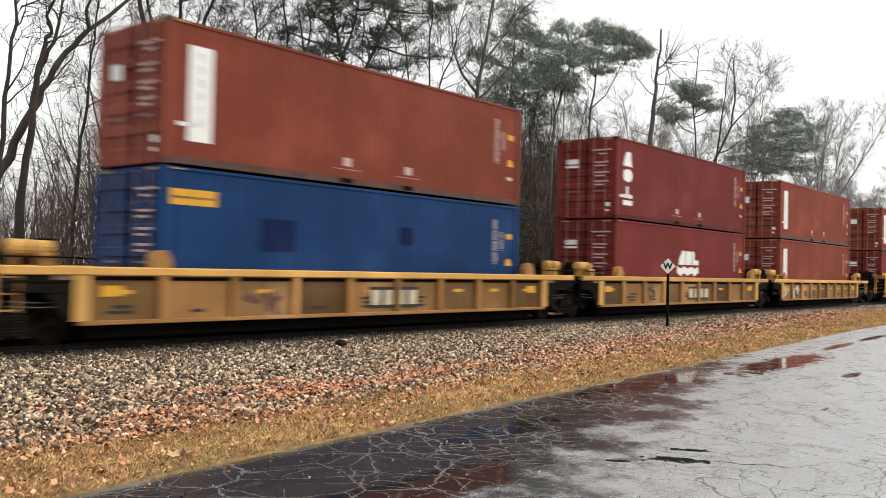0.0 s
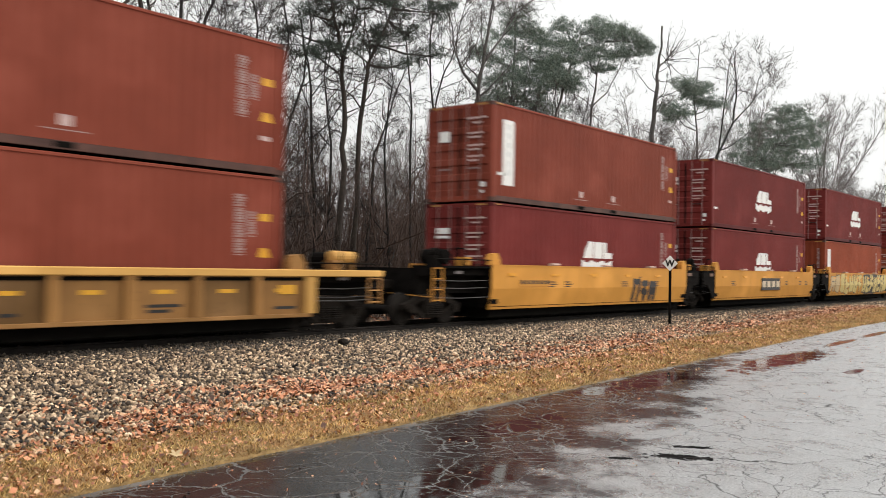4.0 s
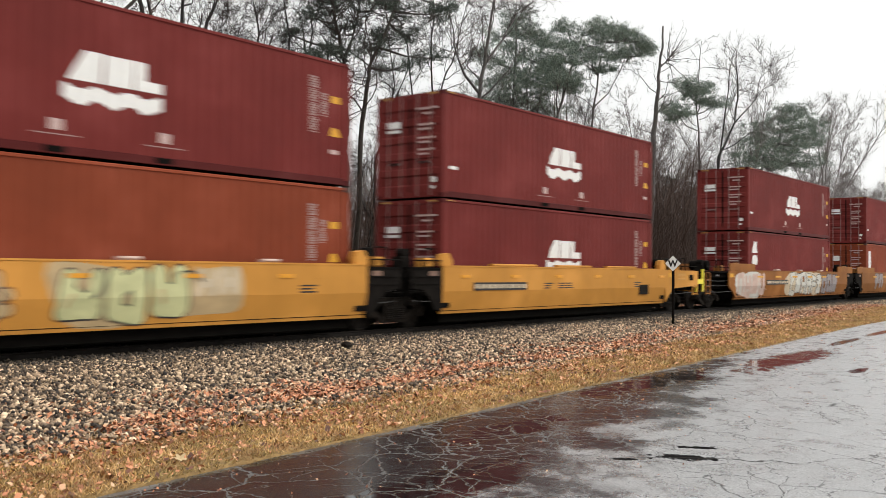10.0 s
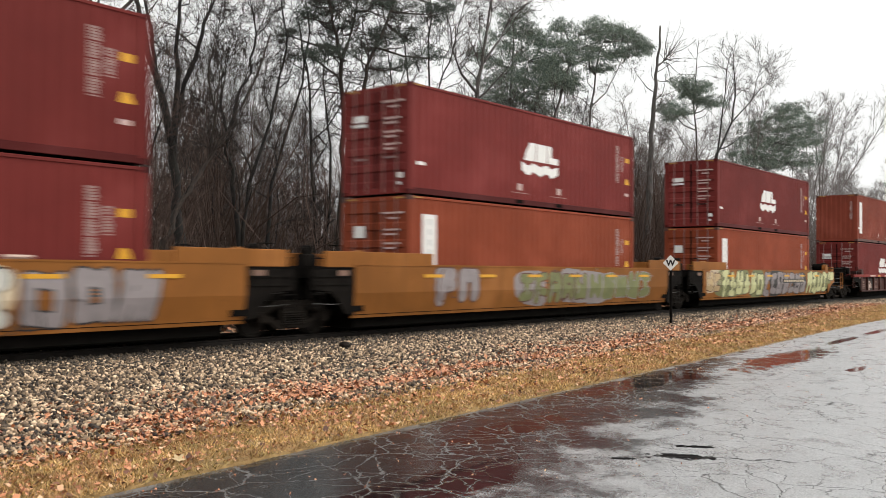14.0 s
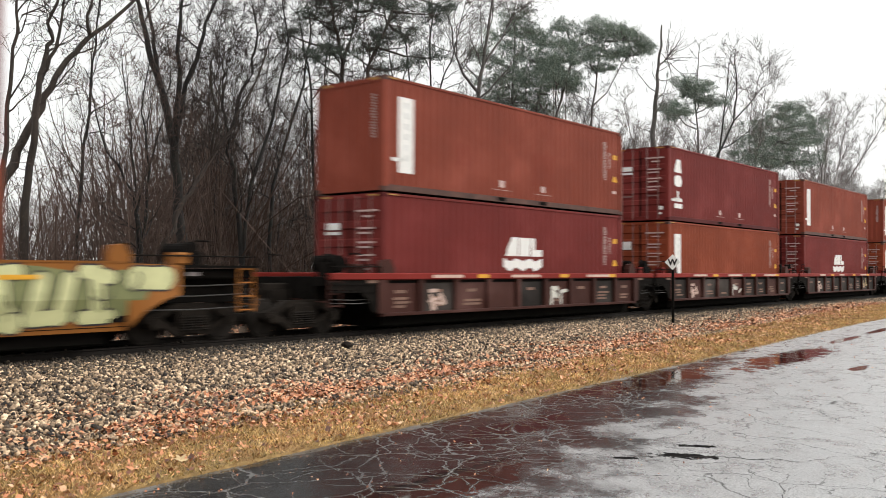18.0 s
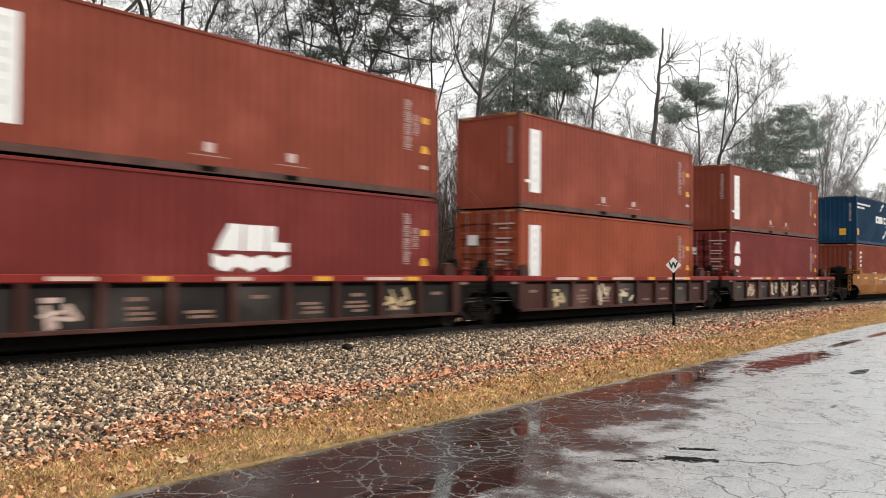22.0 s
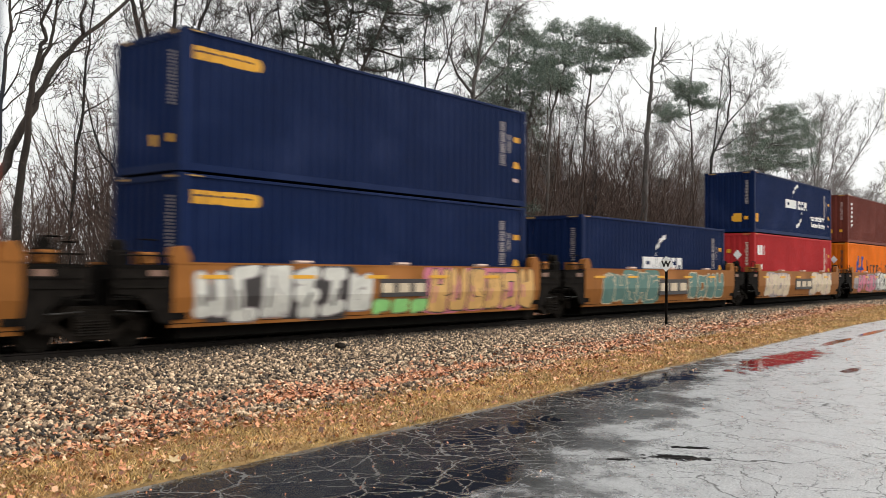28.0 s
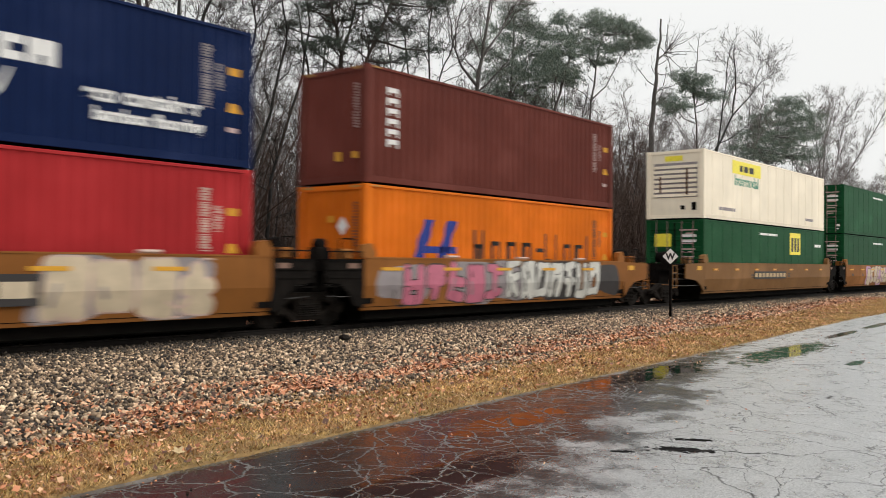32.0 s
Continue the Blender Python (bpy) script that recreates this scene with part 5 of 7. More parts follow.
        part("door_panel", Solid().box(0.010, 0.018, 1.45, 2.2, 1.75, 2.3), BRIGHTYELLOW, made, "yellow label with dark bars")
        part("door_numbers", Solid().box(0.010, 0.018, 0.35, 0.95, 2.15, 2.26).box(0.010, 0.018, 0.35, 0.95, 1.93, 2.04), WHITE, made)
    return made


YEL = (CHORDYELLOW, RUSTYYELLOW, PANELBROWN)
DRED = (CHORDRED, REDCAR, REDPANEL)
old_yellow = "rusty yellow ribbed well car carrying stacked containers"
old_red = "grimy dark red ribbed well car carrying stacked containers"
clean = "yellow smooth-sided well car carrying stacked containers"
tagged_car = "rust-orange smooth-sided well car covered in graffiti"
END = LEN
TRAIN = [      # how far along the train, the upper and the lower container, the car
    (-163.53, "brown_stripe", "blue_pill", lambda o: ribbed_car(o, YEL, old_yellow, -3.2, END + 2.65, -1.75, END + 1.0, (-2.85, END + 3.0), (True, False), (5.6, 7.4), ((2.4, 0, "brown"),))),
    (-145.33, "maroon_tower", "maroon_logo", lambda o: ribbed_car(o, YEL, old_yellow, -2.75, END + 2.1, -1.5, END + 0.7, (END + 2.4,), (False, False), (5.6, 7.6), ((3.0, 0, "dark"),))),
    (-128.38, "brown_stripe", "brown_stripe", lambda o: ribbed_car(o, YEL, old_yellow, -1.75, END + 2.9, -0.5, END + 0.6, (END + 1.6,), (False, True), None, ((1.5, 0, "white"), (0.2, 0, "cream")))),
    (-108.45, "brown_stripe", "maroon_logo", lambda o: smooth_car(o, YELLOWCAR, clean, -0.35, END + 0.3, (-2.4, END + 1.76), (True, False), reach=(2.6, 1.2))),
    (-92.74, "maroon_logo", "maroon_logo", lambda o: smooth_car(o, YELLOWCAR, clean, -0.35, END + 0.3, (END + 1.75,))),
    (-77.05, "maroon_logo", "rust_plain", lambda o: smooth_car(o, YELLOWCAR, tagged_car, -0.35, END + 0.3, (END + 1.8,))),
    (-61.25, "maroon_logo", "rust_stripe", lambda o: smooth_car(o, YELLOWCAR, "yellow smooth-sided well car with round graffiti", -0.35, END + 0.3, (END + 1.73,))),
    (-45.59, "maroon_logo", "maroon_logo", lambda o: smooth_car(o, YELLOWCAR, clean, -0.35, END + 0.5, (END + 1.55,), (False, True), reach=(1.2, 3.0), arched=(0, 2.9), caps=False)),
    (-23.79, "maroon_logo", "maroon_tower", lambda o: smooth_car(o, RUSTCAR, tagged_car, -2.25, END + 2.1, (-4.3, END + 3.75), (True, False), ((-2.9, 0.0), (END + 0.4, END + 3.2)), (3.2, 1.3), (0.8, 0))),
    (-4.09, "maroon_logo", "rust_stripe", lambda o: smooth_car(o, RUSTCAR, tagged_car, -2.25, END + 2.1, (END + 3.8,), (False, False), ((-3.2, 0.6), (END + 0.6, END + 3.2)), (1.3, 1.3), caps=False)),
    (15.76, "maroon_logo", "rust_stripe", lambda o: smooth_car(o, RUSTCAR, tagged_car, -2.25, END + 2.2, (END + 3.9,), (False, True), ((-3.2, 0.2),), (1.3, 3.0), (0, 1.1), False)),
    (37.27, "brown_plain", "maroon_logo", lambda o: ribbed_car(o, DRED, old_red, -2.07, END + 1.75, -0.35, END + 0.45, (-2.5, END + 1.85), (True, False), None, ((7.0, 0, "white"), (2.0, 0, "palered")))),
    (53.22, "maroon_tower", "rust_stripe", lambda o: ribbed_car(o, DRED, old_red, -1.75, END + 1.75, -0.35, END + 0.45, (END + 1.95,), (False, False), None, ((6.3, 0, "white"), (2.4, 0, "palered")))),
    (69.20, "brown_stripe", "maroon_logo", lambda o: ribbed_car(o, DRED, old_red, -1.75, END + 1.75, -0.35, END + 0.45, (END + 1.9,), (False, False), None, ((2.2, 0, "palered"), (10.0, 0, "tan")))),
    (85.25, "brown_plain", "rust_stripe", lambda o: ribbed_car(o, DRED, old_red, -1.75, END + 1.75, -0.35, END + 0.45, (END + 1.9,), (False, False), None, ((5.4, 0, "cream"), (6.6, 0, "cream"), (2.0, 0, "tan")))),
    (101.30, "brown_plain", "maroon_tower", lambda o: ribbed_car(o, DRED, old_red, -1.75, END + 1.75, -0.35, END + 0.5, (END + 1.2,), (False, True), None, ((1.5, 0, "cream"), (4.7, 0, "cream"), (6.0, 0, "cream"), (7.3, 0, "cream"), (9.8, 0, "cream")))),
    (120.90, "blue_ship", "brown_tall", lambda o: smooth_car(o, RUSTCAR, "rust-orange smooth-sided well car carrying stacked containers", -0.45, END + 0.3, (-2.4, END + 1.8), (True, False), reach=(2.4, 1.2), arched=(1.6, 0))),
    (136.67, "navy_pill", "navy_pill", lambda o: smooth_car(o, RUSTCAR, tagged_car, -0.35, END + 0.3, (END + 1.7,))),
    (152.25, None, "navy_ship", lambda o: smooth_car(o, RUSTCAR, tagged_car, -0.35, END + 0.3, (END + 1.8,))),
    (168.10, "navy_eco", "red", lambda o: smooth_car(o, RUSTCAR, tagged_car, -0.35, END + 0.3, (END + 1.73,))),
    (183.76, "dark_tall", "orange", lambda o: smooth_car(o, RUSTCAR, tagged_car, -0.35, END + 0.3, (END + 1.4,), (False, True), reach=(1.2, 1.9), arched=(0, 1.7))),
    (203.56, "white53", "green53", lambda o: smooth_car(o, TANCAR, "tan smooth-sided well car carrying long containers", -0.5, 16.4, (-3.2, 18.2), (True, False), reach=(3.0, 1.2), arched=(1.8, 0), caps=False)),
    (223.6, "green53", "green53", lambda o: smooth_car(o, RUSTCAR, "rust-orange smooth-sided well car carrying long containers", -0.5, 16.4, (18.2,), caps=False)),
    (243.6, "white53", "green53", lambda o: smooth_car(o, TANCAR, "tan smooth-sided well car carrying long containers", -0.5, 16.4, (18.2,), caps=False)),
]
MOVING = []
CARS = []
for off, upper, lower, build in TRAIN:
    car = build(off)
    CARS.append(car)
    MOVING.append((car, off, CAR, 0.0))
    for kind, z in ((lower, LOW), (upper, HIGH)):
        if kind:
            MOVING.append((stock(kind), off, SIDE if "53" not in kind else MID - 1.295, z))

# spray paint and name boxes, car by car
sign_box(CARS[3], 1.0, 2.6, 0.82, 1.04, YELLOWCAR, 7, MARKBLACK)
graffiti(CARS[3], 8.0, 9.9, 0.22, 1.08, "dark", "dark", 3, 31)
sign_box(CARS[4], 4.96, 7.4, 0.55, 1.1, SPRAY["dark"], 4, SPRAY["cream"])
graffiti(CARS[5], -0.1, 1.7, 0.35, 1.30, "tan", "dark", 2, 51)
graffiti(CARS[5], 1.8, 6.2, 0.25, 1.36, "sand", "dark", 5, 52)
graffiti(CARS[5], 6.4, 12.2, 0.22, 1.39, "sand", "dark", 5, 53, "dark")
graffiti(CARS[6], 0.9, 2.3, 0.28, 1.25, "tan", "brown", 1, 61)
graffiti(CARS[6], 2.8, 4.2, 0.28, 1.25, "tan", "brown", 1, 62)
graffiti(CARS[6], 4.9, 7.6, 0.26, 1.36, "mint", "dark", 3, 63, "tan")
graffiti(CARS[6], 7.7, 8.8, 0.7, 1.34, "cream", "tan", 2, 64)
sign_box(CARS[7], 0.96, 3.5, 0.76, 0.98, MARKBLACK, 9, SPRAY["cream"])
for x0, x1 in ((1.84, 4.04), (5.18, 7.24), (8.31, 10.35)):
    part("guide_bar", Solid().box(x0, x1, -0.012, 0.16, SILLTOP + 0.035, SILLTOP + 0.10, 0.02), YELLOWCAR, CARS[7], "long yellow guide bar")
seven = CARS[7]
for i in range(6):
    part("louvre", Solid().box(END + 1.55, END + 2.25, -0.008, 0.004, 1.02 + 0.05 * i, 1.045 + 0.05 * i), CHORDYELLOW, seven)
part("dark_recess", Solid().box(END + 2.55, END + 2.95, -0.004, 0.004, 1.0, 1.22), BLACKSTEEL, seven, "dark square opening")
part("worn_patch", Solid().box(END - 1.6, END - 0.9, -0.006, 0.004, 0.52, 0.86), TRUCKSTEEL, seven, "dark brake fitting")
part("end_step", Solid().box(END + 3.3, END + 4.05, 0.05, 0.5, 0.86, 1.04), BRIGHTYELLOW, seven, "bright yellow end step")
part("end_ladder", Solid().box(END + 3.95, END + 4.05, 0.04, 0.10, 0.55, 1.45), BRIGHTYELLOW, seven, "bright yellow ladder rail")
part("end_ladder", Solid().box(END + 3.35, END + 3.45, 0.04, 0.10, 0.55, 1.25), BRIGHTYELLOW, seven, "bright yellow ladder rail")
graffiti(CARS[8], -2.15, 1.2, 0.24, 1.36, "palered", "palered", 4, 81, "white")
sign_box(CARS[8], 1.4, 4.3, 0.78, 1.0, MARKBLACK, 9, SPRAY["cream"])
graffiti(CARS[8], 4.6, 9.5, 0.24, 1.39, "white", "dark", 6, 82, "cream")
graffiti(CARS[8], 9.6, 12.3, 0.26, 1.36, "grey", "dark", 3, 83)
graffiti(CARS[9], 0.6, 2.6, 0.35, 1.38, "grey", "brown", 2, 91)
graffiti(CARS[9], 4.5, 8.4, 0.30, 1.30, "olive", "brown", 4, 92, "grey")
graffiti(CARS[9], 8.5, 12.9, 0.30, 1.30, "olive", "grey", 4, 93)
graffiti(CARS[10], -2.0, -0.5, 0.5, 1.35, "tan", "brown", 2, 101, "cream")
graffiti(CARS[10], -0.4, 4.5, 0.22, 1.39, "mint", "dark", 6, 102, "olive")
graffiti(CARS[10], 4.6, 10.6, 0.22, 1.39, "grey", "dark", 6, 103, "dark")
sign_box(CARS[10], 7.2, 10.2, 0.80, 1.0, MARKBLACK, 9, SPRAY["cream"])
graffiti(CARS[10], 10.8, 14.2, 0.24, 1.39, "mint", "dark", 4, 104, "olive")
graffiti(CARS[10], 14.3, 15.4, 0.84, 1.36, "mint", "dark", 1, 105)
sign_box(CARS[16], 3.6, 5.8, 0.98, 1.16, RUSTCAR, 9, SPRAY["cream"])
graffiti(CARS[17], 0.1, 5.2, 0.22, 1.39, "white", "grey", 6, 171, "dark")
graffiti(CARS[17], 5.2, 7.3, 0.22, 0.62, "lime", "olive", 2, 172)
sign_box(CARS[17], 5.4, 7.2, 0.66, 1.10, SPRAY["dark"], 3, SPRAY["cream"])
graffiti(CARS[17], 7.3, 12.2, 0.22, 1.39, "orange", "dark", 5, 173, "pink")
graffiti(CARS[18], 0.8, 5.0, 0.22, 1.36, "teal", "cream", 4, 181, "teal")
sign_box(CARS[18], 5.05, 7.6, 0.48, 1.06, SPRAY["dark"], 3, SPRAY["cream"])
graffiti(CARS[18], 7.7, 11.3, 0.24, 1.36, "teal", "cream", 4, 182)
graffiti(CARS[19], 0.55, 4.0, 0.22, 1.38, "cream", "palered", 4, 191, "grey")
sign_box(CARS[19], 4.87, 7.5, 0.52, 1.06, SPRAY["dark"], 3, SPRAY["cream"])
graffiti(CARS[19], 7.5, 11.1, 0.22, 1.38, "cream", "palered", 4, 192, "grey")
graffiti(CARS[20], 1.0, 5.3, 0.22, 1.39, "pink", "dark", 5, 201, "grey")
graffiti(CARS[20], 5.4, 10.8, 0.22, 1.39, "white", "dark", 6, 202, "dark")
sign_box(CARS[21], 5.0, 9.2, 0.72, 1.06, MARKBLACK, 9, SPRAY["tan"])
graffiti(CARS[22], 4.0, 12.0, 0.24, 1.36, "cream", "brown", 8, 221, "lilac")

# ---- trees ----
def crook(rng, start, way, length, n, wander, rise):
    """A wavering, kinked line of n pieces."""
    p, d = Vector(start), Vector(way).normalized()
    pts = [p]
    for i in range(n):
        d = (d + Vector((rng.gauss(0, wander), rng.gauss(0, wander), rng.gauss(0, wander) + rise))).normalized()
        p = p + d * (length / n * rng.uniform(0.75, 1.25))
        pts.append(p)
    return pts


def spike(twigs, pts, radius):
    """A three-sided twig that runs out to a point."""
    k, m = len(twigs.v), len(pts) - 1
    axis = (pts[-1] - pts[0]).normalized()
    a = axis.cross(Vector((0.31, 0.17, 0.93))).normalized()
    b = axis.cross(a)
    for i in range(m):
        r = radius * (1 - 0.6 * i / m)
        for c, s in ((1, 0), (-0.5, 0.866), (-0.5, -0.866)):
            twigs.v.append(tuple(pts[i] + (a * c + b * s) * r))
    twigs.v.append(tuple(pts[-1]))
    for i in range(m - 1):
        for j in range(3):
            u, w = k + 3 * i + j, k + 3 * i + (j + 1) % 3
            twigs.f.append((u, w, w + 3, u + 3))
    last = k + 3 * (m - 1)
    twigs.f.extend([(last, last + 1, k + 3 * m), (last + 1, last + 2, k + 3 * m), (last + 2, last, k + 3 * m)])


def clothe(rng, wood, twigs, pts, radii, level, counts, reach, low, top, spread, rise, thin):
    """Sets limbs on a stem, branches on the limbs, and twigs on those."""
    if level >= len(counts):
        return
    n = len(pts) - 1
    for k in range(counts[level]):
        s = low + (top - low) * (k + rng.random()) / counts[level]
        i = min(n - 1, int(s * n))
        q = pts[i].lerp(pts[i + 1], s * n - i)
        axis = (pts[i + 1] - pts[i]).normalized()
        side = axis.cross(Vector((rng.gauss(0, 1), rng.gauss(0, 1), rng.gauss(0, 1)))).normalized()
        turn = spread * rng.uniform(0.65, 1.35)
        ln = reach[level] * rng.uniform(0.5, 1.35) * (1.15 - 0.45 * s)
        r = max(thin, min(radii[i] * 0.6, ln * (0.016, 0.011, 0.010, 0.010)[level]))
        path = crook(rng, q, axis * math.cos(turn) + side * math.sin(turn), ln, (6, 4, 2, 1)[level], (0.20, 0.20, 0.20, 0.16)[level], rise)
        if level == 0:
            wood.tube([tuple(p) for p in path], [r * (1 - 0.7 * j / 6) for j in range(7)], 5)
        else:
            spike(twigs, path, r)
        m = len(path) - 1
        clothe(rng, wood, twigs, path, [r * (1 - 0.7 * j / m) for j in range(m + 1)], level + 1, counts, reach, 0.2, 1.0, spread, rise, thin)


TREES = {}


def trunk_lines(rng, wood, stems, radius):
    """Tapered stems through their bends; stems and bends in x and height over the foot. Those that begin low reach the ground."""
    made = []
    for k, way in enumerate(stems):
        y = 0.0 if k == 0 else rng.uniform(-0.35, 0.35)
        pts = [Vector((x, y + 0.04 * math.sin(1.7 * z + k), z)) for x, z in way]
        rooted = k == 0 or way[0][1] < 4.6
        if rooted:
            pts.insert(0, Vector((way[0][0] - 0.25 * (way[1][0] - way[0][0]), y, -0.3)))
        else:
            host, j = min(((m, i) for m, line in enumerate(made) for i in range(len(line[0]))), key=lambda q: (made[q[0]][0][q[1]] - pts[0]).length)
            pts[0] = made[host][0][j].copy()
        fine = [p.lerp(q, j / 3) + Vector((rng.gauss(0, 0.035), rng.gauss(0, 0.035), 0)) * (j > 0) for p, q in zip(pts, pts[1:]) for j in range(3)] + [pts[-1]]
        r0 = radius * (0.82 if k == 0 else 0.68) if rooted else min(0.62 * radius, 0.85 * made[host][1][j])
        n = len(fine) - 1
        radii = [r0 * (1 - 0.80 * (j / n) ** 0.85) for j in range(n + 1)]
        if rooted:
            radii[0] *= 1.35
        wood.tube([tuple(p) for p in fine], radii, 8)
        made.append((fine, radii))
    return made


def stem_tree(kind, seed, radius, stems, label, counts=(10, 5, 4, 3), reach=(2.0, 1.0, 0.6, 0.35), low=0.3, top=1.0, spread=0.8, rise=0.06, thin=0.008, mat=None, twig=None, name="bare_tree"):
    rng = random.Random(seed)
    wood, twigs = Solid(), Solid()
    wood.smooth = True
    for pts, radii in trunk_lines(rng, wood, stems, radius):
        clothe(rng, wood, twigs, pts, radii, 0, counts, reach, low, top, spread, rise, thin)
    t = thing(name, label, "tree", "trees behind the track")
    part("trunk", wood, mat or BARK, t)
    part("crown", twigs, twig or TWIG, t, "crown of fine bare twigs")
    TREES[kind] = t
    return t


def wild_stems(seed, height, count, lean=0.0, wander=0.16):
    """Stems of a tree that grew as it liked, each in six bends."""
    rng = random.Random(seed)
    out = []
    for k in range(count):
        x, way, d = rng.uniform(-0.2, 0.2) * (count > 1), [], lean + rng.gauss(0, 0.12) * (count > 1)
        h = height * (1 if k == 0 else rng.uniform(0.7, 1.0))
        for j in range(7):
            way.append((x, 0.6 + (h - 0.6) * j / 6))
            d = 0.75 * d + rng.gauss(0, wander)
            x += d * h / 6
        out.append(way)
    return out


def needle_clumps(rng, spots, size, per):
    """Tufts of needles round the given spots, as loose blades."""
    n = len(spots) * per
    c = np.repeat(np.array(spots, float), per, axis=0)
    g = np.random.default_rng(rng.randrange(10 ** 6))
    c += g.normal(0, size * 0.34, (n, 3)) * (1, 1, 0.55)
    d = g.normal(0, 1, (n, 3)) + (0, 0, 0.5)
    d /= np.linalg.norm(d, axis=1)[:, None]
    s = np.cross(d, g.normal(0, 1, (n, 3)))
    s /= np.linalg.norm(s, axis=1)[:, None]
    ln = size * g.uniform(0.35, 0.80, (n, 1))
    w = size * g.uniform(0.030, 0.060, (n, 1))
    v = np.stack([c - s * w, c + s * w, c + d * ln], 1).reshape(-1, 3)
    return v, np.arange(n * 3).reshape(-1, 3)


def pad_pine(kind, seed, radius, stems, pads, mat, label, size=0.45, twigs_per_stem=14, fullness=1.0):
    """A pine whose needles sit in ragged pads on its boughs; pads: x, height, half width, half depth."""
    rng = random.Random(seed)
    wood = Solid()
    wood.smooth = True
    lines = []
    spots = []
    for pts, radii in trunk_lines(rng, wood, stems, radius):
        clothe(rng, wood, wood, pts, radii, 0, (twigs_per_stem, 4, 3), (1.9, 0.9, 0.5), 0.35, 0.98, 1.05, 0.03, 0.010)
        lines += pts
    for x, z, rx, rz in pads:
        c = Vector((x, rng.uniform(-0.8, 0.8), z))
        below = [p for p in lines if p.z < z + 0.1]
        root = min(below, key=lambda p: (p - c).length + 0.3 * abs(p.z - z))
        mid = root.lerp(c, 0.5) + Vector((rng.gauss(0, 0.15), rng.gauss(0, 0.15), -0.12))
        wood.tube([tuple(root), tuple(mid), tuple(c)], [0.055, 0.04, 0.02], 5)
        for k in range(int(fullness * (11 + 9 * rx))):
            a, q = rng.uniform(0, 2 * math.pi), rng.random() ** 0.6 * 1.25
            o = c + Vector((rx * q * math.cos(a), max(0.7, rx) * q * math.sin(a), rz * rng.uniform(-1.3, 1.5)))
            spike(wood, [c, c.lerp(o, 0.6) + Vector((0, 0, -0.08)), o], 0.022)
            w = size * rng.uniform(0.35, 0.75)
            for j in range(rng.randrange(5, 13)):
                spots.append(tuple(o + Vector((rng.gauss(0, w), rng.gauss(0, w), rng.gauss(0.04, 0.62 * w)))))
    t = thing("pine_tree", label, "tree", "trees behind the track")
    part("trunk", wood, BARKWARM if mat is NEEDLES else BARKGREY, t)
    v, f = needle_clumps(rng, spots, size * 0.75, 15)
    part("crown", soup("crown", v, f, mat), None, t, "ragged pads of needle tufts")
    TREES[kind] = t
    return t


def stand(t, x, y, turn=0.0, size=1.0):
    t.matrix_world = pose(x, y, -0.66, 0, 0, turn)
    t.scale = (size, size, size)
    return t


def again(kind, x, y, turn, size):
    t = copy_thing(TREES[kind], pose(x, y, -0.66, 0, 0, turn))
    t.scale = (size, size, size)
    return t


# the trees that stand out, from the near end of the wood to the far end
stand(stem_tree("lean", 11, 0.2, [[(0, 2.47), (0.33, 4.04), (0.76, 5.05), (1.21, 6.02), (1.67, 6.94), (2.14, 7.81), (2.8, 8.59), (3.49, 9.23), (4.31, 10.17), (5.36, 11.3)], [(0.83, 2.64), (0.9, 3.85), (1.04, 5.08), (1.08, 5.93), (1.19, 6.94), (1.37, 7.67), (1.57, 8.18), (1.4, 8.61), (1.71, 9.46), (1.77, 10.66)], [(1.13, 6.09), (1.58, 7.24), (1.94, 8.09), (2.15, 9.49), (2.23, 10.79)], [(2.8, 8.59), (2.62, 9.12), (2.87, 9.99), (2.6, 10.73)]],
    "large leafless tree leaning over with heavy curved limbs", counts=(5, 4, 4, 2), reach=(1.4, 0.9, 0.5, 0.3), low=0.4, mat=BARKWARM), 10.4, 24)
stand(stem_tree("edge", 12, 0.13, [[(0, 2.58), (0.07, 3.98), (0.18, 5.54), (0.27, 6.96), (0.39, 8.41), (0.34, 9.54)], [(0.32, 7.61), (0.6, 8.39), (1.26, 8.9), (1.86, 9.65)]],
    "leafless tree with a straight brown trunk", counts=(8, 4, 4, 2), reach=(1.4, 0.8, 0.5, 0.3), mat=BARKWARM), 10.02, 22.5)
stand(stem_tree("slim", 13, 0.1, [[(0, 2.77), (0.06, 3.67), (0.18, 5.84), (0.42, 7.5), (0.59, 9.18), (0.68, 10.67), (0.75, 11.8)]],
    "slender leafless tree with a thin crooked trunk", counts=(17, 5, 4, 2), reach=(2.0, 1.0, 0.6, 0.35), low=0.2), 14.46, 27)
stand(stem_tree("fork", 14, 0.25, [[(0, 2.81), (-0.15, 4.45), (-0.34, 5.89), (-0.69, 7.3), (-1.16, 8.49), (-1.47, 9.5), (-1.82, 10.48), (-2.08, 11.47)], [(-0.38, 6.07), (-0.57, 7.32), (-0.85, 8.36), (-1.01, 9.41), (-1.28, 10.43), (-1.44, 11.47)], [(-0.34, 6.07), (-0.28, 7.73), (-0.33, 9.56), (-0.19, 10.69), (-0.06, 12.02)], [(-0.26, 5.9), (0.1, 7.51), (0.63, 9), (0.95, 10.2), (1.35, 11.06), (1.61, 12.09)]],
    "large leafless tree forking into several rising stems", counts=(8, 5, 4, 3), reach=(1.7, 0.9, 0.55, 0.3), low=0.3), 17.0, 25)
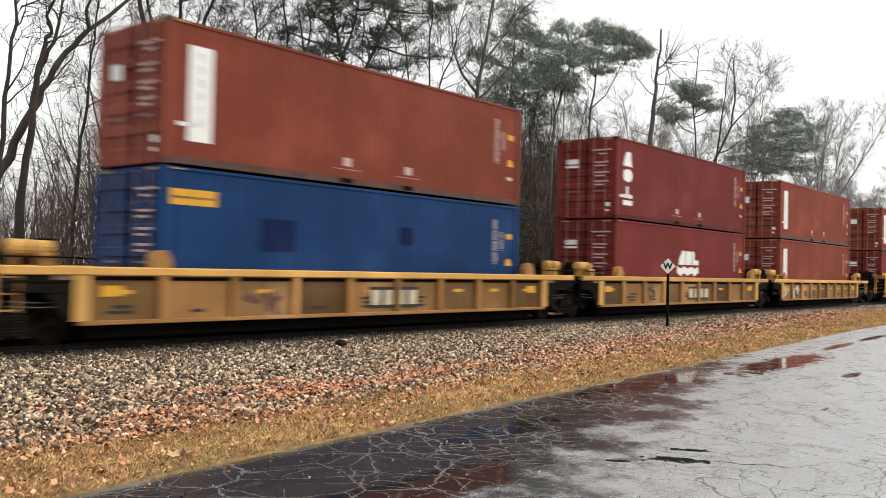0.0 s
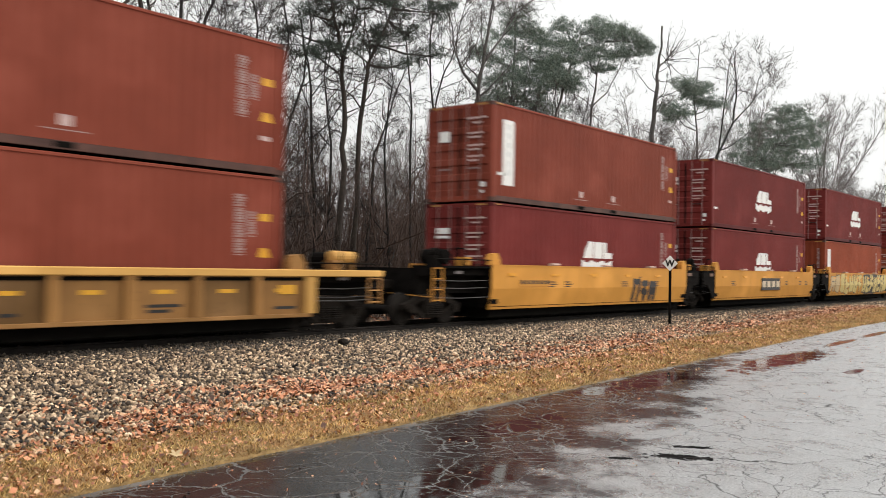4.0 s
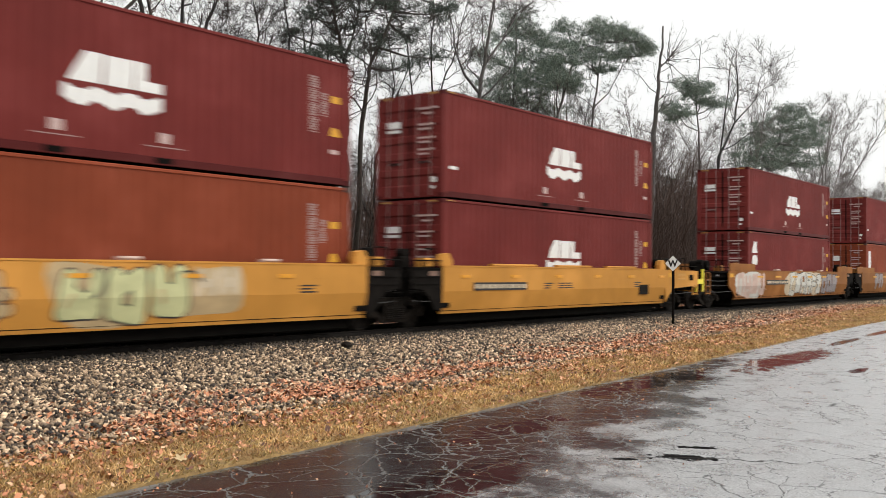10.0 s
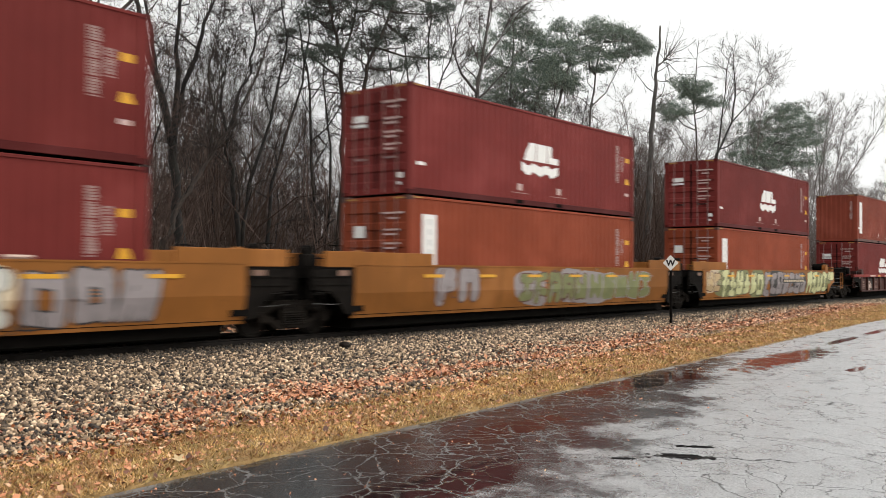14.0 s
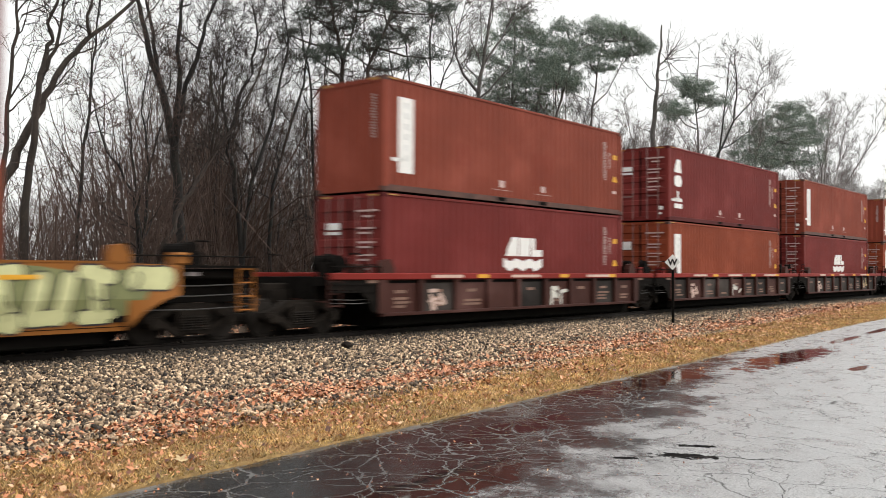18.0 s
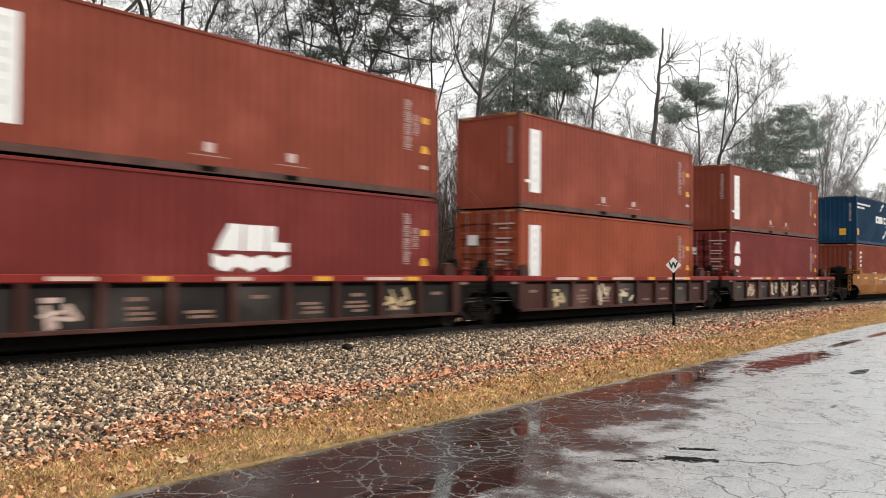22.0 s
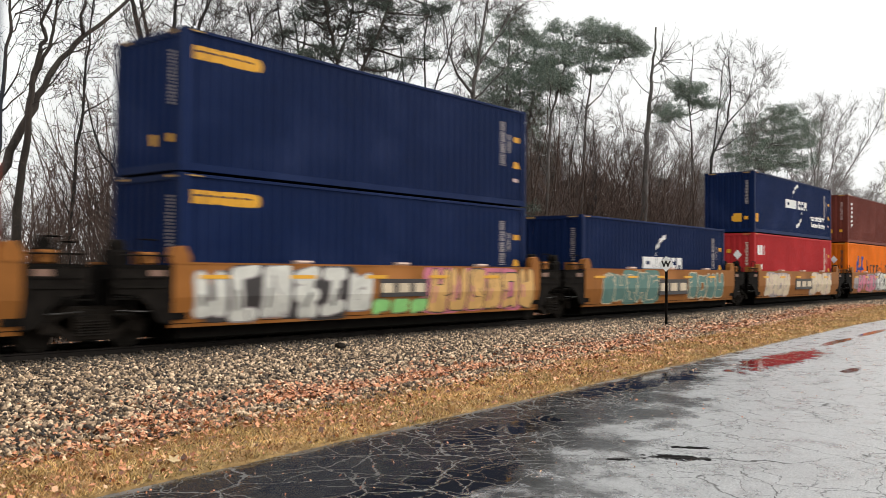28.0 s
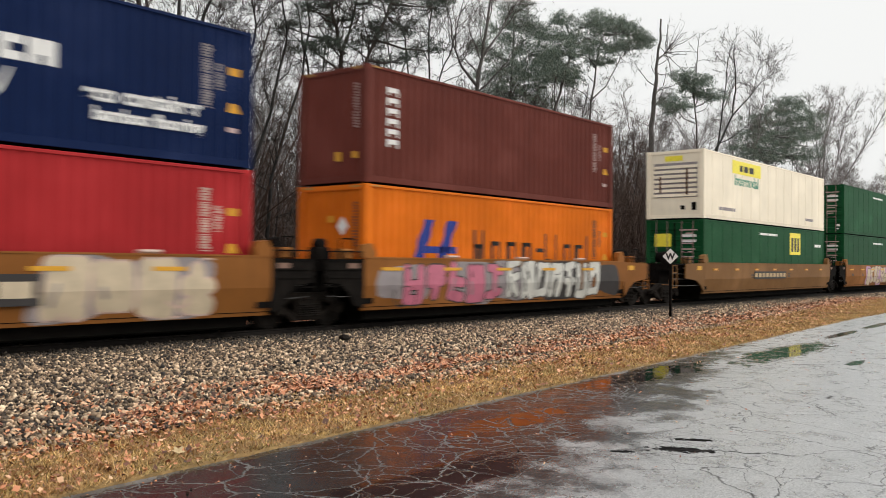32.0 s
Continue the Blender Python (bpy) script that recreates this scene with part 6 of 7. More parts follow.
stand(stem_tree("slant", 15, 0.13, [[(0, 2.74), (0.57, 3.87), (1.07, 4.6), (1.68, 5.45), (2.32, 6.33), (2.87, 7.23), (3.55, 8.45), (4.01, 9.87)], [(1.68, 5.45), (1.88, 6.9), (1.58, 8.29), (1.84, 9.78)]],
    "leafless tree with a slanting bare trunk", counts=(12, 6, 5, 3), reach=(1.8, 1.0, 0.6, 0.35), mat=BARKWARM), 15.35, 23.5)
stand(stem_tree("multi", 16, 0.075, [[(0, 2.73), (-0.17, 3.91), (-0.64, 4.88), (-1.1, 5.33), (-1.56, 6.74), (-1.83, 7.67)], [(0.04, 2.73), (0.11, 4.09), (0.48, 5.32), (0.95, 6.76), (1.13, 8.19), (0.92, 9.21)], [(-0.02, 2.73), (-0.12, 4.42), (-0.29, 5.92), (-0.5, 7.4), (-0.7, 8.54)], [(0.05, 2.74), (0.23, 4.95), (-0.02, 6.63), (0.19, 8.2), (0.04, 9.36)]],
    "many-stemmed leafless tree with tangled reddish twigs", counts=(12, 5, 4, 3), reach=(1.4, 0.8, 0.5, 0.3), low=0.15, top=0.9, twig=TWIGWARM), 14.87, 24)
stand(stem_tree("crooked", 17, 0.13, [[(0, 2.87), (-0.26, 4.8), (-0.52, 6.51), (-0.06, 7.94), (0.49, 8.81), (0.64, 10.24), (0.26, 11.74)], [(0.07, 2.87), (0.34, 4.84), (1.06, 6.7), (1.56, 8.39), (1.94, 9.89), (1.79, 11.3), (1.25, 12.6)], [(1.11, 2.9), (1.21, 4.91), (1.84, 6.59), (2.62, 8.77), (3.01, 10.73), (2.58, 12.74)], [(-0.52, 6.51), (-0.88, 7.43), (-0.66, 8.81), (-1.14, 9.87)]],
    "crooked dark leafless tree with twisting limbs", counts=(12, 6, 5, 3), reach=(1.9, 1.0, 0.6, 0.35), low=0.2), 19.32, 25)
stand(stem_tree("thin", 18, 0.1, [[(0, 3.24), (-0.12, 8.01), (-0.4, 11.95), (-0.34, 14.63), (-0.19, 16.27)], [(0.08, 3.24), (-0.05, 9.35), (0.56, 11.05), (1.33, 12.41), (1.84, 14.03), (2.5, 16.14)], [(-1.41, 3.2), (-1.57, 9.14), (-1.99, 12.17), (-2.64, 13.06), (-3.21, 14.45)]],
    "thin tall leafless tree with several stems", counts=(13, 5, 5, 3), reach=(2.0, 1.0, 0.6, 0.35), low=0.3), 32.13, 27)
stand(stem_tree("grey", 19, 0.21, [[(0, 3.27), (0.14, 8.14), (0.31, 10.47), (0.84, 12.62), (1.29, 14.66), (1.46, 16.38)], [(0.26, 10.19), (-0.62, 11.27), (-1.44, 12.45), (-1.91, 14.45)], [(0.57, 11.75), (2.09, 13.43), (3.3, 14.97), (5.1, 16.12)]],
    "large grey-barked leafless tree with wide fine branches", counts=(12, 5, 5, 3), reach=(2.6, 1.3, 0.7, 0.4), low=0.35, mat=BARKGREY, twig=TWIGGREY), 33.78, 26)
stand(stem_tree("dead", 24, 0.34, [[(0, 3.75), (0.32, 7.36), (0.56, 9.9), (0.97, 12.5), (1.21, 13.99), (1.54, 15.89), (1.79, 17.97)], [(1.54, 15.34), (2.61, 15.79), (3.29, 16.33), (3.72, 16.98)]],
    "dead standing tree with broken stubs and a bare pointed top", counts=(20, 3, 2), reach=(2.1, 0.7, 0.4), low=0.3, spread=1.2, top=0.78, mat=BARKGREY, twig=TWIGGREY, name="dead_tree"), 51.91, 26)
stand(stem_tree("wide", 26, 0.2, [[(0, 4.26), (0.95, 11.4), (4.3, 14.6), (4.94, 17.81), (4.59, 20.39)], [(4.3, 14.6), (8.43, 17.28), (11.47, 18.88), (13.8, 20.31)], [(0.49, 10.21), (2.73, 15.57), (3.6, 19.49)], [(8.43, 17.28), (9.11, 18.99), (10.51, 21.01)]],
    "broad leafless tree with rising open limbs", counts=(8, 5, 4, 2), reach=(2.6, 1.5, 0.9, 0.5), low=0.4, spread=0.6, twig=TWIGGREY, thin=0.012), 69.14, 29)
stand(stem_tree("haze", 28, 0.15, [[(0, 5.12), (1.13, 13.18), (2.21, 17.02), (3.31, 20.62)], [(0.4, 5.13), (-0.84, 13), (-2.7, 16.43), (-4.16, 18.64)], [(0.79, 5.14), (5.28, 13.55), (7.99, 17.71), (9.87, 21.25)]],
    "fine-twigged leafless tree, its grey tone standing for haze", counts=(13, 6, 5, 4), reach=(3.0, 1.6, 0.9, 0.5), low=0.25, spread=0.5, mat=FARTWIG, twig=FARTWIG, thin=0.011), 100.69, 30)
stand(pad_pine("darkpine", 31, 0.19, [[(0, 2.97), (0.32, 5.78), (0.3, 7.93), (0.1, 9.84), (-0.38, 11.25), (-0.83, 12.63), (-0.98, 13.65)], [(0.96, 3), (1.16, 6.95), (1.45, 9.2), (1.76, 10.26), (2.73, 11.92), (3.39, 13.46), (4.08, 14.58)], [(0.1, 9.84), (0.82, 11.07), (1.11, 12.45), (1.73, 13.72)]],
    [(-0.8, 9.95, 0.32, 0.13), (-1.55, 9.74, 0.27, 0.1), (2.73, 11.51, 0.54, 0.18), (4.35, 11.85, 0.46, 0.24), (3.08, 10.11, 0.55, 0.14), (1.11, 12.19, 0.55, 0.22), (-0.09, 11.78, 0.43, 0.19), (-1.23, 11.23, 0.36, 0.17), (5.36, 12.79, 0.48, 0.22), (2.01, 10.78, 0.42, 0.16), (3.74, 12.84, 0.68, 0.28), (0.66, 11.36, 0.34, 0.15), (-2.05, 10.57, 0.26, 0.12), (-0.68, 12.24, 0.7, 0.25), (2.38, 13.1, 0.8, 0.27), (4.64, 10.79, 0.35, 0.12), (6.31, 13.39, 0.37, 0.17)],
    NEEDLES, "tall dark pine with ragged tufts on spreading boughs", 0.32, twigs_per_stem=46, fullness=0.8), 23.53, 24.5)
stand(pad_pine("mass", 32, 0.2, [[(0, 3.57), (-0.31, 9.45), (0.12, 13.8), (0.34, 17)], [(2.96, 3.65), (2.63, 10.47), (3.55, 13.37), (4.37, 15.44)], [(1.45, 3.61), (1.3, 9.63), (1.7, 13.4)]],
    [(0.34, 16.77, 0.75, 0.3), (-0.34, 15.69, 0.92, 0.36), (1.39, 16.12, 0.87, 0.3), (2.91, 15.85, 0.7, 0.28), (-1.45, 14.17, 0.98, 0.36), (0.52, 14.7, 1.04, 0.4), (2.3, 14.7, 0.99, 0.41), (-0.89, 13.13, 1.18, 0.39), (1.11, 13.3, 1.25, 0.44), (3.36, 14.03, 1.13, 0.42), (4.83, 15.06, 0.74, 0.32), (-1.43, 11.9, 1.25, 0.42), (0.53, 11.87, 1.42, 0.47), (2.93, 12.64, 1.32, 0.45), (4.83, 13.58, 1.07, 0.42), (5.83, 14.46, 0.65, 0.29), (4.19, 11.89, 1.37, 0.42), (1.42, 10.99, 1.46, 0.44), (-1.86, 11.03, 0.88, 0.38)],
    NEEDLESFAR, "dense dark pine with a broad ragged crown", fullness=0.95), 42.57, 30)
stand(pad_pine("crownpine", 33, 0.16, [[(0, 3.51), (0.56, 10.82), (1.75, 13.26), (2.68, 14.9), (3.18, 15.83)], [(3.66, 3.61), (4.29, 11.68), (5.16, 14.87), (6.11, 16.44)], [(4.29, 11.68), (5.84, 12.76), (7.75, 14.83), (9.46, 15.76)]],
    [(1.62, 15.83, 0.69, 0.19), (3.31, 15.99, 0.94, 0.27), (5.29, 16.48, 0.99, 0.27), (7.39, 17.06, 0.82, 0.25), (8.48, 16.86, 0.72, 0.22), (2.18, 15.13, 0.91, 0.29), (4.49, 15.49, 0.97, 0.3), (6.82, 16.1, 1.16, 0.32), (8.86, 16.15, 0.85, 0.29), (10.23, 16.12, 0.5, 0.22), (0.96, 14.34, 0.68, 0.29), (1.45, 13.85, 0.79, 0.29), (0.55, 13.21, 0.67, 0.29), (6.32, 15.16, 1.02, 0.28), (8.11, 15.43, 0.83, 0.21), (3.96, 14.65, 0.63, 0.24), (0.14, 12.51, 0.66, 0.25), (1.45, 12.56, 0.69, 0.23), (5.29, 14.04, 0.55, 0.14)],
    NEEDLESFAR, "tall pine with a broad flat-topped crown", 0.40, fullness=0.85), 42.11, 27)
stand(pad_pine("tufty", 34, 0.12, [[(0, 4.12), (-0.38, 11.34), (-0.97, 15.1), (-0.45, 17.74), (0.08, 19.56)]],
    [(-1.76, 15.39, 1.05, 0.34), (-2.74, 15.66, 0.7, 0.21), (-0.15, 15.87, 0.83, 0.3), (-0.97, 14.76, 0.98, 0.3), (-3.42, 13.89, 0.77, 0.21), (0.57, 14.68, 0.76, 0.22), (-4.36, 13.15, 0.75, 0.16)],
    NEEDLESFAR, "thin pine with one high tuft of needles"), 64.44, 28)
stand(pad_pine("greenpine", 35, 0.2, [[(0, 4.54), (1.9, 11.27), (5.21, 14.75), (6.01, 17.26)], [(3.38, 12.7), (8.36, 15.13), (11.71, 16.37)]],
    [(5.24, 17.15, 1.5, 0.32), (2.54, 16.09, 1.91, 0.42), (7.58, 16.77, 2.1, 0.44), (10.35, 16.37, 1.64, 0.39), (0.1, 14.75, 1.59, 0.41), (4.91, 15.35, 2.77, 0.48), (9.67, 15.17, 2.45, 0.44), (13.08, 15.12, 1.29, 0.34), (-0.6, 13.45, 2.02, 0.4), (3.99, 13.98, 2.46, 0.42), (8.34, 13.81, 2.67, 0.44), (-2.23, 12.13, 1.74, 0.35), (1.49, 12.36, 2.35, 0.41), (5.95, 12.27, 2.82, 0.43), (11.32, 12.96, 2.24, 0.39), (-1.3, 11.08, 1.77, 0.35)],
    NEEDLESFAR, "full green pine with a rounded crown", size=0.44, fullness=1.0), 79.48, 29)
stand(stem_tree("thicket", 51, 0.12, [[(0, 3), (-0.28, 6.94), (-0.52, 9.77), (-0.97, 11.65)], [(0.44, 3.01), (0.71, 6.83), (0.22, 9.45), (0.65, 11.78)], [(2.98, 3.08), (3.29, 6.64), (4.49, 9.44), (5.76, 11.64)], [(4.54, 3.12), (4.15, 7.21), (4.66, 9.96), (4.11, 12.05)]],
    "cluster of dark leafless stems with tangled side branches", counts=(14, 6, 5, 3), reach=(1.9, 1.0, 0.6, 0.35), low=0.12), 23.76, 26)
# the young evergreen and the pale birch that show low between the trunks
stand(pad_pine("young", 36, 0.10, [[(0, 0.6), (0.05, 3.0), (-0.05, 5.5), (0.0, 8.0)]],
    [(0.0, 7.6, 0.35, 0.3), (0.4, 6.6, 0.6, 0.25), (-0.5, 6.2, 0.7, 0.25), (0.5, 5.4, 0.8, 0.3), (-0.7, 5.0, 0.9, 0.3), (0.9, 4.4, 0.9, 0.3), (-0.9, 3.9, 1.0, 0.3), (0.7, 3.3, 1.1, 0.3), (-0.8, 2.7, 1.1, 0.3)],
    NEEDLES, "young evergreen with drooping green boughs", 0.34, fullness=0.8), 31.4, 23.0)
stand(stem_tree("birch", 20, 0.10, wild_stems(20, 9.5, 1, 0.04, 0.05), "pale-barked birch trunk among dark trees", (12, 5, 4, 3), mat=BARKPALE), 29.95, 23.6)

# the trees between and behind them, grown wild
stem_tree("wild_a", 41, 0.085, wild_stems(41, 12.5, 1), "thin leafless woodland tree", (15, 5, 4, 3), (2.0, 1.0, 0.6, 0.35), 0.3)
stem_tree("wild_b", 42, 0.06, wild_stems(42, 10.5, 3), "many-stemmed leafless woodland tree", (9, 5, 4, 2), (1.6, 0.9, 0.55, 0.3), 0.25, twig=TWIGWARM)
stem_tree("wild_c", 43, 0.10, wild_stems(43, 13.0, 2, 0.05), "forked leafless woodland tree", (9, 5, 4, 3), (2.0, 1.0, 0.6, 0.35), 0.3)
stem_tree("wild_d", 44, 0.045, wild_stems(44, 7.0, 4), "small leafless tree with reddish twigs", (8, 5, 4, 2), (1.3, 0.7, 0.45, 0.25), 0.12, twig=TWIGWARM, mat=BARKWARM)
stem_tree("wild_e", 45, 0.08, wild_stems(45, 13.0, 2), "twiggy leafless tree, its grey tone standing for haze", (12, 6, 5, 4), (2.6, 1.3, 0.7, 0.40), 0.25, spread=0.6, mat=FARTWIG, twig=FARTWIG, thin=0.008)
rng = random.Random(77)
first = {"wild_a", "wild_b", "wild_c", "wild_d", "wild_e"}


def scatter(kind, x, y, size):
    if kind in first:                    # the first of a kind is the one that was built
        first.discard(kind)
        return stand(TREES[kind], x, y, rng.uniform(0, 360), size)
    return again(kind, x, y, rng.uniform(0, 360), size)


for i in range(46):                      # between the trunks
    y = rng.uniform(26, 38)
    scatter(rng.choice(("wild_a", "wild_b", "wild_c", "wild_d", "wild_b", "wild_d")), y * rng.uniform(0.66, 1.7), y, rng.uniform(0.6, 0.85))
for i in range(44):                      # behind the sign and the pines
    y = rng.uniform(26, 40)
    scatter(rng.choice(("wild_b", "wild_d", "wild_a", "wild_c")), y * rng.uniform(1.3, 2.5), y, rng.uniform(0.62, 0.90))
for i in range(44):                      # the deeper wood
    y = rng.uniform(34, 62)
    scatter(rng.choice(("wild_e", "wild_e", "wild_d")), y * rng.uniform(0.62, 1.7), y, rng.uniform(0.65, 0.95))
for i in range(46):                      # the hazy far end
    y = rng.uniform(29, 50)
    scatter(rng.choice(("wild_e", "wild_e", "haze")), y * rng.uniform(1.9, 4.4), y, rng.uniform(0.72, 0.98))
for i in range(30):                      # thin trees that fill the gaps of the near wood
    y = rng.uniform(30, 44)
    scatter(rng.choice(("wild_a", "wild_b", "wild_e", "wild_c")), y * rng.uniform(0.57, 0.95), y, rng.uniform(0.7, 0.95))
for i in range(30):                      # and of the wood behind the pines
    y = rng.uniform(28, 38)
    scatter(rng.choice(("wild_a", "wild_b", "wild_c", "wild_e")), y * rng.uniform(1.30, 2.3), y, rng.uniform(0.8, 1.02))
for i in range(24):                      # the brown thicket beside the dead tree
    y = rng.uniform(26, 31)
    scatter(rng.choice(("wild_b", "wild_d", "wild_d")), y * rng.uniform(1.40, 2.05), y, rng.uniform(0.85, 1.1))
for i in range(5):                       # saplings at the near end
    y = rng.uniform(31, 40)
    scatter("wild_d", y * rng.uniform(0.42, 0.60), y, rng.uniform(0.6, 0.8))
for i in range(6):
    again(rng.choice(("tufty", "mass")), rng.uniform(60, 130), rng.uniform(40, 50), rng.uniform(0, 360), rng.uniform(0.7, 0.85))

# thin brush between the trunks, waist-high to three times a man's height
brush = Solid()
rng = random.Random(5)
for i in range(1900):
    y = 22.4 + 20 * rng.random() ** 1.2
    x = rng.uniform(0.45, 4.4 if i < 700 else 2.6) * y
    h = rng.uniform(1.5, 6.0) if x < 0.9 * y or i % 3 else rng.uniform(5.0, 9.5)
    if i >= 1500:                        # taller thickets behind the pines and beside the forked tree
        y = rng.uniform(26, 36)
        x, h = (rng.uniform(1.35, 2.25) * y, rng.uniform(7.5, 12.5)) if i < 1790 else (rng.uniform(0.57, 0.80) * y, rng.uniform(6, 10.5))
    for j in range(rng.choice((2, 3, 3))):
        stem = crook(rng, (x + rng.gauss(0, 0.15), y + rng.gauss(0, 0.15), -0.7), (rng.gauss(0, 0.25), rng.gauss(0, 0.25), 1), h, 4, 0.16, 0.04)
        spike(brush, stem, 0.008 + 0.003 * h)
        for m in range(8):
            k = rng.randrange(1, 4)
            q = stem[k].lerp(stem[k + 1], rng.random())
            twig = crook(rng, q, (rng.gauss(0, 0.8), rng.gauss(0, 0.8), rng.uniform(0.1, 1.2)), h * rng.uniform(0.10, 0.24), 2, 0.2, 0.05)
            spike(brush, twig, 0.008)
            for u in (0.4, 0.8):
                w = twig[0].lerp(twig[2], u)
                spike(brush, [w, w + Vector((rng.gauss(0, 1), rng.gauss(0, 1), rng.gauss(0.4, 0.6))) * 0.05 * h], 0.007)
thing("brush", "tangle of thin leafless brush on the woodland floor", "brush", kind="stuff", data=brush.mesh("brush", TWIGWARM))


# the depth of the wood: many thin far stems and their twigs in one tangle
depth = Solid()
rng = random.Random(15)
for i in range(1900):
    y = rng.uniform(42, 88) if i < 1400 else rng.uniform(30, 46)
    x = rng.uniform(0.30, 3.6 if i < 900 else 1.6) * y if i < 1400 else rng.uniform(1.9, 4.4) * y
    h = rng.uniform(6, 12.5) if x > 0.66 * y else rng.uniform(5, 9)
    stem = crook(rng, (x, y, -1.2), (rng.gauss(0, 0.08), rng.gauss(0, 0.08), 1), h, 5, 0.09, 0.05)
    spike(depth, stem, rng.uniform(0.035, 0.085))
    for j in range(13):
        k = rng.randrange(1, 5)
        q = stem[k].lerp(stem[k + 1], rng.random())
        bough = crook(rng, q, (rng.gauss(0, 1), rng.gauss(0, 1), rng.uniform(0.3, 1.5)), h * rng.uniform(0.14, 0.32), 2, 0.25, 0.1)
        spike(depth, bough, 0.020)
        for m in range(3):
            u = bough[0].lerp(bough[2], rng.uniform(0.3, 1.0))
            spike(depth, [u, u + Vector((rng.gauss(0, 0.5), rng.gauss(0, 0.5), rng.uniform(0.1, 0.8))) * h * 0.09], 0.014)
thing("far_woods", "leafless winter woodland, paled grey in colour for distance haze", "woods", kind="stuff", data=depth.mesh("far_woods", FARTWIG))


# ---- loose stuff on the ground ----
def stones(count, xs, band, size, seed, lift=0.0):
    """Angular crushed stones strewn over a band of the bed."""
    g = np.random.default_rng(seed)
    x = xs[0] + (xs[1] - xs[0]) * g.random(count) ** 1.25
    lo = np.array([band[0](a) for a in x])
    hi = np.array([band[1](a) for a in x])
    y = lo + (hi - lo) * g.random(count)
    z = np.array([level(a, b) for a, b in zip(x, y)]) + 0.030 + lift + g.uniform(-0.022, 0.026, count)
    cube = np.array([(i, j, k) for i in (-1, 1) for j in (-1, 1) for k in (-1, 1)], float)
    s = size * g.uniform(0.55, 1.3, (count, 1, 1)) * g.uniform(0.6, 1.15, (count, 1, 3))
    v = (cube[None] * g.uniform(0.35, 1.0, (count, 8, 3))) * s * 0.5
    q = g.normal(0, 1, (count, 4))
    q /= np.linalg.norm(q, axis=1)[:, None]
    a, b, c, d = q.T
    R = np.stack([np.stack([1 - 2 * (c * c + d * d), 2 * (b * c - a * d), 2 * (b * d + a * c)], -1),
                  np.stack([2 * (b * c + a * d), 1 - 2 * (b * b + d * d), 2 * (c * d - a * b)], -1),
                  np.stack([2 * (b * d - a * c), 2 * (c * d + a * b), 1 - 2 * (b * b + c * c)], -1)], 1)
    v = np.einsum("nij,nkj->nki", R, v) + np.stack([x, y, z], -1)[:, None]
    f = np.array([(0, 1, 3, 2), (4, 6, 7, 5), (0, 4, 5, 1), (2, 3, 7, 6), (0, 2, 6, 4), (1, 5, 7, 3)])
    return v.reshape(-1, 3), (np.arange(count)[:, None, None] * 8 + f[None]).reshape(-1, 4)


def strew(name, label, category, blocks, mat):
    vs, fs, k = [], [], 0
    for v, f in blocks:
        vs.append(v)
        fs.append(f + k)
        k += len(v)
    thing(name, label, category, kind="stuff", data=soup(name, np.concatenate(vs), np.concatenate(fs), mat))


strew("ballast_stones", "loose pale and dark grey crushed limestone ballast", "ballast",
      [stones(76000, (1.5, 26), (lambda x: verge_edge(x) - 0.15, lambda x: 15.2), 0.060, 1),
       stones(30000, (20, 75), (lambda x: verge_edge(x), lambda x: 15.2), 0.072, 2),
       stones(2500, (1.5, 14), (lambda x: verge_edge(x) - 0.5, lambda x: verge_edge(x) + 0.2), 0.05, 4)], STONE)
# the darker stones by the rail stand in for shade cast by the cars
strew("track_stones", "oily ballast round the sleepers, darkened for shade under the train", "ballast", [stones(9000, (-2, 45), (lambda x: 15.3, lambda x: 18.1), 0.065, 3), stones(20000, (2, 60), (lambda x: 13.2 + 1.9 * ((x * 7.13) % 1), lambda x: 15.3), 0.07, 5), stones(12000, (0, 60), (lambda x: 14.85, lambda x: 15.62), 0.065, 6)], STONEDARK)


def flakes(count, place, size, seed, curl=0.5):
    """Fallen leaves: small curled four-sided flakes."""
    g = np.random.default_rng(seed)
    p = place(g, count)
    a = g.uniform(0, 2 * np.pi, count)
    s = size * g.uniform(0.5, 1.25, count) * (1 + 0.025 * p[:, 0])
    u = np.stack([np.cos(a), np.sin(a), g.normal(0, 0.45, count)], -1) * s[:, None]
    w = np.stack([-np.sin(a), np.cos(a), g.normal(0, 0.5, count)], -1) * (s * g.uniform(0.75, 1.2, count))[:, None]
    up = np.zeros((count, 3))
    up[:, 2] = s * curl * g.uniform(0, 0.6, count)
    v = np.stack([p - u, p - w * 0.7 + up * 0.3, p + u + up, p + w * 0.7 + up * 0.3], 1).reshape(-1, 3)
    return v, np.arange(count * 4).reshape(-1, 4)


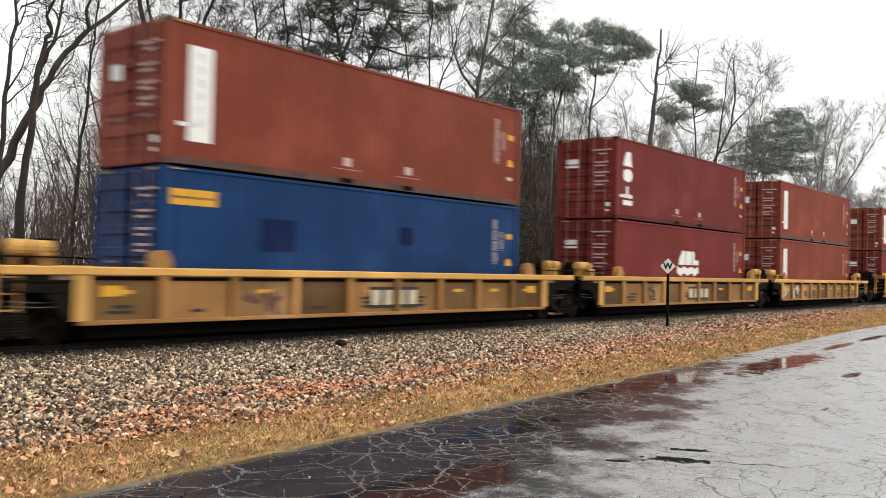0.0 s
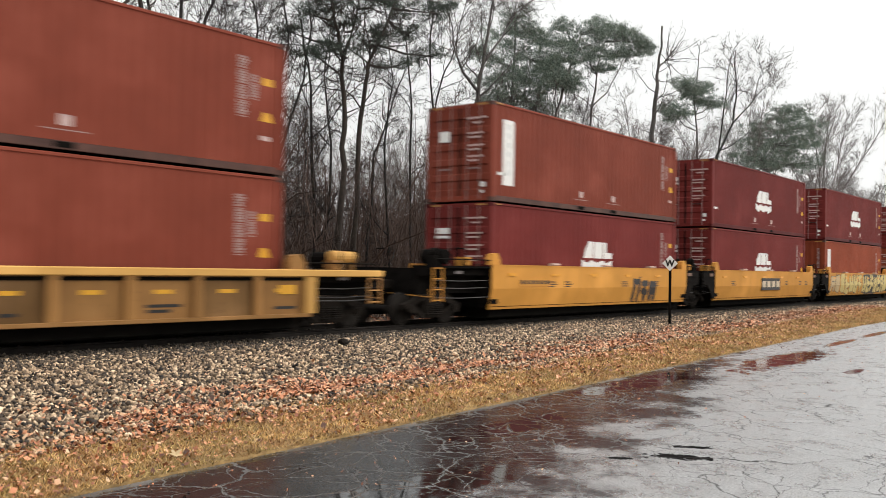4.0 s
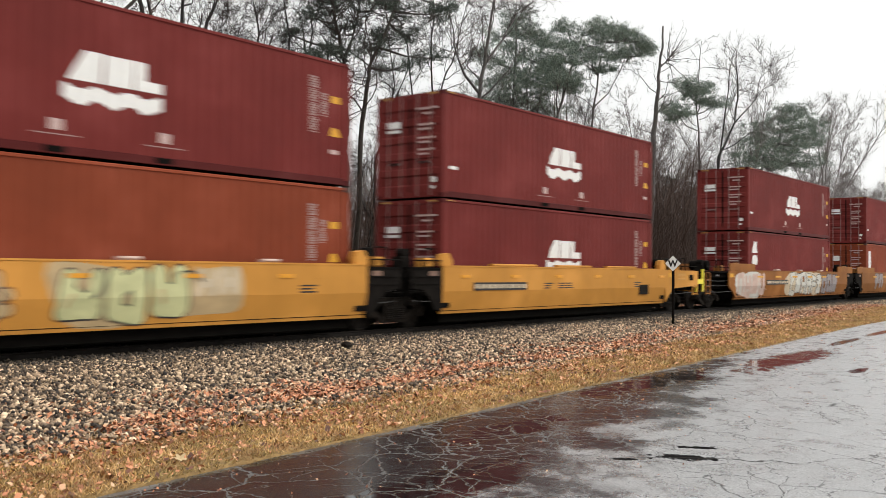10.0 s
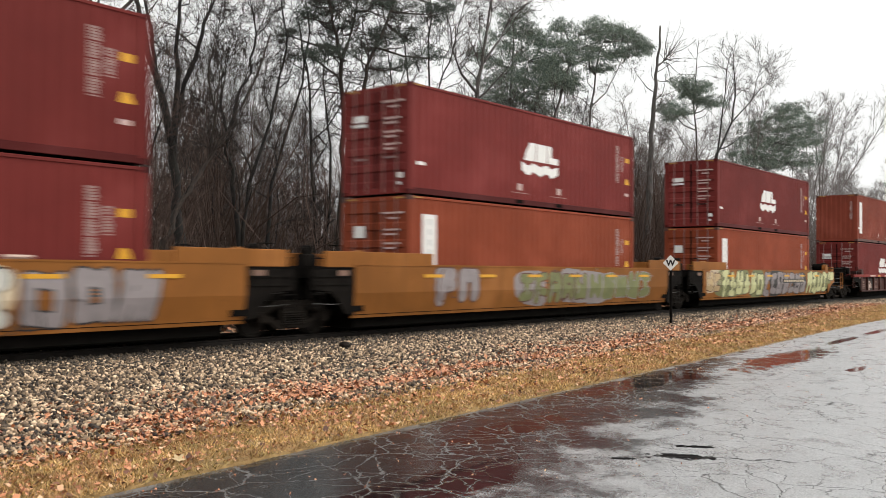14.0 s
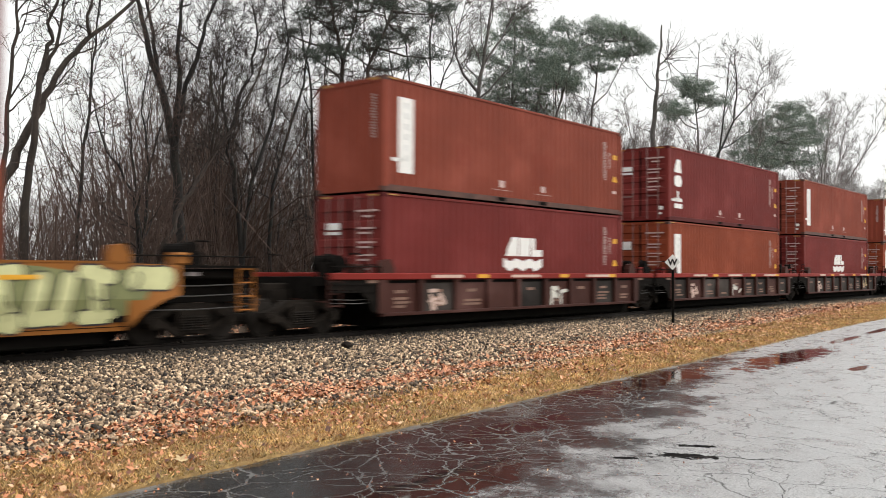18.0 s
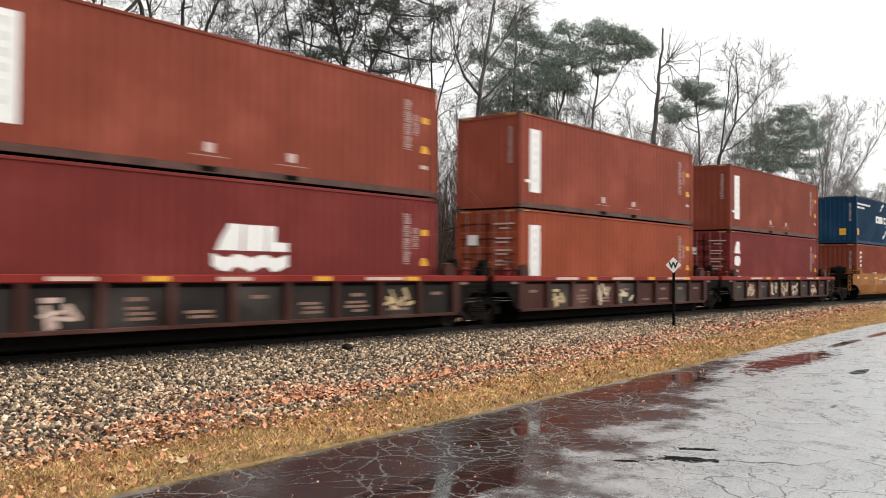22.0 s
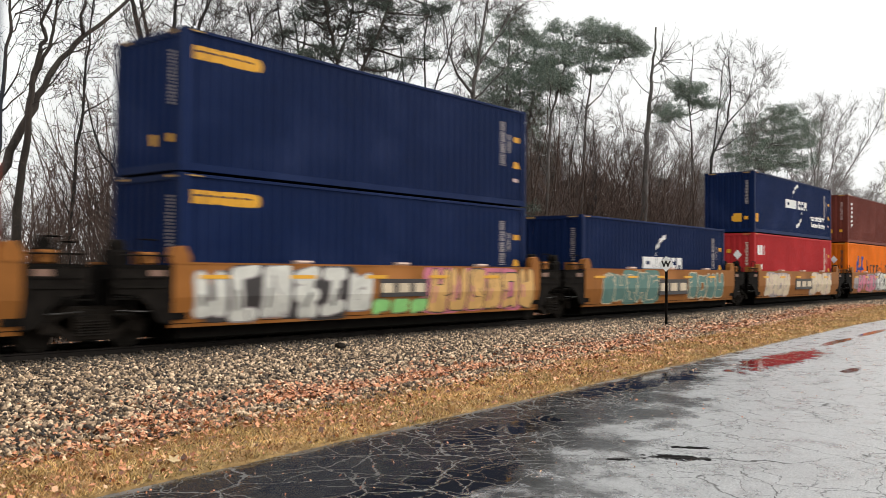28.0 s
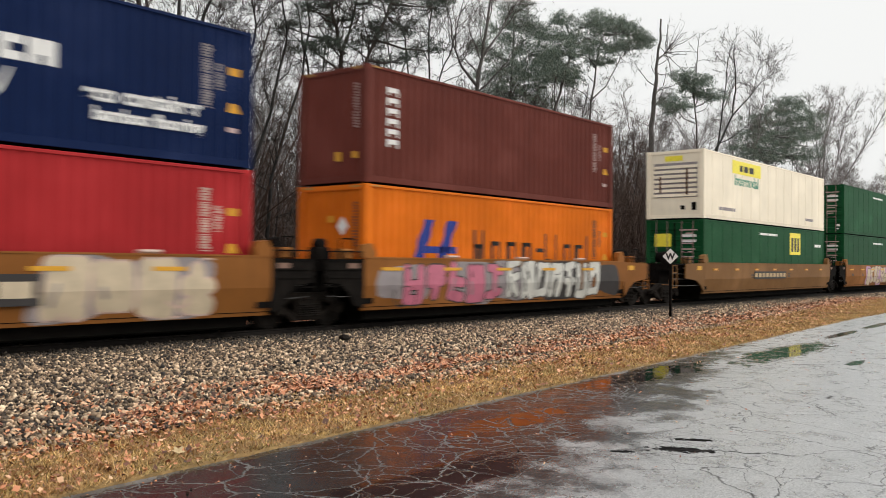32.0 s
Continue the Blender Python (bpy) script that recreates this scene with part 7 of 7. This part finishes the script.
def leaf_places(g, n):
    x = 2 + 50 * g.random(n * 4) ** 1.5
    e = np.array([verge_edge(a) for a in x])
    y = e + 0.22 + g.normal(0, 0.75, n * 4) + 0.25 * (g.random(n * 4) < 0.25) * g.normal(0, 3.2, n * 4)
    heap = np.array([1.3 * noise.noise((a * 0.8, b * 1.2, 1)) + 0.7 * noise.noise((a * 2.4, b * 2.6, 5)) for a, b in zip(x, y)])
    for cx, cy, rx, ry in ((12.6, 9.15, 1.3, 0.35), (10.3, 8.95, 0.9, 0.3), (7.4, 8.55, 0.9, 0.35), (17.0, 9.6, 2.0, 0.35), (5.6, 8.3, 0.7, 0.3)):
        heap += 0.75 * np.exp(-((x - cx) / rx) ** 2 - ((y - cy) / ry) ** 2)
    keep = np.argsort(-(heap + g.normal(0, 0.58, n * 4)))[:n]
    x, y = x[keep], y[keep]
    y = np.maximum(y, np.array([lot_edge(a) for a in x]) + 0.05)
    z = np.array([level(a, b) for a, b in zip(x, y)]) + np.where(y > np.array([verge_edge(a) for a in x]), 0.085, 0.055)
    return np.stack([x, y, z], -1)


def wood_places(g, n):
    y = 18.5 + 10 * g.random(n)
    x = y * g.uniform(0.2, 3.0, n)
    z = np.array([level(a, b) for a, b in zip(x, y)]) + 0.12
    return np.stack([x, y, z], -1)


def verge_places(g, n):
    x = 2 + 40 * g.random(n) ** 1.6
    a = np.array([lot_edge(q) for q in x])
    b = np.array([verge_edge(q) for q in x])
    y = a + (b - a) * g.random(n) ** 0.8
    z = np.array([level(q, w) for q, w in zip(x, y)]) + 0.04
    return np.stack([x, y, z], -1)


def lot_places(g, n):
    x = 3 + 22 * g.random(n) ** 1.4
    e = np.array([lot_edge(a) for a in x])
    y = e - 0.1 - 3.2 * g.random(n) ** 1.6
    return np.stack([x, y, np.array([lot_height(a, b) for a, b in zip(x, y)]) + 0.006], -1)


strew("fallen_leaves", "curled orange and tan fallen leaves along the verge", "leaves",
      [flakes(17000, leaf_places, 0.026, 8), flakes(10000, verge_places, 0.014, 10), flakes(2200, verge_places, 0.024, 11), flakes(2500, wood_places, 0.07, 9), flakes(520, lot_places, 0.011, 12)], LEAVES)


def blades(count, seed):
    g = np.random.default_rng(seed)
    x = 1.5 + 58 * g.random(count) ** 1.7
    a = np.array([lot_edge(q) for q in x])
    b = np.array([verge_edge(q) for q in x]) + 0.25
    y = a - 0.07 + (b - a) * g.random(count)
    z = np.array([level(q, w) for q, w in zip(x, y)]) + 0.015
    h = g.uniform(0.014, 0.055, count) * (1 + 0.02 * x)
    w = g.uniform(0.003, 0.007, count) * (1 + 0.06 * x)
    t = g.uniform(0, 2 * np.pi, count)
    k = g.uniform(0.2, 1.6, count)
    p = np.stack([x, y, z], -1)
    s = np.stack([np.cos(t), np.sin(t), 0 * t], -1) * w[:, None]
    m = g.uniform(0, 2 * np.pi, count)
    tip = np.stack([np.cos(m) * h * k, np.sin(m) * h * k, h], -1)
    return np.stack([p - s, p + s, p + tip], 1).reshape(-1, 3), np.arange(count * 3).reshape(-1, 3)


strew("grass", "short straw-coloured and green winter grass", "grass", [blades(150000, 6)], GRASSBLADES)

# one dark lump and a pale leaf that catch the eye
lump = thing("dark_stone", "large dark oily stone lying near the rail", "stone")
bm = bmesh.new()
bmesh.ops.create_icosphere(bm, subdivisions=2, radius=0.125)
for q in bm.verts:
    q.co = Vector((q.co.x * 1.2, q.co.y * 0.8, q.co.z * 0.62)) * (1 + 0.35 * noise.noise(q.co * 6))
me = bpy.data.meshes.new("stone")
bm.to_mesh(me)
bm.free()
me.materials.append(TRUCKSTEEL)
part("stone", me, None, lump)
lump.location = (13.4, 13.7, -0.30)
leaf = thing("fallen_leaf", "large pale dried leaf lying on the grass verge", "leaf")
ring = [(0.085 * (1 + 0.35 * math.cos(5 * a)) * math.cos(a), 0.075 * (1 + 0.35 * math.cos(5 * a)) * math.sin(a)) for a in [2 * math.pi * i / 30 for i in range(30)]]
blade = Solid().add([(x, y, 0.02 + 3.0 * x * x + 2.0 * y * y) for x, y in ring] + [(0, 0, 0.012)] + [(x, y, 0.017 + 3.0 * x * x + 2.0 * y * y) for x, y in ring] + [(0, 0, 0.009)],
                    [(i, (i + 1) % 30, 30) for i in range(30)] + [((i + 1) % 30 + 31, i + 31, 61) for i in range(30)] + [(i, i + 31, (i + 1) % 30 + 31, (i + 1) % 30) for i in range(30)])
part("leaf_blade", blade, SPRAY["tan"], leaf)
leaf.location = (4.53, 6.65, level(4.53, 6.65) + 0.055)
leaf.rotation_euler = (0.35, -0.2, 0.4)
leaf.scale = (0.6, 0.6, 0.6)


# ---- what moves ----
def motions():
    """The train runs along the track, its wheels turn while they pass before the camera."""
    for ob, off, y, z in MOVING:
        walk(ob, [(t, pose(off - run(t), y, z)) for t in range(0, 33, 2)])
    for w, off, dx in WHEELS:
        stops = [0.0]
        for k in range(1, 32 * 30):
            t = k / 30
            if -3 < off - run(t) < 34:
                stops.append(t)
        stops = sorted(set(stops + [32.0]))
        rows, turn, before = [], 0.0, None
        for t in stops:
            if before is not None and t - before < 0.1:
                turn -= (run(t) - run(before)) / 0.42
            before = t
            rows.append((t, pose(dx, 0, 0.42, 0, math.degrees(turn), 0)))
        walk(w, rows)


motions()
